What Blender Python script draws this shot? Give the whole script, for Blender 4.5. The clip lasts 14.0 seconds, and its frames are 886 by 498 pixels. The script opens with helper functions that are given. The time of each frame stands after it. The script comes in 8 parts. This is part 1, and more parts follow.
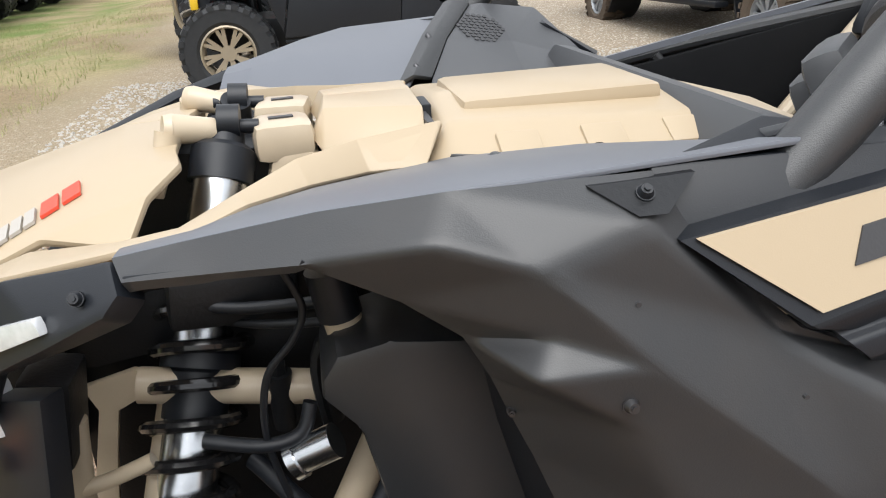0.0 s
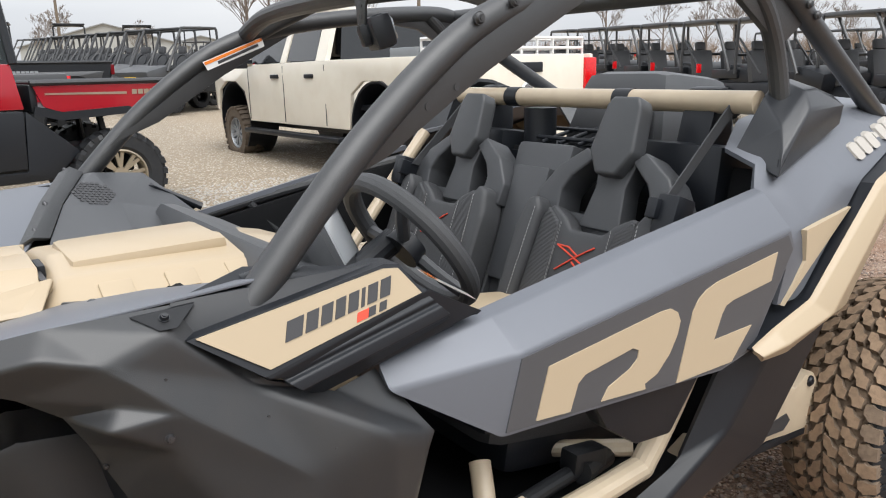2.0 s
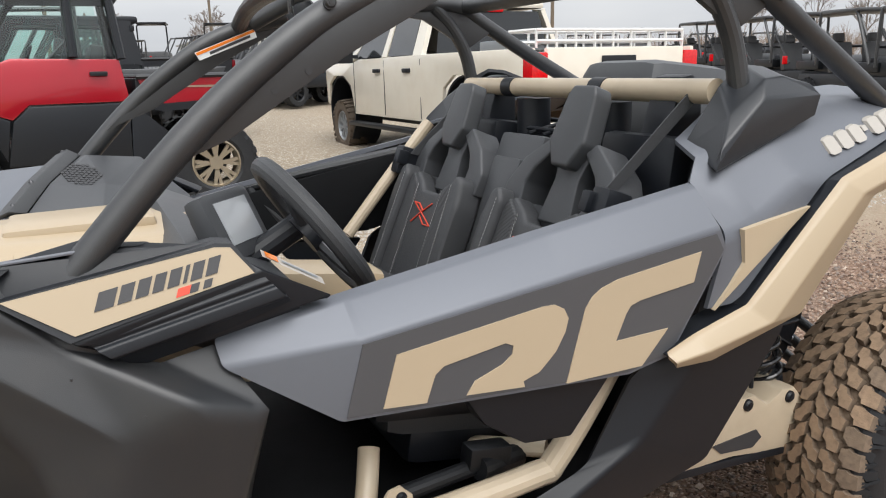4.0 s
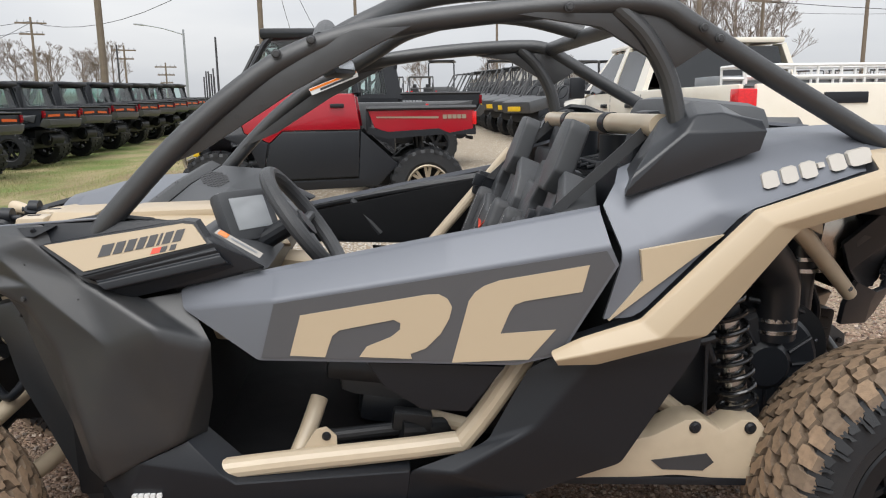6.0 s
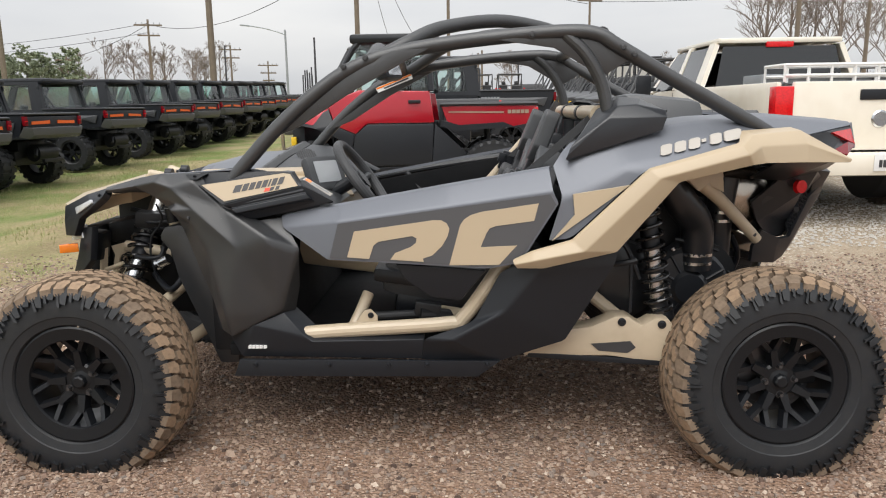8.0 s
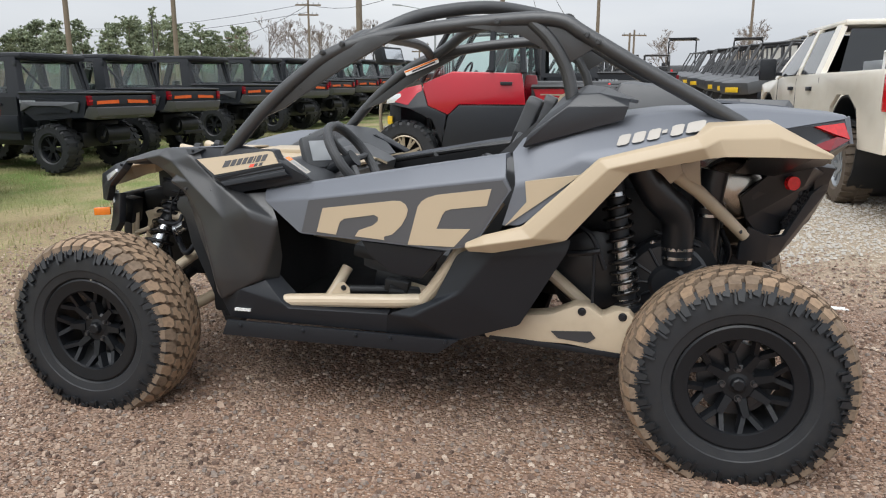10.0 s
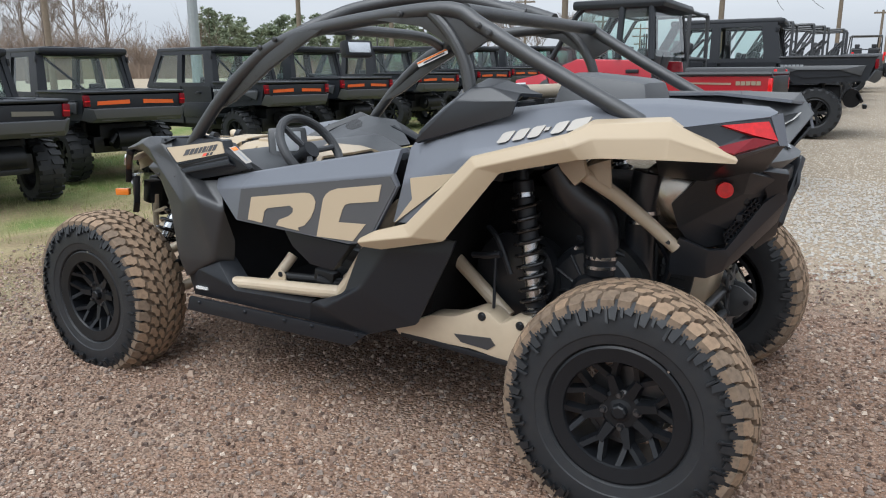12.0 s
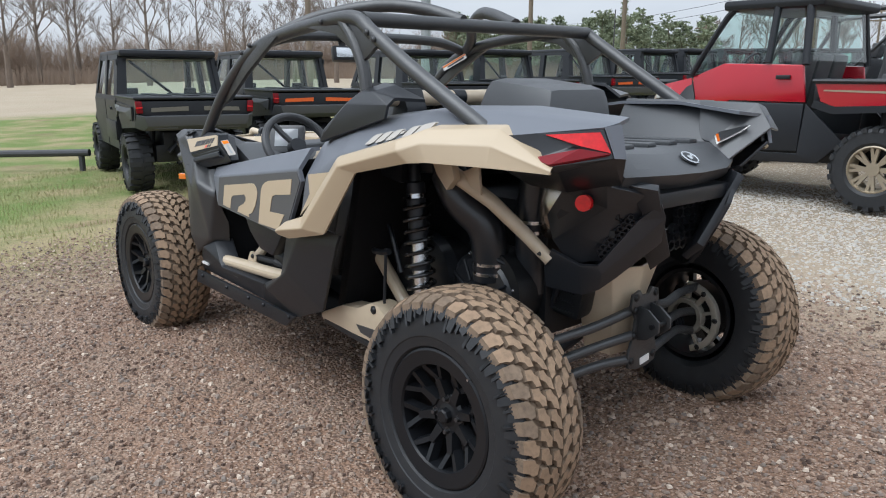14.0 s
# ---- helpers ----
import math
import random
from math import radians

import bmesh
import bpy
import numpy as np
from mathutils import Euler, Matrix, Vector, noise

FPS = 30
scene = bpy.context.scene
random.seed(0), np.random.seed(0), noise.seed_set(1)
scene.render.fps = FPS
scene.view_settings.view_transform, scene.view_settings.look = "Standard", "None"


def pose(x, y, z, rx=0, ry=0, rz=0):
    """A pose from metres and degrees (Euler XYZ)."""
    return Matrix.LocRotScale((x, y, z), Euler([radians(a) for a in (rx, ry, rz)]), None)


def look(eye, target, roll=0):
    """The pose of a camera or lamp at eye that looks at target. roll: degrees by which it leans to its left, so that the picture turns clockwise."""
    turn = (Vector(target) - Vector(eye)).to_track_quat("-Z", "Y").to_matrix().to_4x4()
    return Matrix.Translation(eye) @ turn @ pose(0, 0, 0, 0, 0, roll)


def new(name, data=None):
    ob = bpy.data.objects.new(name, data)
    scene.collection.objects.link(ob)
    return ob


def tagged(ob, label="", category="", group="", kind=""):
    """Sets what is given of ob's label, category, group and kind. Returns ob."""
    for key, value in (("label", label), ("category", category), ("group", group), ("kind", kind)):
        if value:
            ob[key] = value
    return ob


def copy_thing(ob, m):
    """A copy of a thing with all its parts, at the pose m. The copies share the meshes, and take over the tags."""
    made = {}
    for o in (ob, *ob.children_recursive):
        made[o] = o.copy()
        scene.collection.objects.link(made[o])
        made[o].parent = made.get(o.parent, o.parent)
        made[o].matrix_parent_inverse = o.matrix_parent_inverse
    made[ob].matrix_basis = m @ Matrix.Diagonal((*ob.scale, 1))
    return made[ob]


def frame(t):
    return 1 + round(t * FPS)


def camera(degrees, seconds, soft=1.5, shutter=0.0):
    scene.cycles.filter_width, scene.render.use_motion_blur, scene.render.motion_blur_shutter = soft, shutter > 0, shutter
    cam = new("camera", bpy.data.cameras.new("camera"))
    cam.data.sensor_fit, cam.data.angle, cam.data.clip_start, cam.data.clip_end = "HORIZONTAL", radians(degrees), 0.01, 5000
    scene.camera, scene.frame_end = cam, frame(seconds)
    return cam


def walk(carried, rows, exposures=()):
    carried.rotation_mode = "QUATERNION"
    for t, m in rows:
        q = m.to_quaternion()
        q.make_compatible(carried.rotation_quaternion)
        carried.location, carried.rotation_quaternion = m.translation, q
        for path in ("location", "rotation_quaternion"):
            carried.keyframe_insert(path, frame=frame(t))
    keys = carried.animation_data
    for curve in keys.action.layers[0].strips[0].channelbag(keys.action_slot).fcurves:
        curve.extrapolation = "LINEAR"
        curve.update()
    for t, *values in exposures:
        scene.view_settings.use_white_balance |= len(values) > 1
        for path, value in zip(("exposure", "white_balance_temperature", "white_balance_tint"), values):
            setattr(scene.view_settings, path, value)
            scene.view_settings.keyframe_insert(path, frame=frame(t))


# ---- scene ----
cam = camera(61.7, 14.0, 1.1)
EXPOSURE = 0.49
PATH = [
    (0, (0.231, -1.080, 1.326), (0.535, 0.749, 0.576), -3.0),
    (0.5, (0.271, -1.232, 1.371), (0.822, 0.557, 0.668), -1.9),
    (1, (0.355, -1.353, 1.425), (1.138, 0.374, 0.789), -1.4),
    (1.5, (0.344, -1.460, 1.468), (1.331, 0.189, 0.916), -1.4),
    (2, (0.213, -1.569, 1.467), (1.353, 0.004, 0.992), -1.3),
    (2.5, (0.142, -1.638, 1.442), (1.346, -0.103, 0.998), -1.3),
    (3, (0.214, -1.643, 1.441), (1.362, -0.072, 0.981), -1.4),
    (3.5, (0.423, -1.703, 1.428), (1.444, -0.049, 0.952), -1.4),
    (3.7, (0.498, -1.744, 1.437), (1.450, -0.052, 0.957), -1.4),
    (5.8, (1.243, -2.280, 1.432), (1.449, -0.329, 1.042), -1.2),
    (6, (1.252, -2.347, 1.419), (1.410, -0.389, 1.044), -0.9),
    (6.5, (1.268, -2.623, 1.419), (1.350, -0.654, 1.074), -0.5),
    (7, (1.299, -2.843, 1.435), (1.327, -0.873, 1.092), -0.2),
    (7.5, (1.420, -3.076, 1.405), (1.387, -1.108, 1.048), -0.4),
    (8, (1.488, -3.318, 1.401), (1.405, -1.356, 1.022), -0.8),
    (8.2, (1.495, -3.407, 1.384), (1.394, -1.448, 0.998), -0.9),
    (10.3, (2.313, -3.273, 1.438), (1.769, -1.399, 1.001), -0.0),
    (10.5, (2.405, -3.232, 1.453), (1.806, -1.375, 1.012), -0.2),
    (11, (2.718, -3.143, 1.445), (1.978, -1.340, 0.995), -0.4),
    (11.5, (3.000, -3.035, 1.456), (2.126, -1.295, 1.000), -0.3),
    (12, (3.219, -2.848, 1.441), (2.227, -1.174, 0.980), -0.3),
    (12.5, (3.451, -2.687, 1.466), (2.334, -1.092, 1.010), -0.6),
    (13, (3.793, -2.533, 1.455), (2.545, -1.036, 1.006), -0.7),
    (13.5, (4.027, -2.371, 1.450), (2.663, -0.980, 1.000), -0.4),
    (14, (4.225, -2.145, 1.451), (2.755, -0.868, 0.995), 0.3),
]
walk(cam, [(t, look(eye, target, roll)) for t, eye, target, roll in PATH], [(0.0, EXPOSURE + .30, 6450, 10), (1.5, EXPOSURE + .25, 6450, 10), (3.5, EXPOSURE + .1, 6500, 10), (6.0, EXPOSURE + .03, 6500, 10), (8.0, EXPOSURE + .05, 6650, 10), (10.5, EXPOSURE + .02, 6250, 9), (14.0, EXPOSURE, 5950, 8)])


# ---- light ----
world = bpy.data.worlds.new("overcast_sky")
scene.world = world
world.use_nodes = True
wn, wl = world.node_tree.nodes, world.node_tree.links
wn.clear()
w_out = wn.new("ShaderNodeOutputWorld")
w_bg = wn.new("ShaderNodeBackground")
w_sky = wn.new("ShaderNodeTexSky")
w_sky.sky_type, w_sky.sun_disc = "NISHITA", False
SUN_EL, SUN_ROT = radians(60), radians(190)
w_sky.sun_elevation, w_sky.sun_rotation = SUN_EL, SUN_ROT
w_sky.dust_density = 3.0
w_hsv = wn.new("ShaderNodeHueSaturation")
w_hsv.inputs["Saturation"].default_value = 0.25
w_tc, w_map, w_noise, w_ramp = (wn.new("ShaderNode" + n) for n in ("TexCoord", "Mapping", "TexNoise", "ValToRGB"))
w_map.inputs["Scale"].default_value = (1.2, 1.2, 5.0)
w_noise.inputs["Scale"].default_value, w_noise.inputs["Detail"].default_value = 1.6, 5
w_ramp.color_ramp.elements[0].position, w_ramp.color_ramp.elements[0].color = 0.3, (6.2, 6.5, 7.0, 1)
w_ramp.color_ramp.elements[1].position, w_ramp.color_ramp.elements[1].color = 0.75, (8.6, 8.7, 8.8, 1)
w_mix = wn.new("ShaderNodeMix")
w_mix.data_type = "RGBA"
w_mix.inputs["Factor"].default_value = 0.82
wl.new(w_tc.outputs["Generated"], w_map.inputs["Vector"])
wl.new(w_map.outputs["Vector"], w_noise.inputs["Vector"])
wl.new(w_noise.outputs["Fac"], w_ramp.inputs["Fac"])
wl.new(w_sky.outputs["Color"], w_hsv.inputs["Color"])
wl.new(w_hsv.outputs["Color"], w_mix.inputs["A"])
# an overcast sky is brighter overhead than at the horizon
w_sep, w_max, w_lift, w_scale = (wn.new("ShaderNode" + n) for n in ("SeparateXYZ", "Math", "Math", "VectorMath"))
w_max.operation, w_lift.operation, w_scale.operation = "MAXIMUM", "MULTIPLY_ADD", "SCALE"
w_max.inputs[1].default_value = 0.0
w_lift.inputs[1].default_value, w_lift.inputs[2].default_value = 0.68, 0.70
wl.new(w_tc.outputs["Generated"], w_sep.inputs["Vector"])
wl.new(w_sep.outputs["Z"], w_max.inputs[0])
wl.new(w_max.outputs[0], w_lift.inputs[0])
wl.new(w_ramp.outputs["Color"], w_scale.inputs[0])
wl.new(w_lift.outputs[0], w_scale.inputs["Scale"])
wl.new(w_scale.outputs["Vector"], w_mix.inputs["B"])
wl.new(w_mix.outputs["Result"], w_bg.inputs["Color"])
wl.new(w_bg.outputs["Background"], w_out.inputs["Surface"])
w_bg.inputs["Strength"].default_value = 0.099

sun = new("sun", bpy.data.lights.new("sun", "SUN"))
sun.data.energy, sun.data.angle, sun.data.color = 1.7, radians(55), (1.0, 0.985, 0.96)
sun.matrix_world = look((math.sin(SUN_ROT) * math.cos(SUN_EL) * 50, math.cos(SUN_ROT) * math.cos(SUN_EL) * 50, math.sin(SUN_EL) * 50), (0, 0, 0))


# ---- materials ----
def material(name, color, rough=0.5, metal=0.0, vary=0.12, scale=6.0, grain=300.0, bump=0.15, coat=0.0, color2=None, stain=0.0, stain_color=(0.2, 0.14, 0.09), spec=0.5, rough_vary=0.1):
    m = bpy.data.materials.new(name)
    m.use_nodes = True
    n, l = m.node_tree.nodes, m.node_tree.links
    b = n["Principled BSDF"]
    b.inputs["Metallic"].default_value = metal
    b.inputs["Coat Weight"].default_value = coat
    b.inputs["Coat Roughness"].default_value = 0.08
    b.inputs["Specular IOR Level"].default_value = spec
    tc = n.new("ShaderNodeTexCoord")
    big, fine = n.new("ShaderNodeTexNoise"), n.new("ShaderNodeTexNoise")
    big.inputs["Scale"].default_value, big.inputs["Detail"].default_value = scale, 6
    fine.inputs["Scale"].default_value, fine.inputs["Detail"].default_value = grain, 3
    l.new(tc.outputs["Object"], big.inputs["Vector"])
    l.new(tc.outputs["Object"], fine.inputs["Vector"])
    mix = n.new("ShaderNodeMix")
    mix.data_type = "RGBA"
    c2 = color2 or tuple(c * (1 - vary) for c in color)
    c1 = color if color2 else tuple(min(1, c * (1 + vary)) for c in color)
    mix.inputs["A"].default_value, mix.inputs["B"].default_value = (*c1, 1), (*c2, 1)
    l.new(big.outputs["Fac"], mix.inputs["Factor"])
    last = mix.outputs["Result"]
    if stain:
        st = n.new("ShaderNodeTexNoise")
        st.inputs["Scale"].default_value, st.inputs["Detail"].default_value = scale * 2.3, 8
        rp = n.new("ShaderNodeMapRange")
        rp.inputs["From Min"].default_value, rp.inputs["From Max"].default_value = 0.45, 0.75
        rp.inputs["To Max"].default_value = stain
        l.new(tc.outputs["Object"], st.inputs["Vector"])
        l.new(st.outputs["Fac"], rp.inputs["Value"])
        m2 = n.new("ShaderNodeMix")
        m2.data_type = "RGBA"
        m2.inputs["B"].default_value = (*stain_color, 1)
        l.new(rp.outputs["Result"], m2.inputs["Factor"])
        l.new(last, m2.inputs["A"])
        last = m2.outputs["Result"]
    l.new(last, b.inputs["Base Color"])
    mr = n.new("ShaderNodeMapRange")
    mr.inputs["To Min"].default_value, mr.inputs["To Max"].default_value = max(0.02, rough - rough_vary), min(1, rough + rough_vary)
    l.new(big.outputs["Fac"], mr.inputs["Value"])
    l.new(mr.outputs["Result"], b.inputs["Roughness"])
    if bump:
        bp = n.new("ShaderNodeBump")
        bp.inputs["Strength"].default_value, bp.inputs["Distance"].default_value = bump, 0.002
        l.new(fine.outputs["Fac"], bp.inputs["Height"])
        l.new(bp.outputs["Normal"], b.inputs["Normal"])
    return m


def glass(name, color=(0.75, 0.85, 0.82), rough=0.02, clear=0.75):
    m = bpy.data.materials.new(name)
    m.use_nodes = True
    n, l = m.node_tree.nodes, m.node_tree.links
    n.clear()
    out, mix, tr, gl, fr, up, add = (n.new("ShaderNode" + k) for k in ("OutputMaterial", "MixShader", "BsdfTransparent", "BsdfGlossy", "LayerWeight", "Math", "Math"))
    tr.inputs["Color"].default_value = (*(c * clear for c in color), 1)
    gl.inputs["Roughness"].default_value = rough
    fr.inputs["Blend"].default_value = 0.5
    up.operation, add.operation = "POWER", "MULTIPLY_ADD"
    up.inputs[1].default_value = 4.0
    add.inputs[1].default_value, add.inputs[2].default_value = 0.8, 0.07
    l.new(fr.outputs["Facing"], up.inputs[0])
    l.new(up.outputs[0], add.inputs[0])
    l.new(add.outputs[0], mix.inputs["Fac"])
    l.new(tr.outputs["BSDF"], mix.inputs[1])
    l.new(gl.outputs["BSDF"], mix.inputs[2])
    l.new(mix.outputs["Shader"], out.inputs["Surface"])
    return m


SLATE = material("slate_satin_paint", (0.150, 0.160, 0.183), 0.42, 0.25, 0.05, 3, 900, 0.04, 0.0, rough_vary=0.02)
# darker copy of the slate: shade of the down-tilted lower door, as colour
SLATE_SHADED = material("slate_shaded_side", (0.095, 0.096, 0.103), 0.42, 0.1, 0.06, 3, 900, 0.04)
BLACK = material("black_moulded_plastic", (0.0098, 0.0118, 0.0158), 0.42, 0, 0.12, 5, 700, 0.10, spec=0.46, rough_vary=0.03)
SATINBLK = material("satin_black_cover", (0.0175, 0.0195, 0.0235), 0.30, 0, 0.12, 6, 700, 0.06, spec=0.6, rough_vary=0.04)
FLANK = material("satin_black_flank", (0.027, 0.0285, 0.031), 0.40, 0, 0.12, 5, 700, 0.10, stain=0.04, spec=0.7, rough_vary=0.04)
CHAR = material("charcoal_plastic", (0.050, 0.053, 0.058), 0.46, 0, 0.10, 5, 700, 0.12, spec=0.8, rough_vary=0.03)
# darker than BLACK: part of the cockpit's deep shade put into the colour
SHADED_TUB = material("shaded_matte_black_tub", (0.0065, 0.0070, 0.0082), 0.75, 0, 0.2, 8, 500, 0.2, spec=0.25)
TANVINYL = material("desert_tan_vinyl", (0.515, 0.415, 0.288), 0.40, 0, 0.03, 4, 800, 0.04)
TAN = material("desert_tan_plastic", (0.455, 0.362, 0.245), 0.40, 0, 0.03, 4, 800, 0.06, 0.1)
TANMETAL = material("desert_tan_powder_coat", (0.55, 0.455, 0.33), 0.34, 0, 0.04, 6, 500, 0.08, 0.2, stain=0.15)
CAGE = material("black_wrinkle_tube_coat", (0.026, 0.0275, 0.030), 0.42, 0, 0.12, 8, 900, 0.25, spec=0.9)
RUBBER = material("tyre_rubber", (0.0165, 0.0182, 0.0210), 0.54, 0, 0.25, 14, 260, 0.35, stain=0.2, stain_color=(0.045, 0.040, 0.035), spec=0.45)
MUD = material("dusty_tread_rubber", (0.40, 0.275, 0.175), 0.85, 0, 0.3, 26, 200, 0.6, color2=(0.21, 0.145, 0.095), stain=0.35, stain_color=(0.05, 0.04, 0.033))
RIM = material("satin_black_alloy", (0.0085, 0.0095, 0.0115), 0.36, 0.0, 0.1, 6, 300, 0.03, 0.0, spec=0.35)
DUSTY = material("dusty_rubber", (0.20, 0.145, 0.10), 0.85, 0, 0.35, 30, 200, 0.5, stain=0.4, stain_color=(0.025, 0.022, 0.02))
DECALGREY = material("warm_grey_print", (0.43, 0.40, 0.36), 0.45, 0, 0.05)
IRON = material("dark_drivetrain_metal", (0.0095, 0.0105, 0.0125), 0.45, 0.2, 0.3, 18, 200, 0.25)
CASTALLOY = material("pale_cast_alloy", (0.36, 0.34, 0.29), 0.45, 0.3, 0.2, 20, 200, 0.3)
STEELDARK = material("dull_dark_steel", (0.10, 0.10, 0.105), 0.34, 0.8, 0.2, 16, 200, 0.15)
STEEL = material("bright_steel", (0.62, 0.64, 0.66), 0.24, 1.0, 0.1, 12, 300, 0.05)
HEAT = material("heat_tinted_steel", (0.46, 0.42, 0.37), 0.24, 1.0, 0.3, 9, 120, 0.08)
SPRING = material("gloss_black_spring", (0.012, 0.012, 0.013), 0.18, 0, 0.1, 6, 300, 0.05, 0.5)
SEAT = material("seat_vinyl", (0.054, 0.056, 0.060), 0.50, 0, 0.12, 6, 420, 0.45)
SEATPL = material("seat_shell_plastic", (0.062, 0.065, 0.070), 0.42, 0, 0.1, 5, 600, 0.15)
REDPAINT = material("red_metallic_paint", (0.40, 0.006, 0.018), 0.22, 0.2, 0.10, 3, 900, 0.03, 0.8)
REDMARK = material("red_ink", (0.70, 0.07, 0.035), 0.45)
REDLENS = material("red_lens", (0.68, 0.006, 0.010), 0.14, 0, 0.45, 60, 80, 0.35, 0.5, spec=0.5)
REDDARK = material("dark_red_reflector", (0.17, 0.004, 0.009), 0.22, 0, 0.2, 40, 80, 0.2, 0.0, spec=0.3)
ORANGE = material("orange_lens", (0.85, 0.22, 0.02), 0.2, 0, 0.1, 30, 90, 0.2, 0.5)
ORSTRIPE = material("orange_panel", (0.75, 0.13, 0.02), 0.4)
YELLOW = material("yellow_plastic", (0.75, 0.48, 0.02), 0.4)
WHITEPAINT = material("white_truck_paint", (0.84, 0.785, 0.675), 0.22, 0, 0.03, 2, 300, 0.02, 0.6, stain=0.14, stain_color=(0.55, 0.42, 0.28))
WHITE = material("white_print", (0.78, 0.78, 0.77), 0.45, 0, 0.04)
INK = material("dark_ink", (0.045, 0.045, 0.048), 0.45)
LENS = material("clear_lamp_lens", (0.72, 0.74, 0.76), 0.1, 0.3, 0.3, 60, 60, 0.4, 0.5)
SCREEN = material("grey_display", (0.42, 0.44, 0.46), 0.12, 0, 0.1, 5, 300, 0.02, 0.6)
CGLASS = glass("cab_glass", (0.84, 0.95, 0.92), 0.02, 1.0)
BLACKGLASS = material("privacy_glass", (0.012, 0.014, 0.016), 0.05, 0, 0.1, 4, 300, 0.0, 0.6)
GOLDRIM = material("sand_alloy", (0.42, 0.36, 0.27), 0.32, 0.6, 0.1, 8, 300, 0.05)
TRUCKMUD = material("muddy_tyre", (0.105, 0.080, 0.058), 0.8, 0, 0.35, 9, 160, 0.5)
WOODPOLE = material("weathered_pole_wood", (0.17, 0.135, 0.10), 0.8, 0, 0.25, 5, 60, 0.5)
GALV = material("galvanised_steel", (0.33, 0.35, 0.37), 0.5, 0.5, 0.12, 5, 120, 0.15)
WIRE = material("overhead_wire", (0.05, 0.05, 0.055), 0.6)
BARK = material("grey_bark", (0.16, 0.125, 0.10), 0.85, 0, 0.3, 3, 30, 0.6)
TWIG = material("bare_twigs", (0.20, 0.165, 0.14), 0.85, 0, 0.3, 2, 30, 0.2)
# lightened grey-green: the far grove's haze is mixed into the colour
PINE = material("hazy_pine_needles", (0.235, 0.275, 0.175), 0.7, 0, 0.35, 0.8, 40, 0.2)
# paler grey-brown than the plants, to carry haze at the field's edge
BRUSH = material("hazy_dry_brush", (0.24, 0.18, 0.135), 0.9, 0, 0.35, 0.5, 20, 0.3)
SIDING = material("pale_metal_siding", (0.40, 0.40, 0.38), 0.5, 0, 0.06, 1, 30, 0.1)
ROOFM = material("grey_metal_roof", (0.35, 0.36, 0.37), 0.45, 0.3, 0.08, 1, 30, 0.1)

THREAD = material("pale_thread", (0.42, 0.42, 0.42), 0.6)
SEATRIB = material("ribbed_seat_vinyl", (0.054, 0.056, 0.060), 0.5)
rn, rl = SEATRIB.node_tree.nodes, SEATRIB.node_tree.links
rw, rb, rt = rn.new("ShaderNodeTexWave"), rn.new("ShaderNodeBump"), rn.new("ShaderNodeTexCoord")
rw.bands_direction = "Z"
rw.inputs["Scale"].default_value = 95
rb.inputs["Strength"].default_value, rb.inputs["Distance"].default_value = 0.6, 0.002
rl.new(rt.outputs["Object"], rw.inputs["Vector"])
rl.new(rw.outputs["Fac"], rb.inputs["Height"])
rl.new(rb.outputs["Normal"], rn["Principled BSDF"].inputs["Normal"])


# ---- mesh helpers ----
def obj(name, bm, mat, smooth=25):
    me = bpy.data.meshes.new(name)
    bm.normal_update()
    bm.to_mesh(me)
    bm.free()
    for k in (mat if isinstance(mat, (list, tuple)) else (mat,)):
        me.materials.append(k)
    if smooth:
        me.shade_smooth()
        me.set_sharp_from_angle(angle=radians(smooth))
    return new(name, me)


def part(name, bm, mat, parent, label="", smooth=25):
    o = obj(name, bm, mat, smooth)
    o.parent = parent
    return tagged(o, label)


def thing(name, label, category, group="", kind="", at=None):
    o = new(name)
    o.empty_display_size = 0.1
    if at:
        o.matrix_world = at
    return tagged(o, label, category, group, kind)


def box(bm, c, s, rot=(0, 0, 0), bev=0.0, mi=0, taper=1.0):
    """A box of centre c, sizes s, turned by rot degrees; taper narrows its top."""
    g = bmesh.ops.create_cube(bm, size=1.0)["verts"]
    m = pose(*c, *rot)
    for v in g:
        k = taper if v.co.z > 0 else 1.0
        v.co = m @ Vector((v.co.x * s[0] * k, v.co.y * s[1] * k, v.co.z * s[2]))
    fs = {f for v in g for f in v.link_faces}
    for f in fs:
        f.material_index = mi
    if bev:
        r = bmesh.ops.bevel(bm, geom=list({e for v in g for e in v.link_edges}), offset=bev, segments=2, profile=0.6, affect="EDGES", clamp_overlap=True)
        for f in r["faces"]:
            f.material_index = mi
    return bm


def frame_axes(d):
    d = Vector(d).normalized()
    a = Vector((0, 0, 1)) if abs(d.z) < 0.9 else Vector((1, 0, 0))
    u = d.cross(a).normalized()
    return d, u, d.cross(u)


def cyl(bm, a, b, r, r2=None, seg=16, mi=0, caps=True):
    a, b = Vector(a), Vector(b)
    r2 = r if r2 is None else r2
    _, u, w = frame_axes(b - a)
    r0, r1 = [], []
    for i in range(seg):
        t = 2 * math.pi * i / seg
        o = u * math.cos(t) + w * math.sin(t)
        r0.append(bm.verts.new(a + o * r))
        r1.append(bm.verts.new(b + o * r2))
    for i in range(seg):
        j = (i + 1) % seg
        bm.faces.new((r0[i], r0[j], r1[j], r1[i])).material_index = mi
    if caps:
        bm.faces.new(r0[::-1]).material_index = mi
        bm.faces.new(r1).material_index = mi
    return bm


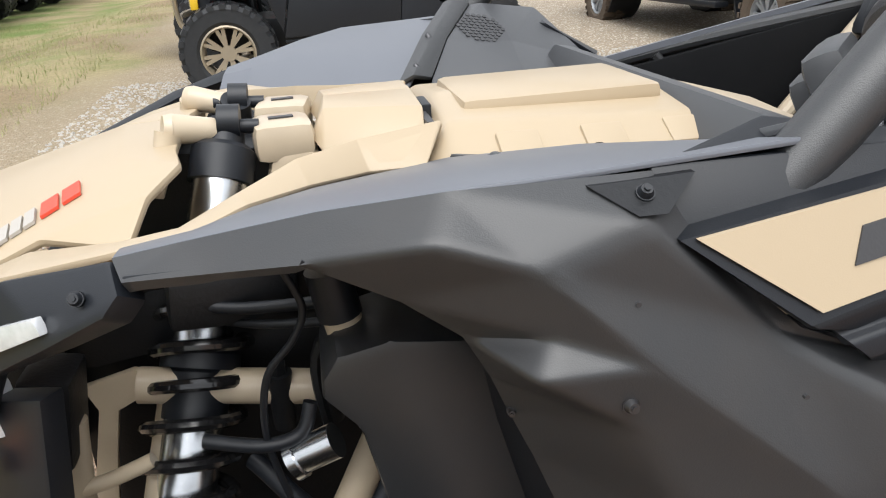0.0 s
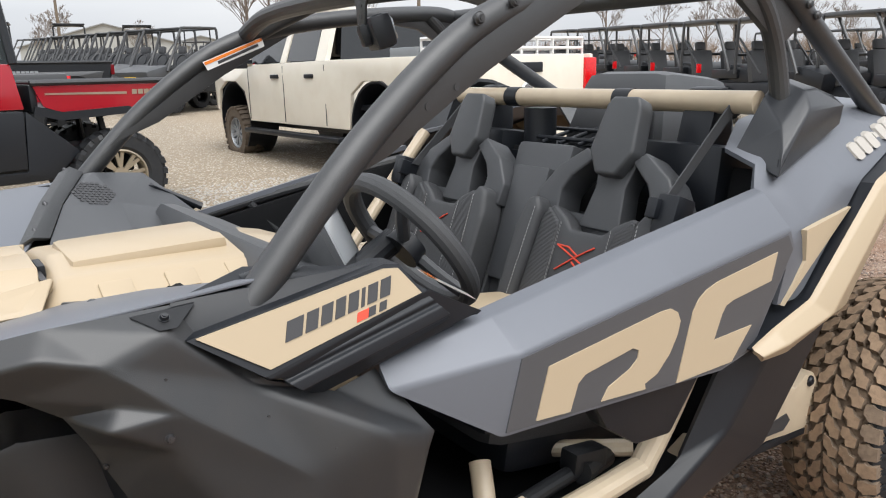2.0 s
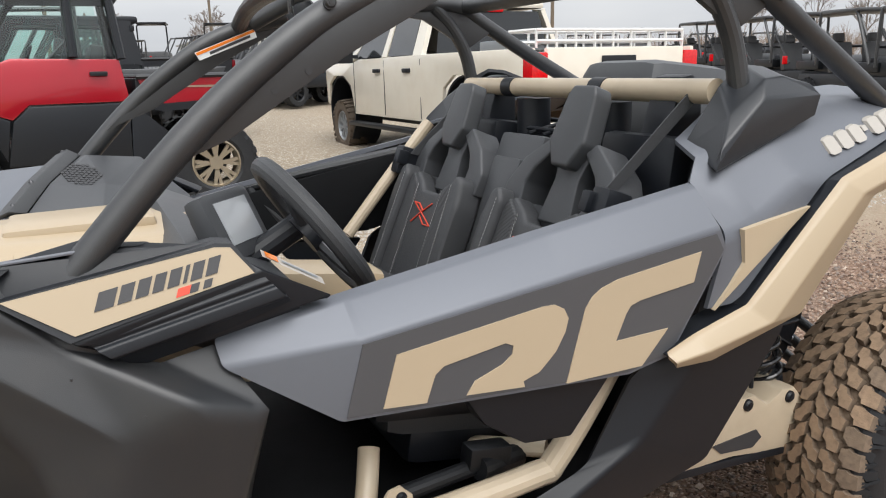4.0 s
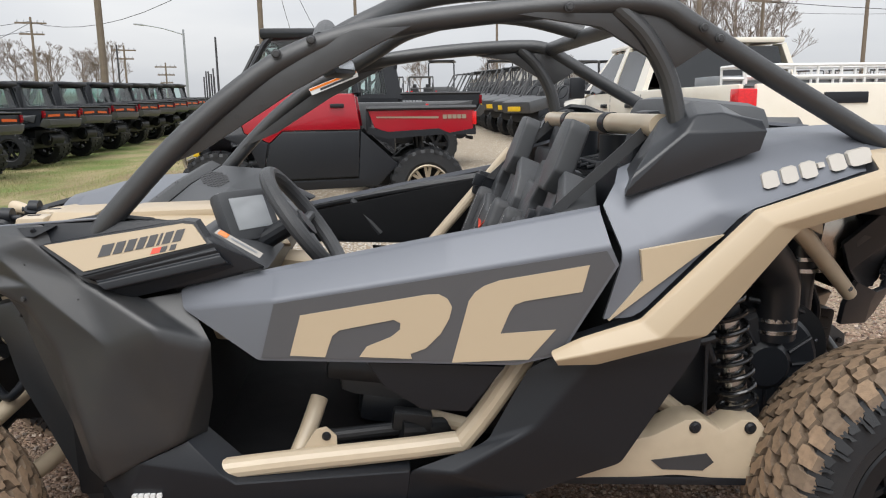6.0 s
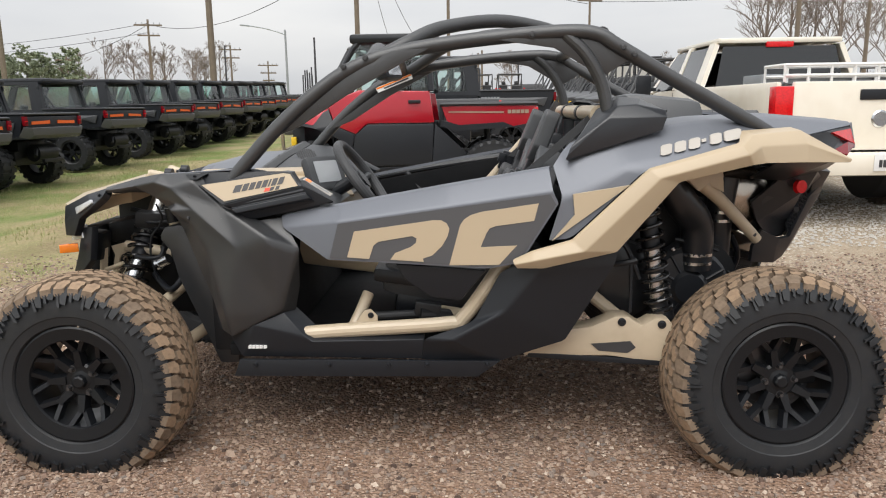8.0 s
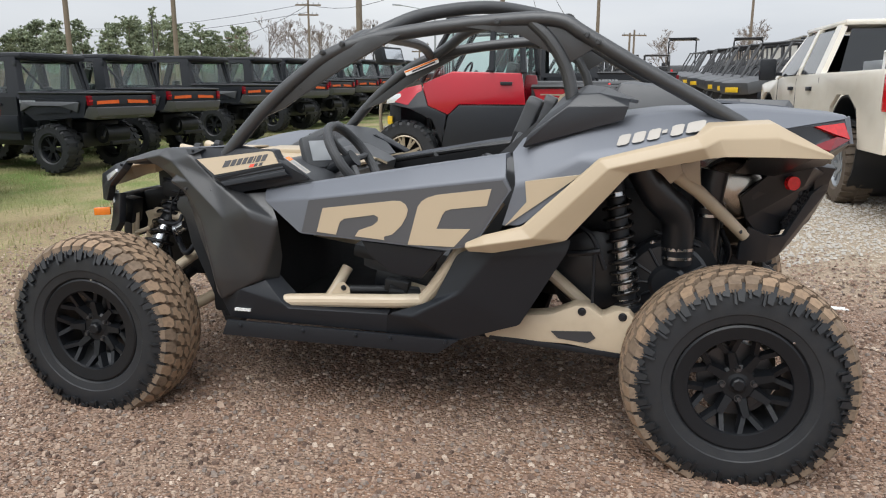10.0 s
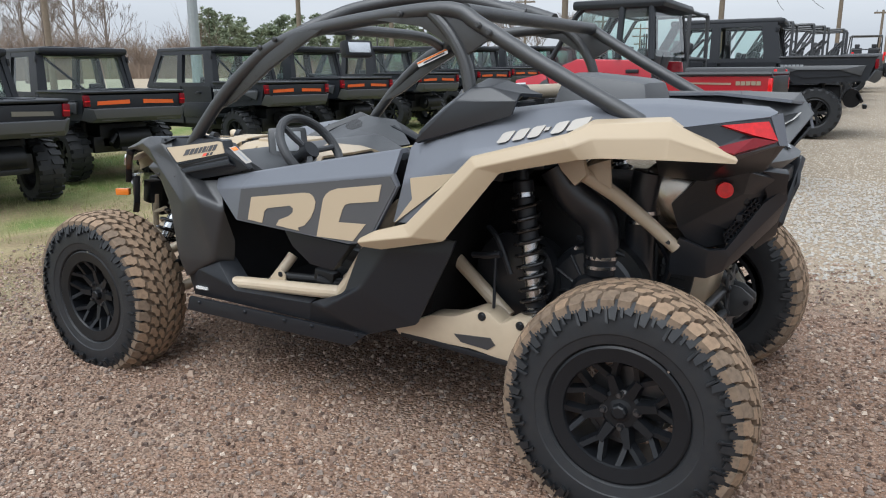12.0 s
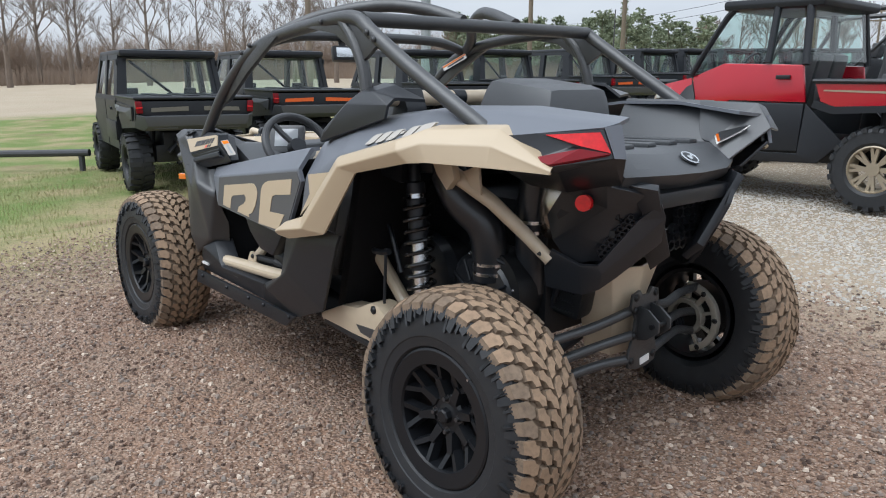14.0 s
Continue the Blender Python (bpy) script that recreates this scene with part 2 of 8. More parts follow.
def smooth_path(pts, per=6):
    p = [Vector(q) for q in pts]
    if len(p) < 3:
        return p
    out = []
    for i in range(len(p) - 1):
        a, b, c, d = p[max(0, i - 1)], p[i], p[i + 1], p[min(len(p) - 1, i + 2)]
        for k in range(per):
            t = k / per
            out.append(0.5 * ((2 * b) + (c - a) * t + (2 * a - 5 * b + 4 * c - d) * t * t + (3 * b - a - 3 * c + d) * t ** 3))
    return out + [p[-1]]


def tube(bm, pts, r, seg=12, per=6, mi=0, r_end=None, caps=True):
    """A round tube along a smooth line through pts."""
    p = smooth_path(pts, per)
    up = None
    rings = []
    for i, q in enumerate(p):
        d = (p[min(i + 1, len(p) - 1)] - p[max(i - 1, 0)]).normalized()
        if up is None:
            _, u, w = frame_axes(d)
        else:
            u = (up - d * up.dot(d)).normalized()
            w = d.cross(u)
        up = u
        k = r if r_end is None else r + (r_end - r) * i / (len(p) - 1)
        rings.append([bm.verts.new(q + (u * math.cos(2 * math.pi * j / seg) + w * math.sin(2 * math.pi * j / seg)) * k) for j in range(seg)])
    for a, b in zip(rings, rings[1:]):
        for j in range(seg):
            k = (j + 1) % seg
            bm.faces.new((a[j], a[k], b[k], b[j])).material_index = mi
    if caps:
        bm.faces.new(rings[0][::-1]).material_index = mi
        bm.faces.new(rings[-1]).material_index = mi
    return bm


def lathe(bm, prof, c=(0, 0, 0), axis="Y", seg=32, mi=0, closed=False):
    """Turns a profile of (radius, height) round the axis through c."""
    c = Vector(c)
    rings = []
    for r, h in prof:
        ring = []
        for i in range(seg):
            t = 2 * math.pi * i / seg
            x, y = r * math.cos(t), r * math.sin(t)
            ring.append(bm.verts.new(c + Vector({"Y": (x, h, y), "Z": (x, y, h), "X": (h, x, y)}[axis])))
        rings.append(ring)
    pairs = list(zip(rings, rings[1:])) + ([(rings[-1], rings[0])] if closed else [])
    for a, b in pairs:
        for i in range(seg):
            j = (i + 1) % seg
            bm.faces.new((a[i], a[j], b[j], b[i])).material_index = mi
    if not closed:
        for ring in (rings[0], rings[-1]):
            if (ring[0].co - ring[seg // 2].co).length > 1e-5:
                bm.faces.new(ring).material_index = mi
    bmesh.ops.recalc_face_normals(bm, faces=bm.faces)
    return bm


def thicken(bm, thick):
    """Gives an open sheet a second skin behind it and closes its rim."""
    bm.normal_update()
    fs, rim = bm.faces[:], [e for e in bm.edges if len(e.link_faces) == 1]
    loops = []
    for e in rim:
        lp = e.link_loops[0]
        loops.append((lp.vert, lp.link_loop_next.vert))
    back = {v: bm.verts.new(v.co - v.normal * thick) for v in bm.verts[:]}
    for f in fs:
        skin = [back[v] for v in reversed(f.verts)]
        if bm.faces.get(skin) is None:
            bm.faces.new(skin)
    for p, q in loops:
        side = (q, p, back[p], back[q])
        if bm.faces.get(side) is None:
            bm.faces.new(side)
    return bm


def shell(verts, faces, thick=0.012, bevel=0.006, side=1, seg=2, inward=(0, 0, 0), soft=0.0, melt=0):
    """A moulded sheet: facets with softened folds and thickness. side -1 mirrors it to the other flank; its thickness grows towards inward."""
    bm = bmesh.new()
    vs = [bm.verts.new((x, y * side, z)) for x, y, z in verts]
    for f in faces:
        bm.faces.new([vs[i] for i in f])
    bmesh.ops.recalc_face_normals(bm, faces=bm.faces)
    c = Vector((inward[0], inward[1] * side, inward[2]))
    mid = sum((v.co for v in bm.verts), Vector()) / len(bm.verts)
    tot = sum((f.normal * f.calc_area() for f in bm.faces), Vector())
    if tot.dot(mid - c) < 0:
        bmesh.ops.reverse_faces(bm, faces=bm.faces)
    if melt:  # flowing moulded surface, rim kept
        bmesh.ops.triangulate(bm, faces=bm.faces[:])
        bmesh.ops.subdivide_edges(bm, edges=bm.edges[:], cuts=7, use_grid_fill=True)
        inner = [v for v in bm.verts if not v.is_boundary]
        for _ in range(melt):
            bmesh.ops.smooth_vert(bm, verts=inner, factor=0.5, use_axis_x=True, use_axis_y=True, use_axis_z=True)
    if soft:  # wide rounded folds, as on a moulded panel
        bm.normal_update()
        folds = [e for e in bm.edges if len(e.link_faces) == 2 and e.calc_face_angle(0) > 0.06]
        bmesh.ops.bevel(bm, geom=folds, offset=soft, segments=5, profile=0.5, affect="EDGES", clamp_overlap=True)
    if thick:
        thicken(bm, thick)
    if bevel and not soft and not melt:
        bm.normal_update()
        folds = [e for e in bm.edges if len(e.link_faces) == 2 and e.calc_face_angle(0) > 0.16]
        bmesh.ops.bevel(bm, geom=folds, offset=min(bevel * 0.9, thick * 0.45 if thick else bevel), segments=2, profile=0.6, affect="EDGES", clamp_overlap=True)
    return bm


def slab(outline, axis="y", at=0.0, depth=0.01, bevel=0.0, side=1):
    """A plate: an outline of two coordinates pushed through by depth along the axis from at."""
    bm = bmesh.new()

    def spot(a, b, h):
        return {"y": (a, h * side, b), "x": (h, a * side, b), "z": (a, b * side, h)}[axis]
    f0 = [bm.verts.new(spot(a, b, at)) for a, b in outline]
    f1 = [bm.verts.new(spot(a, b, at + depth)) for a, b in outline]
    n = len(outline)
    bm.faces.new(f0)
    bm.faces.new(f1[::-1])
    for i in range(n):
        j = (i + 1) % n
        bm.faces.new((f0[i], f1[i], f1[j], f0[j]))
    bmesh.ops.recalc_face_normals(bm, faces=bm.faces)
    if bevel:
        bmesh.ops.bevel(bm, geom=bm.edges[:], offset=bevel, segments=2, profile=0.6, affect="EDGES", clamp_overlap=True)
    return bm


def decal(outline, plane, lift=0.002, thick=0.002):
    """A thin plate on a sloping surface: plane(x, z) gives the y there."""
    bm = bmesh.new()
    f0 = [bm.verts.new((x, plane(x, z) - lift, z)) for x, z in outline]
    f1 = [bm.verts.new((x, plane(x, z) + thick, z)) for x, z in outline]
    n = len(outline)
    bm.faces.new(f0)
    bm.faces.new(f1[::-1])
    for i in range(n):
        bm.faces.new((f0[i], f1[i], f1[(i + 1) % n], f0[(i + 1) % n]))
    bm.normal_update()
    bmesh.ops.triangulate(bm, faces=bm.faces[:2], ngon_method="EAR_CLIP")
    bmesh.ops.recalc_face_normals(bm, faces=bm.faces)
    return bm


def merge(*bms):
    out = bmesh.new()
    for b in bms:
        me = bpy.data.meshes.new("tmp")
        b.to_mesh(me)
        b.free()
        out.from_mesh(me)
        bpy.data.meshes.remove(me)
    return out


# ---- ground ----
def ground_material():
    m = bpy.data.materials.new("gravel_lot_and_grass")
    m.use_nodes = True
    n, l = m.node_tree.nodes, m.node_tree.links
    b = n["Principled BSDF"]
    geo = n.new("ShaderNodeNewGeometry")
    sep = n.new("ShaderNodeSeparateXYZ")
    l.new(geo.outputs["Position"], sep.inputs["Vector"])

    def math_(op, a, c=None):
        k = n.new("ShaderNodeMath")
        k.operation = op
        for i, v in enumerate((a, c)):
            if v is None:
                continue
            if isinstance(v, (int, float)):
                k.inputs[i].default_value = v
            else:
                l.new(v, k.inputs[i])
        return k.outputs[0]

    def noise_(scale, detail=5):
        k = n.new("ShaderNodeTexNoise")
        k.inputs["Scale"].default_value, k.inputs["Detail"].default_value = scale, detail
        l.new(geo.outputs["Position"], k.inputs["Vector"])
        return k.outputs["Fac"]

    def ramp(v, lo, hi):
        k = n.new("ShaderNodeMapRange")
        k.inputs["From Min"].default_value, k.inputs["From Max"].default_value = lo, hi
        l.new(v, k.inputs["Value"])
        return k.outputs["Result"]

    def mix(f, a, c):
        k = n.new("ShaderNodeMix")
        k.data_type = "RGBA"
        for key, v in (("Factor", f), ("A", a), ("B", c)):
            if isinstance(v, (tuple, float)):
                k.inputs[key].default_value = (*v, 1) if isinstance(v, tuple) else v
            else:
                l.new(v, k.inputs[key])
        return k.outputs["Result"]

    def stones(scale, dark, light, soil, keep):
        v = n.new("ShaderNodeTexVoronoi")
        v.inputs["Scale"].default_value = scale
        l.new(geo.outputs["Position"], v.inputs["Vector"])
        bw = n.new("ShaderNodeSeparateColor")
        l.new(v.outputs["Color"], bw.inputs["Color"])
        tone = mix(bw.outputs["Red"], dark, light)
        return mix(ramp(v.outputs["Distance"], keep, keep + .25), tone, soil), v.outputs["Distance"]
    wob = math_("MULTIPLY", math_("SUBTRACT", noise_(.55, 6), .5), 3.0)
    x, y = math_("ADD", sep.outputs["X"], wob), math_("ADD", sep.outputs["Y"], wob)
    red, d1 = stones(66, (.075, .054, .044), (.66, .52, .425), (.258, .165, .115), .30)
    fine, d3 = stones(135, (.070, .051, .042), (.64, .50, .405), (.263, .170, .119), .28)
    red = mix(ramp(noise_(7, 5), .42, .58), red, fine)
    red = mix(ramp(noise_(1.1, 6), .42, .66), red, mix(.5, red, (.31, .185, .120)))
    red = mix(ramp(noise_(2.3, 5), .52, .70), red, mix(.4, red, (.38, .30, .235)))
    grey, d2 = stones(34, (.20, .172, .138), (.84, .77, .66), (.35, .285, .21), .28)
    sand = mix(noise_(9, 7), (.33, .255, .175), (.47, .39, .295))
    straw = math_("MULTIPLY", ramp(x, -6.5, -2.4), .16)
    lawn = mix(ramp(math_("ADD", noise_(.9, 7), straw), .42, .66), (.19, .26, .075), (.42, .345, .195))
    lawn = mix(math_("MULTIPLY", ramp(math_("ADD", noise_(.6, 6), straw), .60, .72), .7), lawn, (.30, .21, .135))
    lawn = mix(ramp(noise_(30, 4), .3, .7), mix(.4, lawn, (.09, .10, .045)), lawn)
    # pale gravel beyond the car, a sandy seam between, turf to the left
    far_side = ramp(y, 1.9, 2.6)
    seam = math_("MULTIPLY", ramp(y, 1.2, 1.8), math_("SUBTRACT", 1.0, ramp(y, 2.8, 3.6)))
    col = mix(far_side, red, grey)
    col = mix(math_("MULTIPLY", math_("MULTIPLY", far_side, ramp(noise_(.22, 5), .52, .64)), .55), col, sand)
    col = mix(math_("MULTIPLY", seam, .75), col, sand)
    edge = math_("MULTIPLY", math_("SUBTRACT", 1.0, ramp(x, -2.3, -1.3)), 1.0)
    sandy_edge = math_("SUBTRACT", 1.0, ramp(x, -1.2, -.2))
    col = mix(math_("MULTIPLY", sandy_edge, .7), col, mix(.45, sand, (.27, .215, .115)))
    # turf ends where the lot opens behind the red truck
    turf = math_("MULTIPLY", edge, math_("SUBTRACT", 1.0, ramp(math_("ADD", x, math_("MULTIPLY", y, -.02)), -2.1, -1.2)))
    col = mix(turf, col, lawn)
    # bare tan field far to the left
    far_field = math_("SUBTRACT", 1.0, ramp(sep.outputs["X"], -27.0, -23.5))
    col = mix(math_("MULTIPLY", far_field, .9), col, mix(noise_(.3, 4), (.42, .335, .25), (.50, .42, .33)))
    l.new(col, b.inputs["Base Color"])
    b.inputs["Roughness"].default_value = .9
    b.inputs["Specular IOR Level"].default_value = .2
    bp = n.new("ShaderNodeBump")
    bp.inputs["Strength"].default_value, bp.inputs["Distance"].default_value = 1.0, .016
    l.new(math_("ADD", math_("SUBTRACT", 1.0, d1), math_("MULTIPLY", noise_(14, 6), .8)), bp.inputs["Height"])
    l.new(bp.outputs["Normal"], b.inputs["Normal"])
    return m


GROUND = ground_material()


def ground_z(x, y):
    """The lot climbs gently away from the car; the turf beside it lies a hand's depth lower."""
    u = min(1, max(0, (-2.6 - x) / 2.0))
    return .085 + .0275 * min(44, max(-7, y)) - .25 * u * u * (3 - 2 * u)


def stand(x, y, rz=0.0, sink=0.0):
    """A pose upright on the ground."""
    return pose(x, y, ground_z(x, y) - sink, 0, 0, rz)


bm = bmesh.new()
rings = [-600, -250, -120, -60, -44, -30] + [-20 + .5 * i for i in range(0, 91)] + [30, 37, 44, 60, 120, 250, 600]
grid = {}
for i, x in enumerate(rings):
    for j, y in enumerate(rings):
        h = .012 * (noise.noise((x * .35, y * .35, 0)) if max(abs(x), abs(y)) < 20 else 0)
        if -1.5 < x < 4 and -2.5 < y < 2.5:
            h *= .2
        grid[i, j] = bm.verts.new((x, y, h - .004 + ground_z(x, y)))
for i in range(len(rings) - 1):
    for j in range(len(rings) - 1):
        bm.faces.new((grid[i, j], grid[i + 1, j], grid[i + 1, j + 1], grid[i, j + 1]))
tagged(obj("ground", bm, GROUND, 0), "reddish-brown and pale gravel lot with patchy grass", "ground", kind="structure")


# ---- the tan and slate side-by-side ----
CY = 0.08  # its centre line
car = thing("side_by_side_vehicle", "slate grey and desert tan two-seat off-road side-by-side parked on gravel", "off-road vehicle", at=pose(0, CY, 0))


def both(name, verts, faces, mat, label="", thick=0.012, bevel=0.006, inward=(1.2, 0, 0.8), soft=0.0, melt=0):
    """The same panel on both flanks."""
    return [part(name, shell(verts, faces, thick, bevel, s, inward=inward, soft=soft, melt=melt), mat, car, label, 40 if soft else 60 if melt else 25) for s in (1, -1)]


def bolt(p, d=(0, -1, 0), r=0.012, mat=None, parent=None):
    bm = bmesh.new()
    p, d = Vector(p), Vector(d).normalized()
    cyl(bm, p - d * 0.004, p + d * 0.002, r * 1.15, seg=16)
    cyl(bm, p + d * 0.002, p + d * 0.007, r, r * 0.7, seg=16)
    cyl(bm, p + d * 0.0071, p + d * 0.0085, r * 0.42, r * 0.4, seg=6)
    return part("bolt", bm, mat or BLACK, parent or car, "button-head bolt")


# front flank panel: fender face, scooped crease and ridge
fp_v = [(.058, -.565, 1.107), (.120, -.585, 1.122), (.225, -.628, 1.149), (.32, -.664, 1.166), (.47, -.670, 1.168), (.071, -.600, 1.099), (.140, -.622, 1.107), (.209, -.655, 1.119), (.303, -.698, 1.138),
        (.373, -.715, 1.117), (.451, -.711, 1.142), (.505, -.690, 1.115), (.580, -.712, 1.044), (.556, -.714, 1.046), (.740, -.786, .940), (.627, -.768, .896),
        (.280, -.655, 1.080), (.328, -.650, 1.040), (.355, -.625, .985), (.372, -.614, .942), (.393, -.625, .895), (.430, -.640, .80), (.480, -.655, .68), (.515, -.67, .56),
        (.384, -.707, 1.060), (.367, -.726, 1.036), (.452, -.734, 1.040), (.440, -.724, .985), (.500, -.735, .88), (.560, -.760, .645), (.765, -.745, .653),
        (.690, -.700, .992), (.845, -.742, .892), (.823, -.668, .733), (.775, -.680, 1.00), (.86, -.66, .90), (.800, -.66, .632), (.572, -.735, .555)]
fp_f = [(0, 1, 6, 5), (1, 2, 7, 6), (2, 3, 8, 7), (3, 4, 10), (3, 10, 9, 8), (4, 11, 10), (11, 12, 13, 10), (9, 10, 13), (9, 13, 15), (13, 14, 15), (8, 9, 24, 16), (7, 8, 16), (16, 24, 17), (9, 26, 24), (9, 15, 26), (17, 24, 25), (24, 26, 25),
        (17, 25, 18), (18, 25, 27, 19), (25, 26, 27), (26, 15, 28, 27), (19, 27, 28, 20), (20, 28, 21), (15, 29, 28), (28, 29, 22, 21), (22, 29, 37, 23), (15, 14, 30, 29), (14, 32, 33, 30), (30, 33, 36), (29, 30, 36, 37), (12, 31, 13), (13, 31, 14), (31, 34, 32), (31, 32, 14)]
both("front_flank_panel", fp_v, fp_f, FLANK, "black moulded front flank panel", melt=1)
rt_v = [(.209, -.655, 1.119), (.280, -.655, 1.080), (.328, -.650, 1.040), (.355, -.625, .985), (.372, -.614, .942), (.393, -.625, .895), (.430, -.640, .80), (.480, -.655, .68), (.515, -.67, .56)]
both("arch_return", rt_v + [(x + .01, y + .07, z - .004) for x, y, z in rt_v], [(i, i + 1, i + 10, i + 9) for i in range(8)], BLACK, "black inner lip of the front arch", thick=.004, bevel=0)

# fender above the front wheel: wide slate top, black lip outside
fe_i = [(.045, -.47, 1.076), (.105, -.452, 1.080), (.155, -.38, 1.080), (.22, -.305, 1.072), (.30, -.235, 1.062), (.40, -.23, 1.073)]
fe_t = [(.058, -.565, 1.108), (.120, -.585, 1.123), (.225, -.628, 1.150), (.32, -.664, 1.167), (.42, -.666, 1.172), (.60, -.667, 1.182)]
fe_m = [((a[0] + b[0]) / 2, (a[1] + b[1]) / 2, (a[2] + b[2]) / 2 + .006) for a, b in zip(fe_t, fe_i)]
fe_l = [(.071, -.597, 1.099), (.140, -.618, 1.107), (.209, -.650, 1.119), (.303, -.690, 1.136)]
fe_u = [(.08, -.55, 1.080), (.15, -.565, 1.086), (.22, -.59, 1.088), (.29, -.60, 1.078)]
both("fender_lining", fe_l + fe_u, [(i, i + 1, i + 5, i + 4) for i in range(3)], BLACK, "black fender lining", thick=.004, bevel=.003, inward=(.3, -.6, 1.4))
both("fender_rail", fe_t + fe_m + fe_i, [(a + i, a + i + 1, a + i + 7, a + i + 6) for a in (0, 6) for i in range(5)], SLATE, "slate painted front fender top", thick=.006, bevel=.006, inward=(.3, 0, .6))
# arch lining behind the front wheel
both("arch_lining", [(.37, -.62, 1.08), (.40, -.63, .93), (.46, -.61, .70), (.49, -.63, .55), (.44, -.30, .55), (.40, -.30, .72), (.36, -.34, .95), (.34, -.40, 1.03)], [(0, 1, 6, 7), (1, 2, 5, 6), (2, 3, 4, 5)], BLACK, "black arch lining", thick=.008, inward=(.8, -.4, .8))

# name-plate housing and dash side
both("plate_housing", [(.47, -.666, 1.170), (.79, -.67, 1.172), (.86, -.712, 1.122), (.975, -.71, 1.062), (.745, -.706, 1.012), (.577, -.735, 1.054), (.487, -.69, 1.122), (.60, -.60, 1.185), (.80, -.60, 1.150), (.955, -.66, 1.058), (.93, -.690, 1.048)],
     [(0, 1, 2, 5, 6), (5, 2, 3, 10, 4), (0, 7, 8, 1), (1, 8, 9, 3, 2)], BLACK, "black dash side housing")
PLATE = [(.488, 1.127), (.577, 1.069), (.846, 1.121), (.838, 1.132), (.815, 1.163), (.79, 1.166)]


def plate_y(x, z):
    return -.688 - (1.165 - z) * .42


px, pz = sum(p[0] for p in PLATE) / 6, sum(p[1] for p in PLATE) / 6
part("plate_bezel", decal([(px + (x - px) * 1.05, pz + (z - pz) * 1.16) for x, z in PLATE], plate_y, .005, .045), BLACK, car, "black plate bezel")
STEP = ((.000, -.722), (.006, -.731), (.014, -.728), (.017, -.738), (.034, -.741), (.039, -.726), (.066, -.708))
hs_v = [(.585 + 1.1 * d, y, 1.056 - .9 * d) for d, y in STEP] + [(.862 + .9 * d, y + .012, 1.112 - 1.05 * d) for d, y in STEP]
part("housing_step", shell(hs_v, [(i, i + 1, i + 8, i + 7) for i in range(6)], .006, .002, 1, inward=(.75, -.5, 1.0), soft=.0035), BLACK, car, "black stepped moulding under the name plate", 40)
name_plate = part("name_plate", decal(PLATE, plate_y, .009, .01), TAN, car, "desert tan name plate with slanted dark marks")


def slanted(x0, z0, w, h, lean, rise, yf, mat, parent, lift):
    bm = decal([(x0, z0), (x0 + w, z0 + rise * w), (x0 + w + lean, z0 + rise * w + h), (x0 + lean, z0 + h)], yf, lift, -.0005)
    return part("printed_mark", bm, mat, parent, "dark slanted printed mark")


NAME = (.027, .020, .019, .017, .018, .006, .018, .019)
for i, w in enumerate(NAME):
    x0 = .606 + sum(NAME[:i]) + i * .0055
    slanted(x0, 1.098 + (x0 - .606) * .17, w, .026, .010, .17, plate_y, INK, name_plate, .0105)
for i, w in enumerate((.020, .013, .013)):
    x0 = .722 + i * .0205
    slanted(x0, 1.100 + (x0 - .715) * .17, w, .0125, .005, .17, plate_y, REDMARK if i == 0 else INK, name_plate, .0105)

bm = bmesh.new()
o0, ux, uy = Vector((.862, -.668, 1.139)), Vector((.100, -.008, -.061)), Vector((-.004, -.034, -.004))
for (p0, p1, q0, q1, lift, mi) in ((0, 1, 0, 1, .010, 0), (.05, .25, .1, .9, .0115, 1), (.32, .9, .35, .62, .0115, 2)):
    nn = ux.cross(uy).normalized()
    nn = nn if nn.z > 0 else -nn
    f = bm.faces.new([bm.verts.new(o0 + ux * p + uy * q + nn * lift) for p, q in ((p0, q0), (p1, q0), (p1, q1), (p0, q1))])
    f.material_index = mi
part("warning_label", bm, [DECALGREY, ORANGE, GALV], car, "small pale and orange warning label", 0)
# the recessed triangle, its shade drawn as a dark plate, with its bolt
part("recess_plate", decal([(.418, 1.1635), (.502, 1.1655), (.468, 1.147), (.446, 1.147)], lambda x, z: -.6695 - (1.1675 - z) * 1.65, .0025, .004), IRON, car, "dark plate for the shade in the triangular recess")
bolt((.457, -.689, 1.1575), (-.1, -1, 1.2), .0062)
bolt((.437, -.727, 1.008), (0, -1, .1), .0062, STEELDARK)
bolt((.376, -.618, .942), (-.3, -1, 0), .0045, STEELDARK)
# ink dots draw the shade of small holes; the panel is uncut
for x, y, z in ((.443, -.7175, 1.085), (.382, -.676, 1.147), (.564, -.7495, 1.008), (.195, -.622, 1.132), (.655, -.765, .935)):
    bm = bmesh.new()
    cyl(bm, (x, y + .002, z), (x, y - .0012, z), .0021, seg=10)
    part("rivet_hole", bm, INK, car)

# door: outer skin, raised shoulder and the tan letters
def flank_y(x, z):
    """Plane of the lower door face."""
    return -.781 - .040 * (x - 1.0)


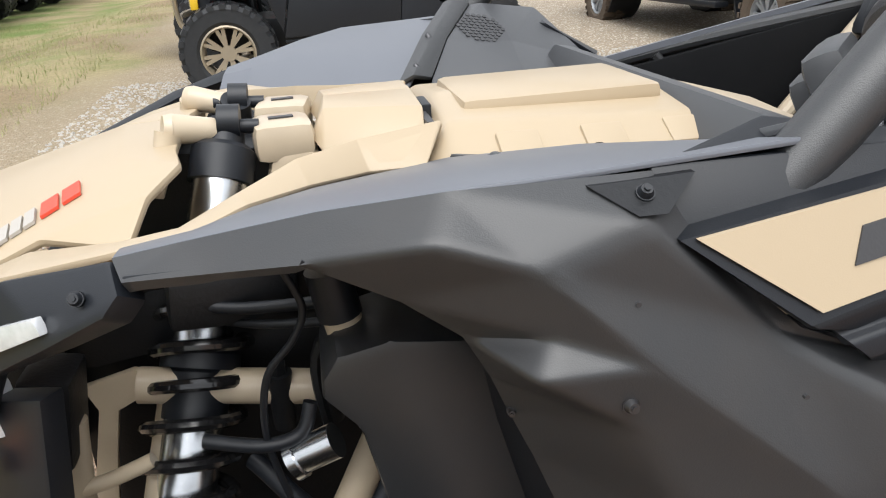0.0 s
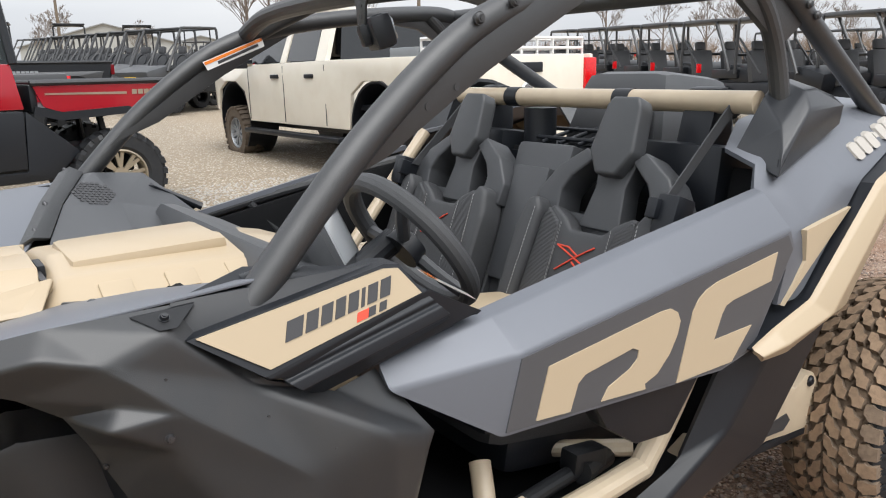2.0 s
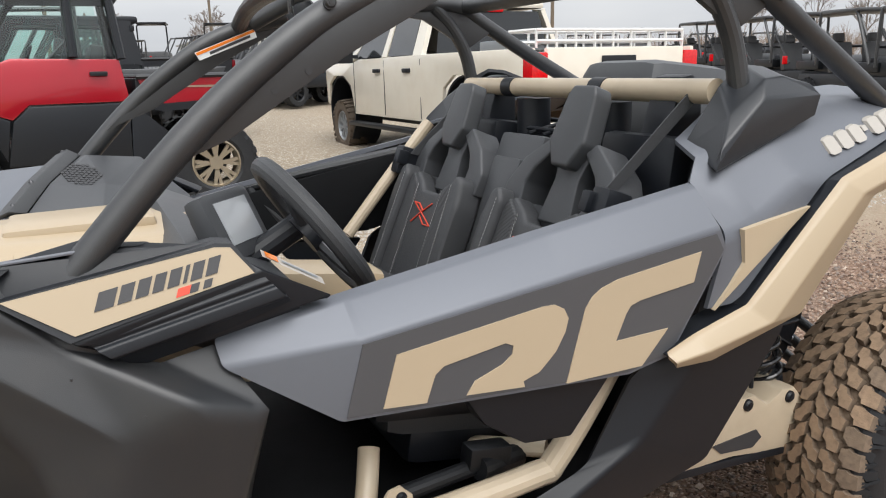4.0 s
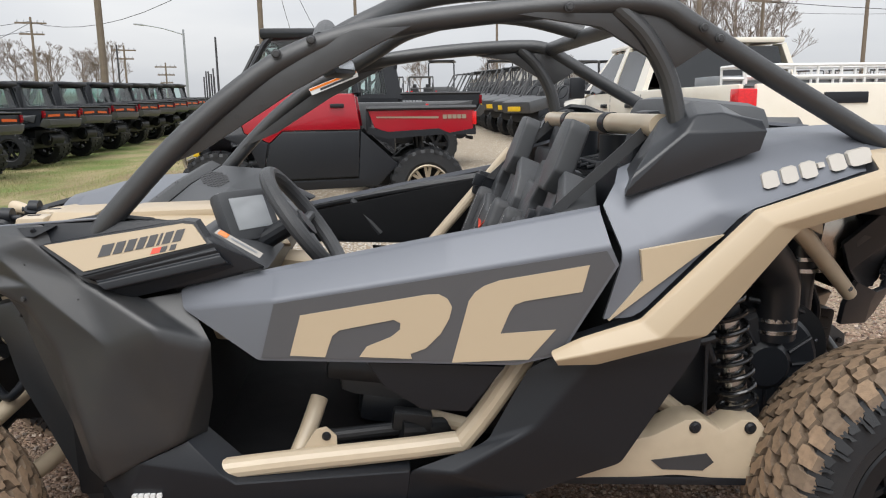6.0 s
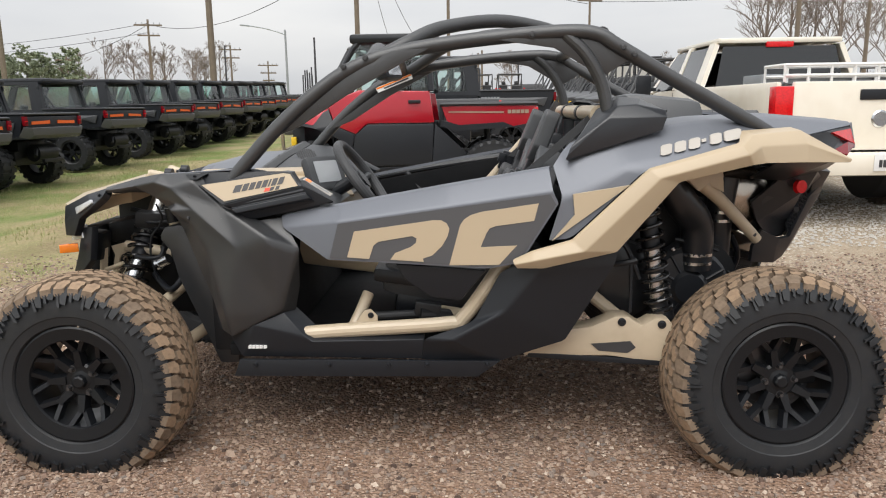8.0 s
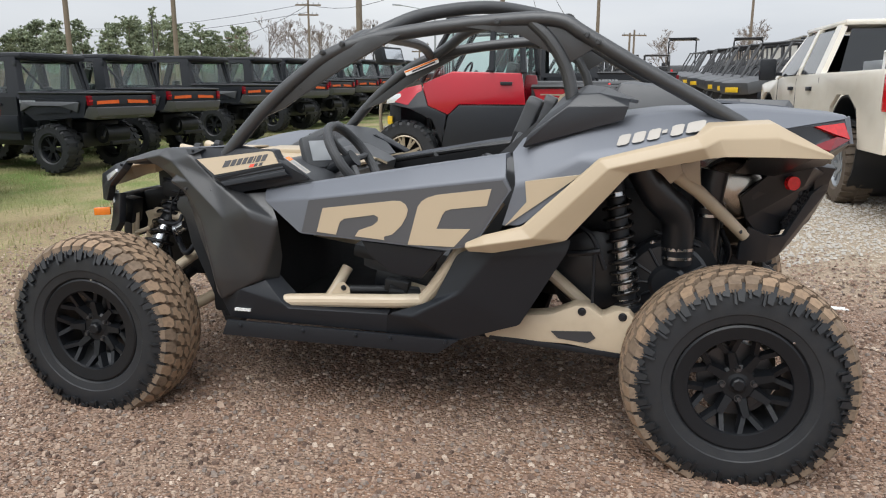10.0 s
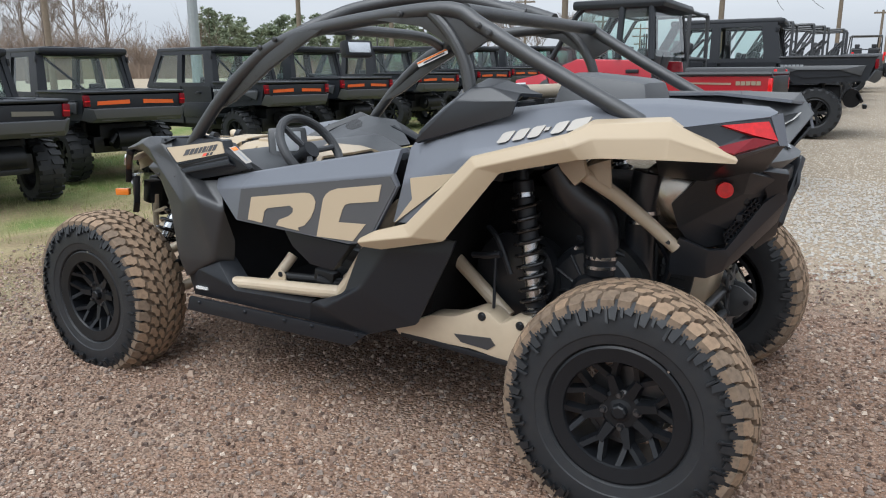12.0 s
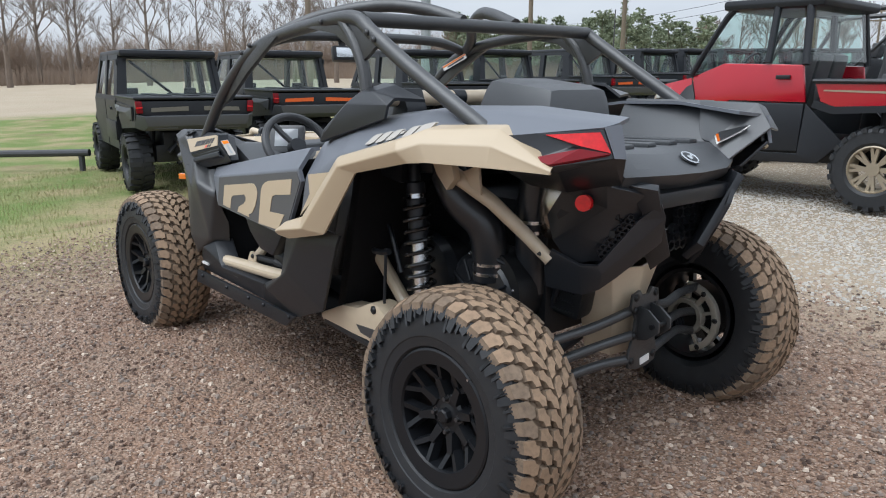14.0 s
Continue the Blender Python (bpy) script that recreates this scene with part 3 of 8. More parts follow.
dr_v = [(.775, -.692, 1.010), (1.755, -.745, 1.182), (.782, -.712, .968), (1.765, -.812, 1.105), (.957, -.779, .858), (1.55, -.803, .828), (1.655, -.807, .85), (1.785, -.812, 1.06),
        (1.765, -.715, 1.185), (.79, -.67, 1.014), (1.0, -.781, .998), (1.0, -.706, 1.049), (1.40, -.726, 1.120), (1.40, -.797, 1.053), (1.0, -.675, 1.053), (1.40, -.695, 1.124)]
both("door_skin", dr_v, [(0, 11, 10, 2), (11, 12, 13, 10), (12, 1, 3, 13), (2, 10, 4), (10, 13, 5, 4), (13, 3, 7, 6, 5), (0, 9, 14, 11), (11, 14, 15, 12), (12, 15, 8, 1)], SLATE, "slate satin door skin", thick=.016, bevel=.003, soft=.008)
low = [(1.0, .990), (1.755, 1.094), (1.776, 1.058), (1.650, .856), (1.546, .834), (.965, .864)]
# thin darker sheet that paints the shade on the tilted lower face
part("door_decal", decal(low, flank_y, .0025, .002), SLATE_SHADED, car, "lower door face with its shade as a darker slate")
R_OUT = [(1.030, .868), (1.058, .962), (1.345, 1.003), (1.372, 1.003), (1.392, .992), (1.402, .972), (1.395, .945), (1.375, .910), (1.340, .876), (1.305, .864), (1.308, .852), (1.188, .860), (1.205, .884), (1.262, .906), (1.282, .922), (1.284, .938), (1.268, .946), (1.145, .925), (1.128, .912), (1.110, .862)]
C_OUT = [(1.400, .840), (1.440, .985), (1.455, 1.006), (1.476, 1.020), (1.512, 1.032), (1.716, 1.062), (1.700, 1.000), (1.568, .982), (1.545, .974), (1.534, .958), (1.512, .906), (1.640, .912), (1.578, .842)]
for o in (R_OUT, C_OUT):
    part("flank_letter", decal(o, flank_y, .0045, .001), TANVINYL, car, "large desert tan flank letter")

# rear body side, slate
rf_v = [(1.775, -.71, 1.185), (1.83, -.70, 1.235), (2.0, -.66, 1.295), (2.30, -.62, 1.335), (2.60, -.55, 1.345), (2.935, -.445, 1.320),
        (1.80, -.80, 1.08), (1.88, -.80, 1.10), (2.02, -.79, 1.185), (2.36, -.74, 1.262), (2.62, -.68, 1.27), (2.916, -.487, 1.309),
        (1.755, -.80, .93), (1.83, -.81, .935), (2.08, -.80, 1.17),
        (1.85, -.58, 1.26), (2.02, -.50, 1.315), (2.30, -.46, 1.350), (2.60, -.40, 1.358), (2.89, -.33, 1.332)]
rf_f = [(0, 1, 7, 6), (1, 2, 8, 7), (2, 3, 9, 8), (3, 4, 10, 9), (4, 5, 11, 10), (6, 7, 13, 12), (7, 8, 14, 13), (8, 9, 14), (1, 15, 16, 2), (2, 16, 17, 3), (3, 17, 18, 4), (4, 18, 19, 5)]
both("rear_fender", rf_v, rf_f, SLATE, "slate satin rear fender", thick=.012, bevel=.012, inward=(2.3, 0, .8), soft=.02)
part("fender_decal", decal([(1.835, 1.092), (2.03, 1.122), (1.765, .928), (1.842, 1.02)], lambda x, z: -.802, .010, .004), TANVINYL, car, "desert tan flank decal")

FMARK = (.040, .040, .040, .016, .040, .060)
for i, w in enumerate(FMARK):
    x0 = 2.140 + sum(FMARK[:i]) + i * .010
    z0 = 1.218 + (x0 - 2.135) * .20
    h = .010 if i == 3 else .034
    z1 = z0 + (.014 if i == 3 else 0)
    c1, c2 = .008, .004
    q = [(0, c2), (c1, 0), (w - c1, 0), (w, c2), (w, h - c2), (w - c1, h), (c1, h), (0, h - c2)] if h > .02 else [(0, 0), (w, 0), (w, h), (0, h)]
    bm = decal([(x0 + u + v * .3, z1 + v + u * .2) for u, v in q], lambda x, z: -.789 + (x - 2.02) * .147 + (z - 1.185 - (x - 2.02) * .226) * 1.25, .009, .004)
    part("fender_mark", bm, DECALGREY, car, "pale fender mark")

# rear arch flare, tan
fl_t = [(1.625, -.83, .862), (1.69, -.84, .893), (1.83, -.845, .932), (2.09, -.85, 1.176), (2.40, -.835, 1.255), (2.455, -.765, 1.290), (2.665, -.65, 1.298), (2.855, -.635, 1.196)]
fl_m = [(1.63, -.852, .852), (1.70, -.868, .868), (1.87, -.872, .90), (2.12, -.872, 1.150), (2.42, -.852, 1.225), (2.475, -.80, 1.25), (2.67, -.70, 1.252), (2.86, -.645, 1.190)]
fl_b = [(1.64, -.84, .836), (1.73, -.845, .836), (1.985, -.845, .893), (2.19, -.845, 1.135), (2.44, -.825, 1.188), (2.50, -.795, 1.193), (2.67, -.715, 1.188), (2.855, -.64, 1.180)]
fl_i = [(1.630, -.822, .866), (1.693, -.830, .897), (1.831, -.834, .937), (2.087, -.836, 1.182), (2.395, -.805, 1.263), (2.44, -.69, 1.300), (2.65, -.60, 1.308), (2.84, -.60, 1.205)]
n8 = len(fl_t)
both("arch_flare", fl_t + fl_m + fl_b + fl_i, [(a + i, a + i + 1, b + i + 1, b + i) for a, b in ((0, n8), (n8, 2 * n8), (3 * n8, 0)) for i in range(n8 - 1)], TAN, "desert tan rear arch flare", thick=.012, bevel=.006, inward=(2.3, 0, .7), soft=.007)

# black strip closes the gap and draws its shade along the flare
fb_v = [(x, y - .004, z - .006) for x, y, z in fl_i[:6]] + [(x + .01, y + .075, z - .012) for x, y, z in fl_i[:6]]
both("flare_backing", fb_v, [(i, i + 1, i + 7, i + 6) for i in range(5)], BLACK, "black strip for the shaded gap behind the arch flare", thick=.004, bevel=0, inward=(2.3, 0, .7))

# lower pod ahead of the rear wheel and the sill
pod_v = [(1.30, -.74, .545), (1.485, -.755, .615), (1.585, -.775, .81), (1.79, -.80, .905), (2.0, -.79, .885), (1.99, -.80, .845), (1.82, -.76, .545), (1.735, -.75, .515), (1.575, -.735, .455), (1.29, -.735, .465), (1.40, -.785, .55), (1.60, -.80, .67), (1.72, -.81, .82)]
both("side_pod", pod_v, [(0, 1, 11, 10), (1, 2, 12, 11), (2, 3, 12), (3, 4, 5, 12), (5, 6, 11, 12), (6, 7, 8, 10, 11), (8, 9, 0, 10)], BLACK, "black moulded side pod", soft=.012)
sill_v = [(.545, -.70, .56), (.60, -.72, .47), (1.29, -.735, .465), (1.30, -.74, .545), (.88, -.745, .54), (.845, -.74, .562), (.77, -.725, .645), (.66, -.74, .60), (.90, -.66, .555), (1.30, -.66, .56), (.79, -.64, .655)]
both("sill_panel", sill_v, [(0, 1, 7), (1, 2, 3, 4, 5, 7), (7, 5, 6), (4, 3, 9, 8), (5, 4, 8), (6, 5, 8, 10)], BLACK, "black moulded sill panel")
for s in (1, -1):
    guard = part("rock_guard", slab([(.60, .468), (.575, .402), (1.50, .400), (1.585, .462)], "y", -.752, .016, .003, s), BLACK, car, "black bolted rock guard")
for x in (.66, .94, 1.165, 1.31, 1.535):
    bolt((x, -.753, .449), (0, -1, 0), .009)
for i, w in enumerate((.018, .018, .018, .016, .018)):
    part("printed_mark", decal([(.632 + i * .0145, .507), (.632 + i * .0145 + w * .66, .508), (.632 + i * .0145 + w * .66, .519), (.632 + i * .0145, .518)], lambda x, z: -.728, .012, .004), WHITE, car, "small white printed mark")

# step tube and seat frame
bm = bmesh.new()
tube(bm, [(.845, -.70, .555), (1.0, -.70, .567), (1.38, -.70, .592), (1.45, -.70, .62), (1.60, -.70, .83), (1.72, -.66, 1.0)], .028, 14)
part("nerf_tube", bm, TANMETAL, car, "desert tan powder-coated side tube")
bm = bmesh.new()
tube(bm, [(1.02, -.66, .565), (1.045, -.625, .615), (1.072, -.575, .680)], .023, 18)
part("seat_frame_tube", bm, TANMETAL, car, "desert tan frame tube")
bm = bmesh.new()
tube(bm, [(1.45, -.66, .62), (1.30, -.5, .60)], .02, 12)
part("seat_frame_tube", bm, TANMETAL, car, "desert tan frame tube")
part("frame_bracket", slab([(1.02, .57), (1.12, .575), (1.12, .62), (1.095, .645), (1.07, .64)], "y", -.685, .008, .002), TANMETAL, car, "desert tan bracket plate")
bolt((1.095, -.686, .622), (0, -1, 0), .01)
bm = bmesh.new()
cyl(bm, (1.10, -.66, .61), (1.30, -.64, .615), .018, seg=14)
cyl(bm, (1.28, -.66, .62), (1.40, -.62, .60), .026, seg=14)
box(bm, (1.31, -.64, .635), (.10, .05, .05), (0, 8, 0), .008)
part("seat_slider", bm, IRON, car, "dark steel seat slider")

# cockpit tub
for nm, cc, sz, ro in (("cockpit_floor", (1.20, 0, .47), (1.35, 1.28, .05), 0), ("firewall", (.66, 0, .78), (.05, 1.24, .60), -14), ("cockpit_rear_wall", (1.86, 0, .85), (.05, 1.30, .72), 14)):
    bm = bmesh.new()
    box(bm, cc, sz, (0, ro, 0), .01)
    part(nm, bm, SHADED_TUB, car, "black moulded cockpit panel")
for s in (1, -1):
    part("door_liner", slab([(.86, .985), (1.74, 1.14), (1.74, 1.04), (1.64, .87), (1.54, .85), (1.0, .88)], "y", -.690, .02, .003, s), SHADED_TUB, car, "black door liner")
    part("door_skirt", slab([(1.20, .838), (1.534, .812), (1.44, .70), (1.33, .712), (1.24, .775)], "y", -.765, .05, .008, s), BLACK, car, "black skirt under the door")
bm = bmesh.new()
tube(bm, [(.84, .69, 1.0), (1.2, .70, 1.065), (1.74, .69, 1.14)], .019, 10)
tube(bm, [(1.12, .69, 1.045), (1.24, .68, .90)], .016, 10)
part("door_frame_tube", bm, CAGE, car, "black tubular door frame")


bm = bmesh.new()
box(bm, (1.40, -.15, .775), (.34, .16, .17), (0, 8, 0), .03)
console = part("centre_console", bm, TAN, car, "desert tan centre console")
bm = bmesh.new()
lathe(bm, [(.030, -.01), (.042, -.008), (.042, .004), (.034, .006)], (1.34, -.15, .868), "Z", 24, closed=True)
part("cup_ring", bm, BLACK, console, "black cup holder ring")
bm = bmesh.new()
box(bm, (1.27, -.19, .885), (.03, .02, .02), (0, 8, 0), .005)
part("latch_button", bm, REDMARK, console, "red latch button")

# ---- seats ----
def seat(yc):
    grp = new("bucket_seat")
    grp.parent = car
    tagged(grp, "black vinyl bucket seat with red embroidered mark")
    grp.matrix_basis = pose(0, yc, 0)
    bm = bmesh.new()  # cushion
    box(bm, (1.37, 0, .70), (.50, .46, .15), (0, 10, 0), .05)
    part("seat_cushion", bm, SEAT, grp)
    bm = bmesh.new()
    box(bm, (1.40, 0, .60), (.46, .44, .10), (0, 10, 0), .03)
    part("seat_base", bm, BLACK, grp)
    bm = bmesh.new()
    box(bm, (1.27, 0, .728), (.36, .50, .06), (0, 8, 0), .022)
    part("seat_pan", bm, BLACK, grp, "black moulded seat pan")
    a = radians(22)
    base = Vector((1.56, 0, .72))
    up, out = Vector((math.sin(a), 0, math.cos(a))), Vector((-math.cos(a), 0, math.sin(a)))

    def at(u, v, h):
        return base + up * v + out * h + Vector((0, u, 0))

    def pad(pts, h0, h1, name, mat, label="", bev=.012):
        bm = bmesh.new()
        lo, hi = [bm.verts.new(at(u, v, h0)) for u, v in pts], [bm.verts.new(at(u, v, h1)) for u, v in pts]
        n = len(pts)
        bm.faces.new(lo)
        bm.faces.new(hi[::-1])
        for i in range(n):
            bm.faces.new((lo[i], hi[i], hi[(i + 1) % n], lo[(i + 1) % n]))
        bmesh.ops.recalc_face_normals(bm, faces=bm.faces)
        if bev:
            bmesh.ops.bevel(bm, geom=bm.edges[:], offset=bev, segments=3, profile=.6, affect="EDGES", clamp_overlap=True)
        return part(name, bm, mat, grp, label, 35)
    # shell with two openings beside a middle web
    pad([(-.24, -.05), (.24, -.05), (.25, .30), (.24, .38), (-.24, .38), (-.25, .30)], -.09, -.02, "seat_shell", SEATPL)
    for s in (1, -1):
        pad([(s * .24, .35), (s * .245, .42), (s * .19, .50), (s * .10, .56), (s * .065, .53), (s * .13, .475), (s * .155, .43), (s * .145, .36)], -.08, .018, "shell_arm", SEATPL, "", .009)
        pad([(s * .245, -.02), (s * .185, .0), (s * .165, .36), (s * .19, .40), (s * .225, .385), (s * .245, .30)], -.02, .070, "side_bolster", SEAT, "padded side bolster with white stitching", .022)
        pad([(s * .182, .0), (s * .095, .0), (s * .085, .12), (s * .098, .335), (s * .150, .375), (s * .165, .34)], -.01, .050, "ribbed_panel", SEATRIB, "ribbed vinyl panel", .008)
    pad([(-.07, .34), (.07, .34), (.05, .46), (.07, .54), (-.07, .54), (-.05, .46)], -.07, .0, "shell_web", SEATPL, "", .008)
    pad([(-.185, -.02), (.185, -.02), (.172, .35), (.14, .385), (.085, .355), (.055, .325), (-.055, .325), (-.085, .355), (-.14, .385), (-.172, .35)], -.02, .042, "back_cushion", SEAT, "", .014)
    pad([(-.034, .485), (.034, .485), (.074, .548), (.058, .675), (.044, .700), (-.044, .700), (-.058, .675), (-.074, .548)], -.02, .04, "headrest", SEATPL, "angular black headrest", .010)
    # the red embroidered cross: an outline of four slim arms
    for (u0, v0), (u1, v1) in (((-.055, .225), (.0, .262)), ((.0, .262), (.06, .30)), ((-.035, .315), (.005, .272)), ((.005, .272), (.05, .215)), ((-.055, .225), (-.02, .222)), ((-.02, .222), (.012, .252)), ((.06, .30), (.03, .30)), ((.03, .30), (.0, .275))):
        bm = bmesh.new()
        cyl(bm, at(u0 * 1.35, .245 + (v0 - .262) * .8, .0445), at(u1 * 1.35, .245 + (v1 - .262) * .8, .0445), .0026, seg=6)
        part("embroidery", bm, REDMARK, grp, "red embroidered line")
    for s in (1, -1):
        bm = bmesh.new()
        for k in range(34):
            v = .01 + k * .0105
            cyl(bm, at(s * (.198 - .0005 * k), v, .071), at(s * (.198 - .0005 * k), v + .0065, .0705), .0010, seg=5)
        part("stitching", bm, THREAD, grp, "pale stitching")
        bm = bmesh.new()
        for k in range(34):
            v = .01 + k * .0105
            cyl(bm, at(s * .088, v * .93, .047), at(s * .088, v * .93 + .0065, .0505), .0010, seg=5)
        part("stitching", bm, THREAD, grp, "pale stitching")
    return grp


seat(-.32)
seat(.32)

# centre console and cargo shelf behind the seats
bm = bmesh.new()
box(bm, (1.76, 0, .98), (.10, .24, .52), (0, 20, 0), .02)
part("centre_panel", bm, CHAR, car, "charcoal panel between the seats")
bm = bmesh.new()
box(bm, (1.70, 0, 1.0), (.03, .15, .36), (0, 20, 0), .01)
part("panel_boss", bm, CHAR, car)
bm = bmesh.new()
box(bm, (1.50, 0, .66), (.60, .14, .22), bev=.03)
part("centre_console", bm, CHAR, car, "charcoal plastic centre console")
bm = bmesh.new()
box(bm, (2.06, 0, 1.15), (.30, 1.06, .10), (0, -3, 0), .02)
part("storage_shelf", bm, BLACK, car, "black storage shelf behind the seats")
for p, q in [((1.90, y, 1.225), (2.10, y, 1.265)) for y in (-.12, -.04, .04, .12)] + [((x, -.20, 1.232 + (x - 1.9) * .2), (x, .20, 1.232 + (x - 1.9) * .2)) for x in (1.93, 2.03)]:
    bm = bmesh.new()
    tube(bm, [p, q], .007, 10)
    part("rack_bar", bm, BLACK, car, "black tubular rack bar")
for s in (1, -1):
    part("belt_tower", slab([(1.86, 1.08), (2.02, 1.08), (2.02, 1.33), (1.99, 1.405), (1.95, 1.40), (1.92, 1.30)], "y", -.49, .10, .012, s), BLACK, car, "black belt tower")
    bm = bmesh.new()
    box(bm, (1.97, -.42 * s, 1.16), (.22, .28, .18), (0, 8, 0), .025)
    part("belt_box", bm, BLACK, car, "black moulded storage box")
    bm = bmesh.new()
    cyl(bm, (1.97, -.20 * s, 1.20), (1.97, -.20 * s, 1.33), .055, seg=20)
    part("filter_cap", bm, BLACK, car, "black round filter housing")
    if s < 0:
        bm = bmesh.new()
        tube(bm, [(1.44, .60, .86), (1.62, .61, 1.06), (1.78, .61, 1.24)], .022, 12)
        part("seat_bar", bm, TANMETAL, car, "desert tan side bar")
    bm = bmesh.new()
    box(bm, (1.665, -.575 * s, 1.11), (.07, .06, .10), (0, 20, 0), .008)
    box(bm, (1.64, -.545 * s, 1.13), (.04, .03, .05), (0, 20, 0), .006)
    part("belt_guide", bm, BLACK, car, "black seat-belt guide")
    part("belt_webbing", slab([(1.67, 1.14), (1.70, 1.13), (1.97, 1.36), (1.95, 1.385)], "y", -.54, .004, 0, s), SEAT, car, "black seat-belt webbing")
bm = bmesh.new()
box(bm, (1.0, 0, .80), (.62, .18, .30), (0, 8, 0), .04)
part("console_trim", bm, TAN, car, "desert tan console trim")
bm = bmesh.new()
box(bm, (1.41, -.12, .83), (.045, .03, .03), (0, 20, 0), .006)
part("belt_buckle", bm, REDMARK, car, "red seat-belt buckle")

# ---- dash, wheel and display ----
bm = bmesh.new()
box(bm, (.84, -.05, 1.01), (.22, 1.10, .16), (0, 25, 0), .04)
part("dashboard", bm, CHAR, car, "charcoal moulded dashboard")
bm = bmesh.new()
box(bm, (0, 0, 0), (.05, .175, .150), bev=.018)
box(bm, (-.03, 0, .005), (.04, .11, .09), bev=.015)
disp = part("instrument_display", bm, CHAR, car, "angular instrument display housing")
disp.matrix_basis = pose(.875, -.355, 1.130, 0, -25, -42)
bm = bmesh.new()
box(bm, (.0255, 0, .004), (.004, .115, .092), bev=.0015)
part("display_glass", bm, SCREEN, disp, "grey glossy screen")
sw = new("steering_wheel")
sw.parent = car
tagged(sw, "black leather steering wheel with three spokes")
sw.matrix_basis = pose(1.04, -.39, 1.115, 0, 55, 0)
bm = bmesh.new()
lathe(bm, [(.165 + .019 * math.cos(t), .021 * math.sin(t)) for t in [2 * math.pi * i / 12 for i in range(12)]], axis="Z", seg=40, closed=True)
part("rim", bm, SEAT, sw)
bm = bmesh.new()
cyl(bm, (0, 0, -.03), (0, 0, .006), .045, .04, seg=20)
part("hub", bm, BLACK, sw)
for a in (90, 215, 325):
    bm = bmesh.new()
    d = Vector((math.cos(radians(a)), math.sin(radians(a)), 0))
    tube(bm, [d * .03 + Vector((0, 0, -.012)), d * .10 + Vector((0, 0, -.008)), d * .155], .014, 8, 3)
    part("spoke", bm, CHAR, sw)
bm = bmesh.new()
cyl(bm, (1.02, -.36, 1.12), (.72, -.36, .95), .028, seg=14)
part("steering_column", bm, BLACK, car)

# ---- hood ----
def mirrored(verts, faces, thick, bevel, inward, soft=0.0):
    return merge(shell(verts, faces, thick, bevel, 1, inward=inward, soft=soft), shell(verts, faces, thick, bevel, -1, inward=inward, soft=soft))


hd_v = [(-.34, 0, 1.025), (-.30, -.24, 1.003), (-.20, -.35, 1.003), (-.04, 0, 1.108), (-.03, -.14, 1.094), (-.08, -.33, 1.052), (.045, 0, 1.112), (.05, -.16, 1.100), (.065, -.235, 1.10), (.035, -.305, 1.082), (.02, -.37, 1.045)]
hood = part("hood_nose", mirrored(hd_v, [(0, 1, 4, 3), (1, 2, 5, 4), (3, 4, 7, 6), (4, 8, 7), (4, 9, 8), (4, 5, 9), (5, 10, 9)], .012, .008, (.3, 0, .5)), TAN, car, "desert tan hood nose")
A, B, C = Vector((-.30, -.24, 1.003)), Vector((-.08, -.33, 1.052)), Vector((-.03, -.14, 1.094))
hn = (B - A).cross(C - A).normalized()
hn = hn if hn.z > 0 else -hn
for i, (u0, u1) in enumerate(((.02, .13), (.16, .28), (.31, .43), (.50, .70), (.75, .96))):
    bm = bmesh.new()
    ps = []
    for u, v in ((u0, 0), (u1, 0), (u1 + .06, 1), (u0 + .06, 1)):
        x, y = -.133 + .084 * u - .016 * v, -.312 + .072 * u + .040 * v
        ps.append(Vector((x, y, A.z - (hn.x * (x - A.x) + hn.y * (y - A.y)) / hn.z)) + hn * .005)
    lo = [bm.verts.new(p - hn * .004) for p in ps]
    hi = [bm.verts.new(p) for p in ps]
    bm.faces.new(hi)
    for k in range(4):
        bm.faces.new((lo[k], lo[(k + 1) % 4], hi[(k + 1) % 4], hi[k]))
    bmesh.ops.recalc_face_normals(bm, faces=bm.faces)
    part("printed_mark", bm, REDMARK if i > 2 else DECALGREY, hood, "slanted printed mark")
# tan wing between the slate fender top and the shock well
wg_o = [(-.20, -.40, 1.012), (-.086, -.43, 1.050), (.022, -.462, 1.074), (.103, -.455, 1.084), (.152, -.385, 1.085), (.218, -.31, 1.077), (.293, -.245, 1.068), (.366, -.256, 1.072)]
wg_i = [(-.20, -.34, 1.004), (-.085, -.35, 1.046), (.02, -.40, 1.064), (.085, -.42, 1.079), (.135, -.355, 1.088), (.205, -.275, 1.102), (.281, -.22, 1.106), (.40, -.176, 1.112)]
wg_l = [(-.20, -.33, .95), (-.07, -.34, .99), (.03, -.39, 1.02), (.085, -.41, 1.03), (.13, -.35, 1.05), (.20, -.265, 1.05), (.275, -.21, 1.05), (.385, -.17, 1.05)]
both("hood_wing", wg_o + wg_i + wg_l, [(a + i, a + i + 1, a + i + 9, a + i + 8) for a in (0, 8) for i in range(7)], TAN, "desert tan hood wing", thick=.008, bevel=.004, inward=(.25, -.35, .6))
bolt((.43, -.36, 1.100), (0, -.3, 1), .010, CHAR)
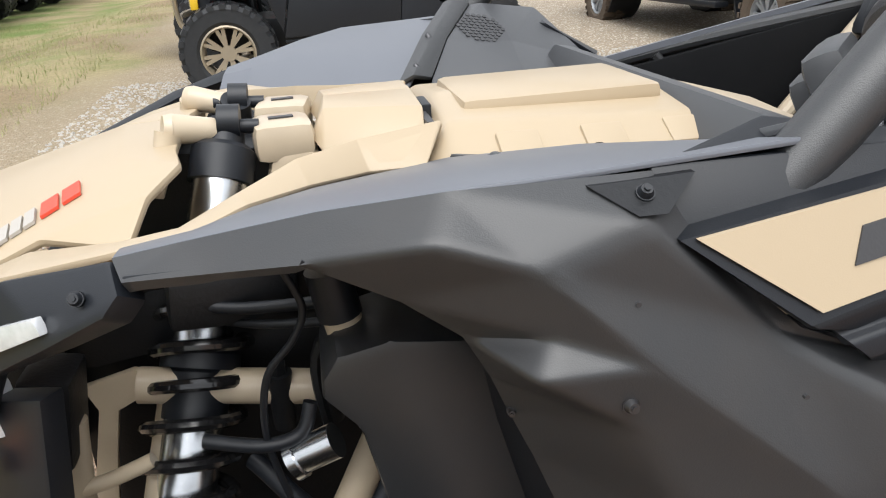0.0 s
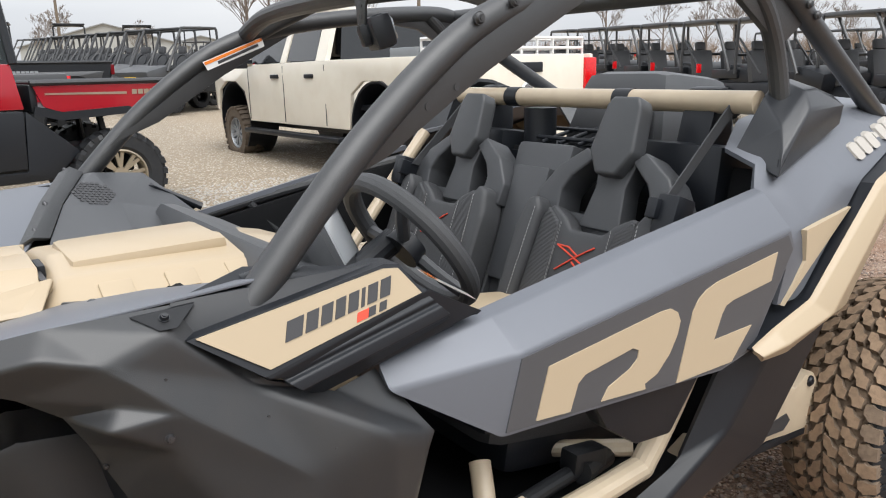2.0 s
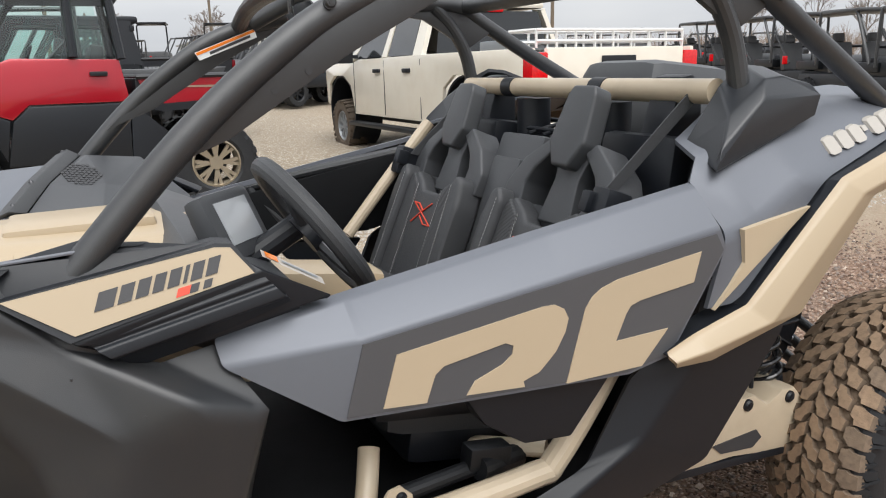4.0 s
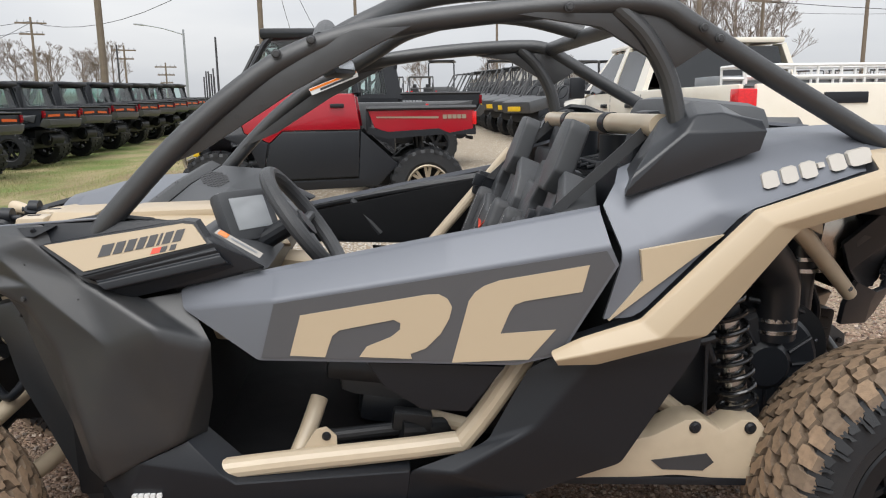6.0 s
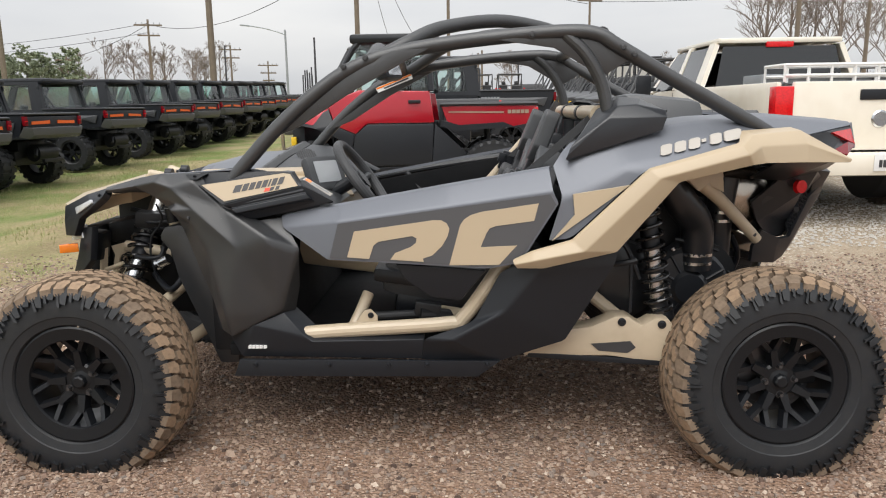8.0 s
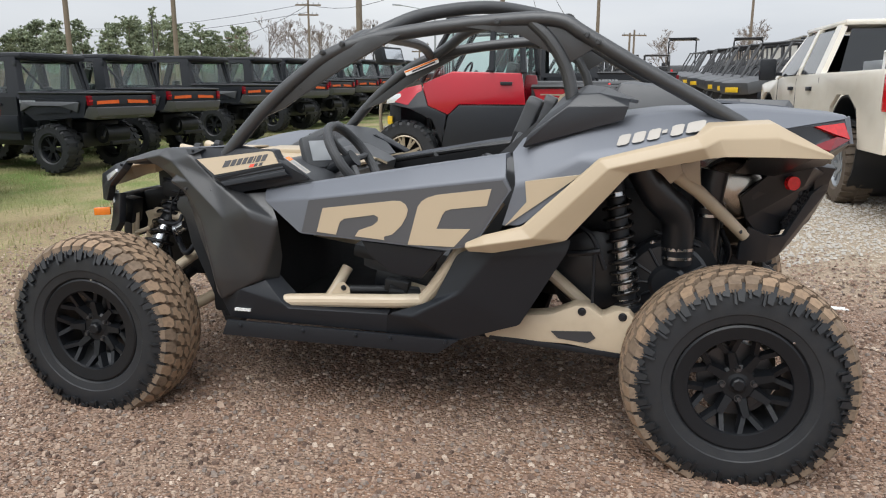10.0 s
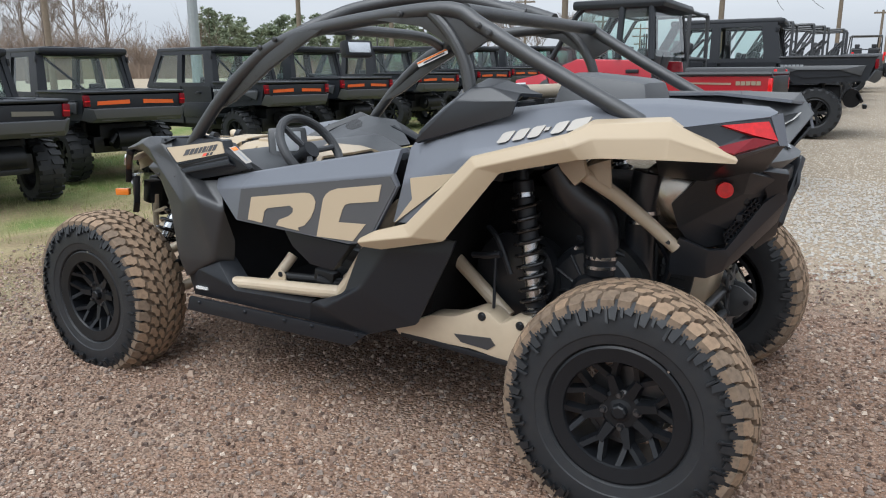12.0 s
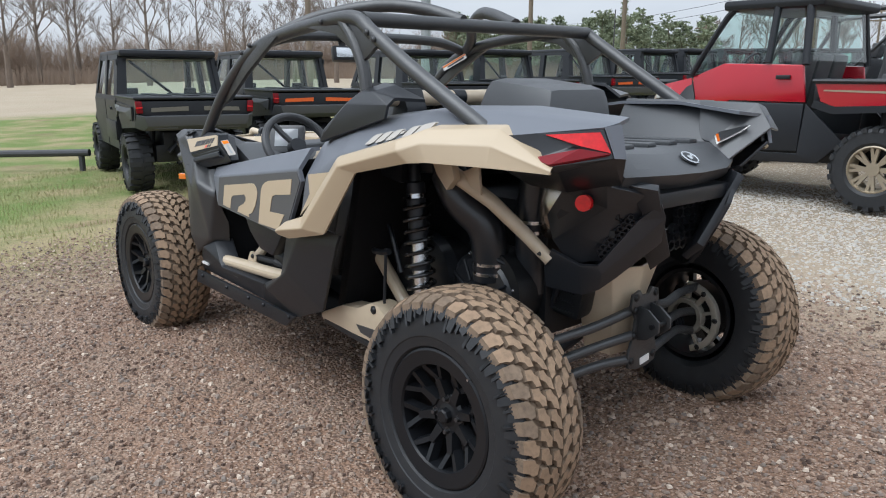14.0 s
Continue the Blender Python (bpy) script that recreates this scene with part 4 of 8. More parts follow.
# central cowl: lower base and two raised lids
ck_v = [(.385, 0, 1.07), (.375, -.21, 1.062), (.42, 0, 1.118), (.41, -.165, 1.105), (.80, 0, 1.112), (.80, -.19, 1.096), (.97, 0, 1.066), (.945, -.20, 1.064), (.42, -.27, 1.045), (.72, -.28, 1.045), (.98, -.26, 1.035)]
ck_f = [(0, 1, 3, 2), (2, 3, 5, 4), (4, 5, 7, 6), (1, 8, 3), (3, 8, 9, 5), (5, 9, 10, 7)]
cowl = part("hood_cowl", mirrored(ck_v, ck_f, .012, .010, (.6, 0, .6), .012), TAN, car, "desert tan hood cowl")
bm = bmesh.new()
box(bm, (.60, .005, 1.106), (.31, .23, .036), (0, -.6, 0), .014)
part("cowl_lid", bm, TAN, cowl, "desert tan raised lid")
for x, y in ((.50, -.225), (.62, -.225), (.74, -.225)):
    bm = bmesh.new()
    box(bm, (x, y + .008, 1.076), (.06, .05, .014), (30, 0, 0), .005)
    part("cowl_rib", bm, TAN, cowl)
lid_v = [(.235, 0, 1.09), (.225, -.10, 1.085), (.25, 0, 1.128), (.245, -.08, 1.122), (.385, 0, 1.128), (.385, -.12, 1.122), (.38, -.17, 1.09), (.24, -.13, 1.07)]
part("front_lid", mirrored(lid_v, [(0, 1, 3, 2), (2, 3, 5, 4), (3, 7, 6, 5), (1, 7, 3)], .010, .008, (.3, 0, .9)), TAN, car, "desert tan front lid")
# shock tower castings, tan
for s in (1, -1):
    bm = bmesh.new()
    box(bm, (.185, -.075 * s, 1.085), (.085, .10, .055), (0, 0, 6 * s), .016)
    box(bm, (.190, -.085 * s, 1.02), (.07, .08, .12), (0, 14, 0), .02)
    part("shock_tower", bm, TANMETAL, car, "desert tan shock tower casting")
    bm = bmesh.new()
    cyl(bm, (.040, -.118 * s, 1.118), (.094, -.10 * s, 1.108), .021, .017, seg=28)
    cyl(bm, (.030, -.121 * s, 1.120), (.040, -.118 * s, 1.118), .018, .021, seg=28)
    tube(bm, [(.038, -.122 * s, 1.112), (.024, -.132 * s, 1.075), (.012, -.14 * s, 1.03)], .020, 18, 6, 0, .007)
    part("shock_tower_arm", bm, TANMETAL, car, "desert tan shock tower arm")
    bm = bmesh.new()
    cyl(bm, (.075, -.095 * s, 1.112), (.155, -.095 * s, 1.108), .010, seg=20)
    cyl(bm, (.100, -.093 * s, 1.118), (.130, -.093 * s, 1.116), .024, seg=28)
    part("shock_eye", bm, BLACK, car, "black shock mounting eye")
# ink patches draw the shade of slots that are not cut
for y in (-.075, .075):
    bm = bmesh.new()
    box(bm, (.185, y, 1.1135), (.035, .012, .003), (0, 0, 8))
    part("casting_slot", bm, INK, car, "dark patch for the shaded slot in the casting")
bm = bmesh.new()
box(bm, (.395, -.06, 1.103), (.014, .07, .030), (0, 0, 0), .003)
part("lid_clip", bm, BLACK, car, "black lid clip")
# ink strip fills the gap and stands for the shade in it
bm = bmesh.new()
box(bm, (.388, 0, 1.088), (.010, .34, .04))
part("cowl_gap", bm, INK, car, "dark strip for the shaded gap between lid and cowl")
# dark well under the hood
bm = bmesh.new()
box(bm, (.10, 0, .90), (.46, .46, .10), (0, -8, 0), .03)
part("hood_well", bm, IRON, car, "dark parts under the hood")

for sd in (1, -1):
    if sd > 0:
        part("dash_pod", shell([(.40, -.235, 1.080), (.50, -.45, 1.105), (.60, -.645, 1.190), (.70, -.60, 1.170), (.76, -.575, 1.11), (.86, -.56, 1.02), (.76, -.36, 1.01), (.62, -.30, 1.045), (.66, -.47, 1.105)], [(0, 1, 8, 7), (1, 2, 8), (2, 3, 8), (3, 4, 5, 8), (8, 5, 6, 7)], .010, .006, inward=(.75, -.5, .8)), CHAR, car, "charcoal dash pod")
        continue
    part("dash_pod", shell([(.472, -.31, 1.090), (.528, -.44, 1.147), (.614, -.60, 1.204), (.634, -.57, 1.209), (.787, -.655, 1.185), (.673, -.45, 1.134), (.654, -.30, 1.092), (.921, -.60, 1.054), (.82, -.34, 1.04), (.45, -.24, 1.060), (.62, -.26, 1.050)], [(0, 1, 5, 6), (1, 2, 3), (1, 3, 5), (3, 4, 5), (4, 7, 5), (5, 7, 8, 6), (0, 6, 10, 9), (6, 8, 10)], .010, .006, sd, inward=(.75, -.5, .8)), CHAR, car, "charcoal dash pod")
    foot = part("pillar_foot", shell([(.397, -.27, 1.090), (.472, -.43, 1.160), (.549, -.58, 1.214), (.566, -.66, 1.190), (.472, -.305, 1.092), (.530, -.44, 1.150), (.616, -.60, 1.208), (.625, -.665, 1.190), (.430, -.28, 1.104), (.500, -.435, 1.166), (.582, -.595, 1.222)], [(0, 1, 9, 8), (1, 2, 10, 9), (8, 9, 5, 4), (9, 10, 6, 5), (2, 3, 7, 6, 10)], .012, .005, sd, inward=(.6, -.4, .8)), CAGE, car, "dark bolted foot of the cage pillar")
    # low ink pegs draw the shade of the vent's hexagonal holes
    vent = bmesh.new()
    A, B, C = Vector((.528, -.44 * sd, 1.147)), Vector((.634, -.57 * sd, 1.209)), Vector((.673, -.45 * sd, 1.134))
    nrm = (B - A).cross(C - A).normalized()
    nrm = nrm if nrm.z > 0 else -nrm
    mid = A + (B - A) * .31 + (C - A) * .36
    eu = (B - A).normalized()
    ev = nrm.cross(eu)
    for i in range(-5, 6):
        for k in range(-5, 6):
            pu, pv = (i + (.5 if k % 2 else 0)) * .0125, k * .0108
            if math.hypot(pu, pv) < .050:
                cc = mid + eu * pu + ev * pv
                cyl(vent, cc + nrm * .0005, cc + nrm * .0025, .0056, .0056, seg=6)
    part("speaker_mesh", vent, INK, car, "vent with dark hexagonal pegs for its shaded holes")
    for p in ((.442, -.315, 1.112), (.486, -.42, 1.157), (.570, -.60, 1.216)):
        bolt((p[0], p[1] * sd, p[2]), (-.3, -.5 * sd, 1), .006, STEELDARK, foot)

# ---- roll cage ----
CR = .0265
for s in (1, -1):
    bm = bmesh.new()
    tube(bm, [(.585, -.655 * s, 1.14), (.77, -.645 * s, 1.335), (.94, -.63 * s, 1.475), (1.07, -.62 * s, 1.55), (1.24, -.61 * s, 1.60), (1.5, -.61 * s, 1.635), (1.80, -.63 * s, 1.655), (1.93, -.635 * s, 1.645), (2.01, -.64 * s, 1.60), (2.22, -.635 * s, 1.478), (2.50, -.62 * s, 1.325), (2.58, -.61 * s, 1.278)], CR, 16)
    part("side_hoop", bm, CAGE, car, "black powder-coated cage side hoop")
    bm = bmesh.new()
    tube(bm, [(1.82, -.63 * s, 1.645), (1.89, -.635 * s, 1.58), (1.95, -.635 * s, 1.48), (1.98, -.64 * s, 1.36)], CR * .9, 14)
    part("b_pillar", bm, CAGE, car, "black cage pillar")
    part("cage_gusset", slab([(.70, 1.275), (.84, 1.41), (1.02, 1.535), (1.20, 1.60), (1.33, 1.605), (1.25, 1.565), (1.05, 1.46), (.84, 1.33)], "y", -.640, .02, .002, s), CAGE, car, "black gusset plate")
    part("cage_gusset", slab([(1.58, 1.63), (1.80, 1.655), (1.98, 1.61), (2.06, 1.56), (1.96, 1.50), (1.90, 1.53), (1.78, 1.60)], "y", -.642, .018, .002, s), CAGE, car, "black gusset plate")
    bm = bmesh.new()
    tube(bm, [(1.16, -.60 * s, 1.585), (1.25, -.55 * s, 1.635), (1.37, -.44 * s, 1.695), (1.58, -.30 * s, 1.732), (1.76, -.20 * s, 1.715), (1.95, -.15 * s, 1.660)], CR, 16)
    part("roof_bow", bm, CAGE, car, "bowed black roof tube")
    for p in ((1.02, -.652, 1.545), (1.10, -.65, 1.575), (1.70, -.655, 1.645), (2.02, -.67, 1.595), (2.06, -.67, 1.57)):
        bolt((p[0], p[1] * s, p[2]), (0, -s, 0), .010, CAGE)
    # dark discs stand for the shaded holes in the solid gusset
    for p in ((.80, -.6405, 1.325), (.92, -.6405, 1.405), (.98, -.6405, 1.435)):
        bm = bmesh.new()
        cyl(bm, (p[0], p[1] * s, p[2]), (p[0], (p[1] - .001) * s, p[2]), .006, seg=12)
        part("hole", bm, INK, car)
bm = bmesh.new()
tube(bm, [(1.12, -.62, 1.572), (1.12, -.42, 1.622), (1.10, 0, 1.632), (1.12, .42, 1.622), (1.12, .62, 1.572)], CR * .92, 14)
part("front_header", bm, CAGE, car, "black cage header tube")
bm = bmesh.new()
tube(bm, [(1.95, -.635, 1.645), (1.95, .635, 1.645)], CR, 16)
part("rear_cross_tube", bm, CAGE, car, "black cage cross tube")
bm = bmesh.new()
tube(bm, [(1.95, -.60, 1.365), (1.95, .60, 1.365)], .030, 18)
harness_bar = part("harness_bar", bm, TANMETAL, car, "desert tan harness bar")
for y in (-.18, .30):
    bm = bmesh.new()
    lathe(bm, [(.0302, -.03), (.0325, -.03), (.0325, .03), (.0302, .03)], (1.95, y, 1.365), "Y", 20, closed=True)
    part("bar_clamp", bm, BLACK, harness_bar, "black clamp band")

part("mirror_bracket", slab([(-.195, 1.655), (-.115, 1.655), (-.135, 1.60), (-.140, 1.56), (-.170, 1.56), (-.175, 1.60)], "x", 1.085, .006, .001), CAGE, car, "perforated mirror bracket")
# perforations drawn as dark discs, for the shade inside them
for y, z in ((-.17, 1.635), (-.14, 1.635), (-.155, 1.605), (-.155, 1.58)):
    bm = bmesh.new()
    cyl(bm, (1.0845, y, z), (1.0838, y, z), .006, seg=12)
    part("hole", bm, INK, car)
bm = bmesh.new()
box(bm, (1.13, -.155, 1.548), (.05, .15, .075), (0, -16, -22), .016)
box(bm, (1.10, -.150, 1.542), (.03, .05, .05), (0, -16, -22), .010)
mir = part("rear_view_mirror", bm, BLACK, car, "black rear-view mirror")
bm = bmesh.new()
box(bm, (1.1535, -.1645, 1.5552), (.004, .112, .046), (0, -16, -22), .001)
part("mirror_glass", bm, STEEL, mir, "silvered mirror glass")
for q, mat, up in (([(.975, 1.498), (1.165, 1.570), (1.172, 1.543), (.988, 1.474)], WHITE, 0), ([(.978, 1.497), (1.163, 1.568), (1.166, 1.560), (.982, 1.489)], ORANGE, .0012), ([(1.02, 1.500), (1.15, 1.551), (1.152, 1.543), (1.022, 1.492)], INK, .0012)):
    part("warning_label", slab(q, "y", .588 - up, .002, 0), mat, car, "orange and white warning label on the cage")

# shoulder pods on the rear fenders
sp_v = [(1.818, -.745, 1.219), (2.16, -.7, 1.306), (2.18, -.665, 1.377), (1.828, -.74, 1.25), (1.965, -.725, 1.353), (2.157, -.7, 1.356), (1.886, -.7, 1.316), (2.001, -.69, 1.392), (2.07, -.68, 1.397), (1.938, -.62, 1.381), (2.027, -.6, 1.425), (2.097, -.6, 1.418), (2.21, -.56, 1.37), (1.86, -.6, 1.25)]
both("shoulder_pod", sp_v, [(0, 1, 5, 4), (0, 4, 3), (3, 4, 7, 6), (4, 5, 8, 7), (5, 2, 8), (6, 7, 10, 9), (7, 8, 11, 10), (8, 2, 12, 11), (0, 3, 6, 13), (6, 9, 13)], SATINBLK, "black faceted shoulder pod", inward=(2.05, -.55, 1.2), soft=.006)
bm = bmesh.new()
box(bm, (2.28, -.02, 1.30), (.44, .44, .26), (0, 6, 0), .05, taper=.75)
part("engine_cover", bm, CHAR, car, "charcoal engine intake cover")

# ---- tail ----
part("cargo_bed", shell([(2.32, .36, 1.20), (2.80, .34, 1.215), (2.80, -.34, 1.215), (2.32, -.36, 1.20), (2.30, .48, 1.36), (2.72, .45, 1.365), (2.30, -.46, 1.32), (2.80, -.43, 1.315), (2.34, .52, 1.355), (2.72, .50, 1.352)],
     [(0, 1, 2, 3), (0, 4, 5, 1), (3, 2, 7, 6), (4, 8, 9, 5)], .010, .004, 1, inward=(2.6, 0, .8)), CHAR, car, "charcoal moulded cargo bed")
for y in (-.26, -.13, 0, .13, .26):
    bm = bmesh.new()
    box(bm, (2.56, y, 1.213), (.40, .05, .018), (0, -2, 0), .006)
    part("bed_rib", bm, CHAR, car)
part("bed_lip", shell([(2.80, .30, 1.218), (2.82, 0, 1.222), (2.80, -.34, 1.218), (2.90, .30, 1.165), (2.955, .16, 1.150), (2.965, 0, 1.148), (2.955, -.16, 1.150), (2.893, -.336, 1.150), (2.88, .30, 1.10), (2.90, 0, 1.09), (2.87, -.33, 1.10), (2.86, .12, 1.205), (2.86, -.12, 1.205)],
     [(0, 3, 4, 11), (0, 11, 12, 1), (11, 4, 5, 6, 12), (1, 12, 2), (12, 6, 7, 2), (3, 8, 9, 5, 4), (5, 9, 10, 7, 6)], .008, .004, 1, inward=(2.5, 0, .8)), CHAR, car, "charcoal cargo bed lip")
part("bed_wing", shell([(2.68, .42, 1.365), (2.907, .43, 1.360), (2.965, .43, 1.275), (2.90, .26, 1.165), (2.79, .32, 1.218), (2.72, .36, 1.225), (2.90, .50, 1.345), (2.95, .52, 1.26)],
     [(0, 1, 4, 5), (1, 2, 3, 4), (1, 6, 7, 2)], .010, .004, 1, inward=(2.6, .6, 1.0)), CHAR, car, "charcoal bed corner wing")


def wing_spot(x, y, up=.008):
    return (x, y, 1.236 + .259 * (x - 2.791) + .667 * (y - .35) + up)


for k, (q, mat) in enumerate((([(2.786, .352), (2.925, .356), (2.905, .325), (2.838, .284)], WHITE), ([(2.792, .3505), (2.822, .351), (2.852, .310), (2.838, .292)], ORANGE), ([(2.803, .3495), (2.915, .353), (2.900, .328), (2.846, .294)], CHAR))):
    bm = bmesh.new()
    bm.faces.new([bm.verts.new(wing_spot(x, y, .010 + .002 * k)) for x, y in q])
    bmesh.ops.solidify(bm, geom=bm.faces[:], thickness=.002)
    part("warning_label", bm, mat, car, "white and orange warning label")
bm = bmesh.new()
lathe(bm, [(.0, .004), (.030, .003), (.034, -.003), (.0, -.004)], (0, 0, 0), "X", 28)
badge = part("round_badge", bm, BLACK, car, "round black and silver badge")
badge.matrix_basis = pose(2.905, 0, 1.190, 0, -60, 0)
bm = bmesh.new()
lathe(bm, [(.030, .005), (.034, .003), (.030, -.002), (.027, .003)], (0, 0, 0), "X", 28, closed=True)
box(bm, (.005, .006, .004), (.004, .020, .010), (35, 0, 0))
box(bm, (.005, -.010, -.004), (.004, .014, .020), (20, 0, 0))
part("badge_ring", bm, STEEL, badge, "silver badge ring")
for s in (1, -1):
    part("lamp_housing", shell([(2.60, -.69, 1.272), (2.78, -.606, 1.290), (2.918, -.486, 1.303), (2.945, -.470, 1.222), (2.85, -.622, 1.202), (2.78, -.640, 1.214), (2.62, -.69, 1.20), (2.86, -.545, 1.255)], [(0, 1, 7, 5, 6), (1, 2, 7), (2, 3, 7), (3, 4, 7), (4, 5, 7)], .03, .003, s, inward=(2.6, 0, 1.2)), SATINBLK, car, "black tail lamp housing")
    part("tail_lamp", shell([(2.80, -.600, 1.287), (2.915, -.498, 1.296), (2.944, -.482, 1.238), (2.880, -.545, 1.258)], [(0, 1, 3), (1, 2, 3)], .016, 0, s, inward=(2.6, 0, 1.2)), REDLENS, car, "red tail lamp lens")
    part("tail_lamp", shell([(2.785, -.646, 1.222), (2.885, -.548, 1.250), (2.944, -.484, 1.236), (2.846, -.634, 1.208)], [(0, 1, 3), (1, 2, 3)], .016, 0, s, inward=(2.6, 0, 1.2)), REDDARK, car, "deep red reflector band")
    part("lamp_rim", shell([(2.918, -.484, 1.310), (2.945, -.440, 1.318), (2.968, -.440, 1.220), (2.948, -.470, 1.222)], [(0, 1, 2, 3)], .012, 0, s, inward=(2.6, 0, 1.2)), SLATE, car, "slate rim beside the tail lamp")
    part("tail_underside", shell([(2.62, -.66, 1.205), (2.85, -.61, 1.200), (2.94, -.46, 1.222), (2.96, -.43, 1.22), (2.90, -.36, 1.13), (2.72, -.40, 1.09), (2.58, -.42, 1.10)], [(0, 1, 5, 6), (1, 2, 4, 5), (2, 3, 4)], .010, .003, s, inward=(2.5, -.4, 1.4)), SATINBLK, car, "black tail underside")
    hx = [(2.613, -.366, 1.0), (2.70, -.40, 1.092), (2.86, -.38, 1.125), (2.945, -.235, 1.085), (2.90, -.225, 1.035), (2.80, -.27, .865), (2.70, -.345, .845), (2.64, -.365, .92), (2.84, -.345, 1.05)]
    bw = part("bumper_wing", shell(hx, [(0, 1, 8, 7), (1, 2, 8), (2, 3, 4, 8), (8, 4, 5, 6, 7)], .016, .003, s, inward=(2.4, 0, 1)), SATINBLK, car, "black angular bumper wing")
    part("lower_diffuser", shell([(2.654, -.388, .889), (2.623, -.383, .819), (2.623, -.370, .754), (2.736, -.318, .739), (2.782, -.288, .761), (2.827, -.258, .806), (2.744, -.348, .846), (2.795, -.318, .850), (2.892, -.250, 1.007), (2.957, -.228, 1.067), (2.735, -.338, .812), (2.805, -.305, .822), (2.96, -.20, 1.02), (2.93, -.17, .93)], [(0, 6, 10, 1), (1, 10, 3, 2), (6, 7, 11, 10), (10, 11, 4, 3), (11, 5, 4), (7, 8, 12, 11), (8, 9, 12), (11, 12, 13, 5)], .018, .004, s, inward=(2.4, 0, 1)), SATINBLK, car, "black lower diffuser blade")
    bm = bmesh.new()  # honeycomb band between the wing and the blade
    for i in range(10):
        for k in range(2):
            f = (i + .5 * (k % 2)) / 10
            pc = Vector((2.797 + .090 * f - .010 * k, (-.304 + .050 * f - .006 * k) * s, .880 + .130 * f + .012 * k))
            nr, u, w = frame_axes(Vector((.62, -.75 * s, -.15)))
            ring = [[bm.verts.new(pc + (u * math.cos(m * math.pi / 3) + w * math.sin(m * math.pi / 3)) * rr + Vector((.62, -.75 * s, -.15)) * (h - .004)) for rr, h in ((.0105, .002), (.0072, .002), (.0072, -.008), (.0105, -.008))] for m in range(6)]
            for m in range(6):
                P, Q = ring[m], ring[(m + 1) % 6]
                for n in range(4):
                    bm.faces.new((P[n], Q[n], Q[(n + 1) % 4], P[(n + 1) % 4]))
    bmesh.ops.recalc_face_normals(bm, faces=bm.faces)
    part("mesh_band", bm, BLACK, car, "black honeycomb mesh")
    part("rear_blade", shell([(2.875, -.315, 1.125), (2.965, -.265, 1.112), (2.955, -.225, 1.05), (2.925, -.105, .875), (2.86, -.115, .815), (2.87, -.185, .90), (2.90, -.245, 1.03)], [(0, 1, 2, 6), (6, 2, 3, 5), (5, 3, 4)], .030, .004, s, inward=(2.5, 0, 1)), SATINBLK, car, "black rear bumper blade")
    bm = bmesh.new()
    cyl(bm, (2.785, -.388 * s, 1.065), (2.792, -.405 * s, 1.066), .028, .026, seg=24)
    part("reflector", bm, REDLENS, car, "round red reflector")
    bm = bmesh.new()
    tube(bm, [(2.30, -.55 * s, 1.14), (2.45, -.46 * s, 1.03), (2.640, -.372 * s, .850)], .029, 20, 2, 0, .022)
    part("rear_brace", bm, TANMETAL, car, "desert tan rear brace tube")
    # dark disc for the shaded hole at the brace end
    bm = bmesh.new()
    cyl(bm, (2.622, -.394 * s, .868), (2.618, -.408 * s, .876), .007, seg=12)
    part("hole", bm, INK, car)
    part("brace_gusset", slab([(2.33, 1.12), (2.44, 1.16), (2.45, 1.06)], "y", -.52, .012, .002, s), TANMETAL, car, "desert tan gusset")
    part("brace_plate", slab([(2.26, 1.17), (2.36, 1.185), (2.38, 1.11), (2.34, 1.07), (2.29, 1.12)], "y", -.575, .03, .003, s), TANMETAL, car, "desert tan brace plate")
    bm = bmesh.new()  # honeycomb grille
    for r in range(6):
        for q in range(6):
            cy, cz = -.075 - q * .036 - (.018 if r % 2 else 0), .865 + r * .031
            if cz - .86 < (-.10 - cy) * .9 - .06:
                continue
            ring = []
            for k in range(6):
                t = math.pi / 6 + k * math.pi / 3
                ring.append([bm.verts.new((2.815 + h + (cz - .86) * .2, (cy + rr * math.cos(t)) * s, cz + rr * math.sin(t))) for rr, h in ((.0215, 0), (.0165, 0), (.0165, -.02), (.0215, -.02))])
            for k in range(6):
                A, B = ring[k], ring[(k + 1) % 6]
                for m in range(4):
                    bm.faces.new((A[m], B[m], B[(m + 1) % 4], A[(m + 1) % 4]))
    bmesh.ops.recalc_face_normals(bm, faces=bm.faces)
    part("mesh_grille", bm, BLACK, car, "black honeycomb grille")
bm = bmesh.new()
box(bm, (2.72, 0, .97), (.14, .56, .26), (0, 0, 0), .02)
part("tail_centre", bm, IRON, car, "dark tail centre box")
bm = bmesh.new()
box(bm, (2.895, 0, 1.065), (.07, .48, .055), (0, 0, 0), .014)
part("tail_crossmember", bm, BLACK, car, "black tail crossmember")
bm = bmesh.new()
lathe(bm, [(.036, -.09), (.045, -.09), (.048, .0), (.050, .045), (.044, .047), (.040, .0)], (2.765, .06, .885), "X", 26, closed=True)
part("exhaust_tip", bm, STEEL, car, "bright steel exhaust tip")
bm = bmesh.new()
lathe(bm, [(.0, -.036), (.05, -.033), (.090, -.022), (.110, -.010), (.117, -.004), (.120, .006), (.120, .035), (.115, .045), (.115, .57), (.0, .59)], (2.590, -.305, 1.02), "Y", 44)
muffler = part("muffler", bm, HEAT, car, "heat-tinted steel muffler")
bm = bmesh.new()
lathe(bm, [(.116, .055), (.125, .055), (.126, .09), (.116, .09)], (2.590, -.305, 1.02), "Y", 40, closed=True)
part("muffler_band", bm, IRON, muffler, "dark muffler band")

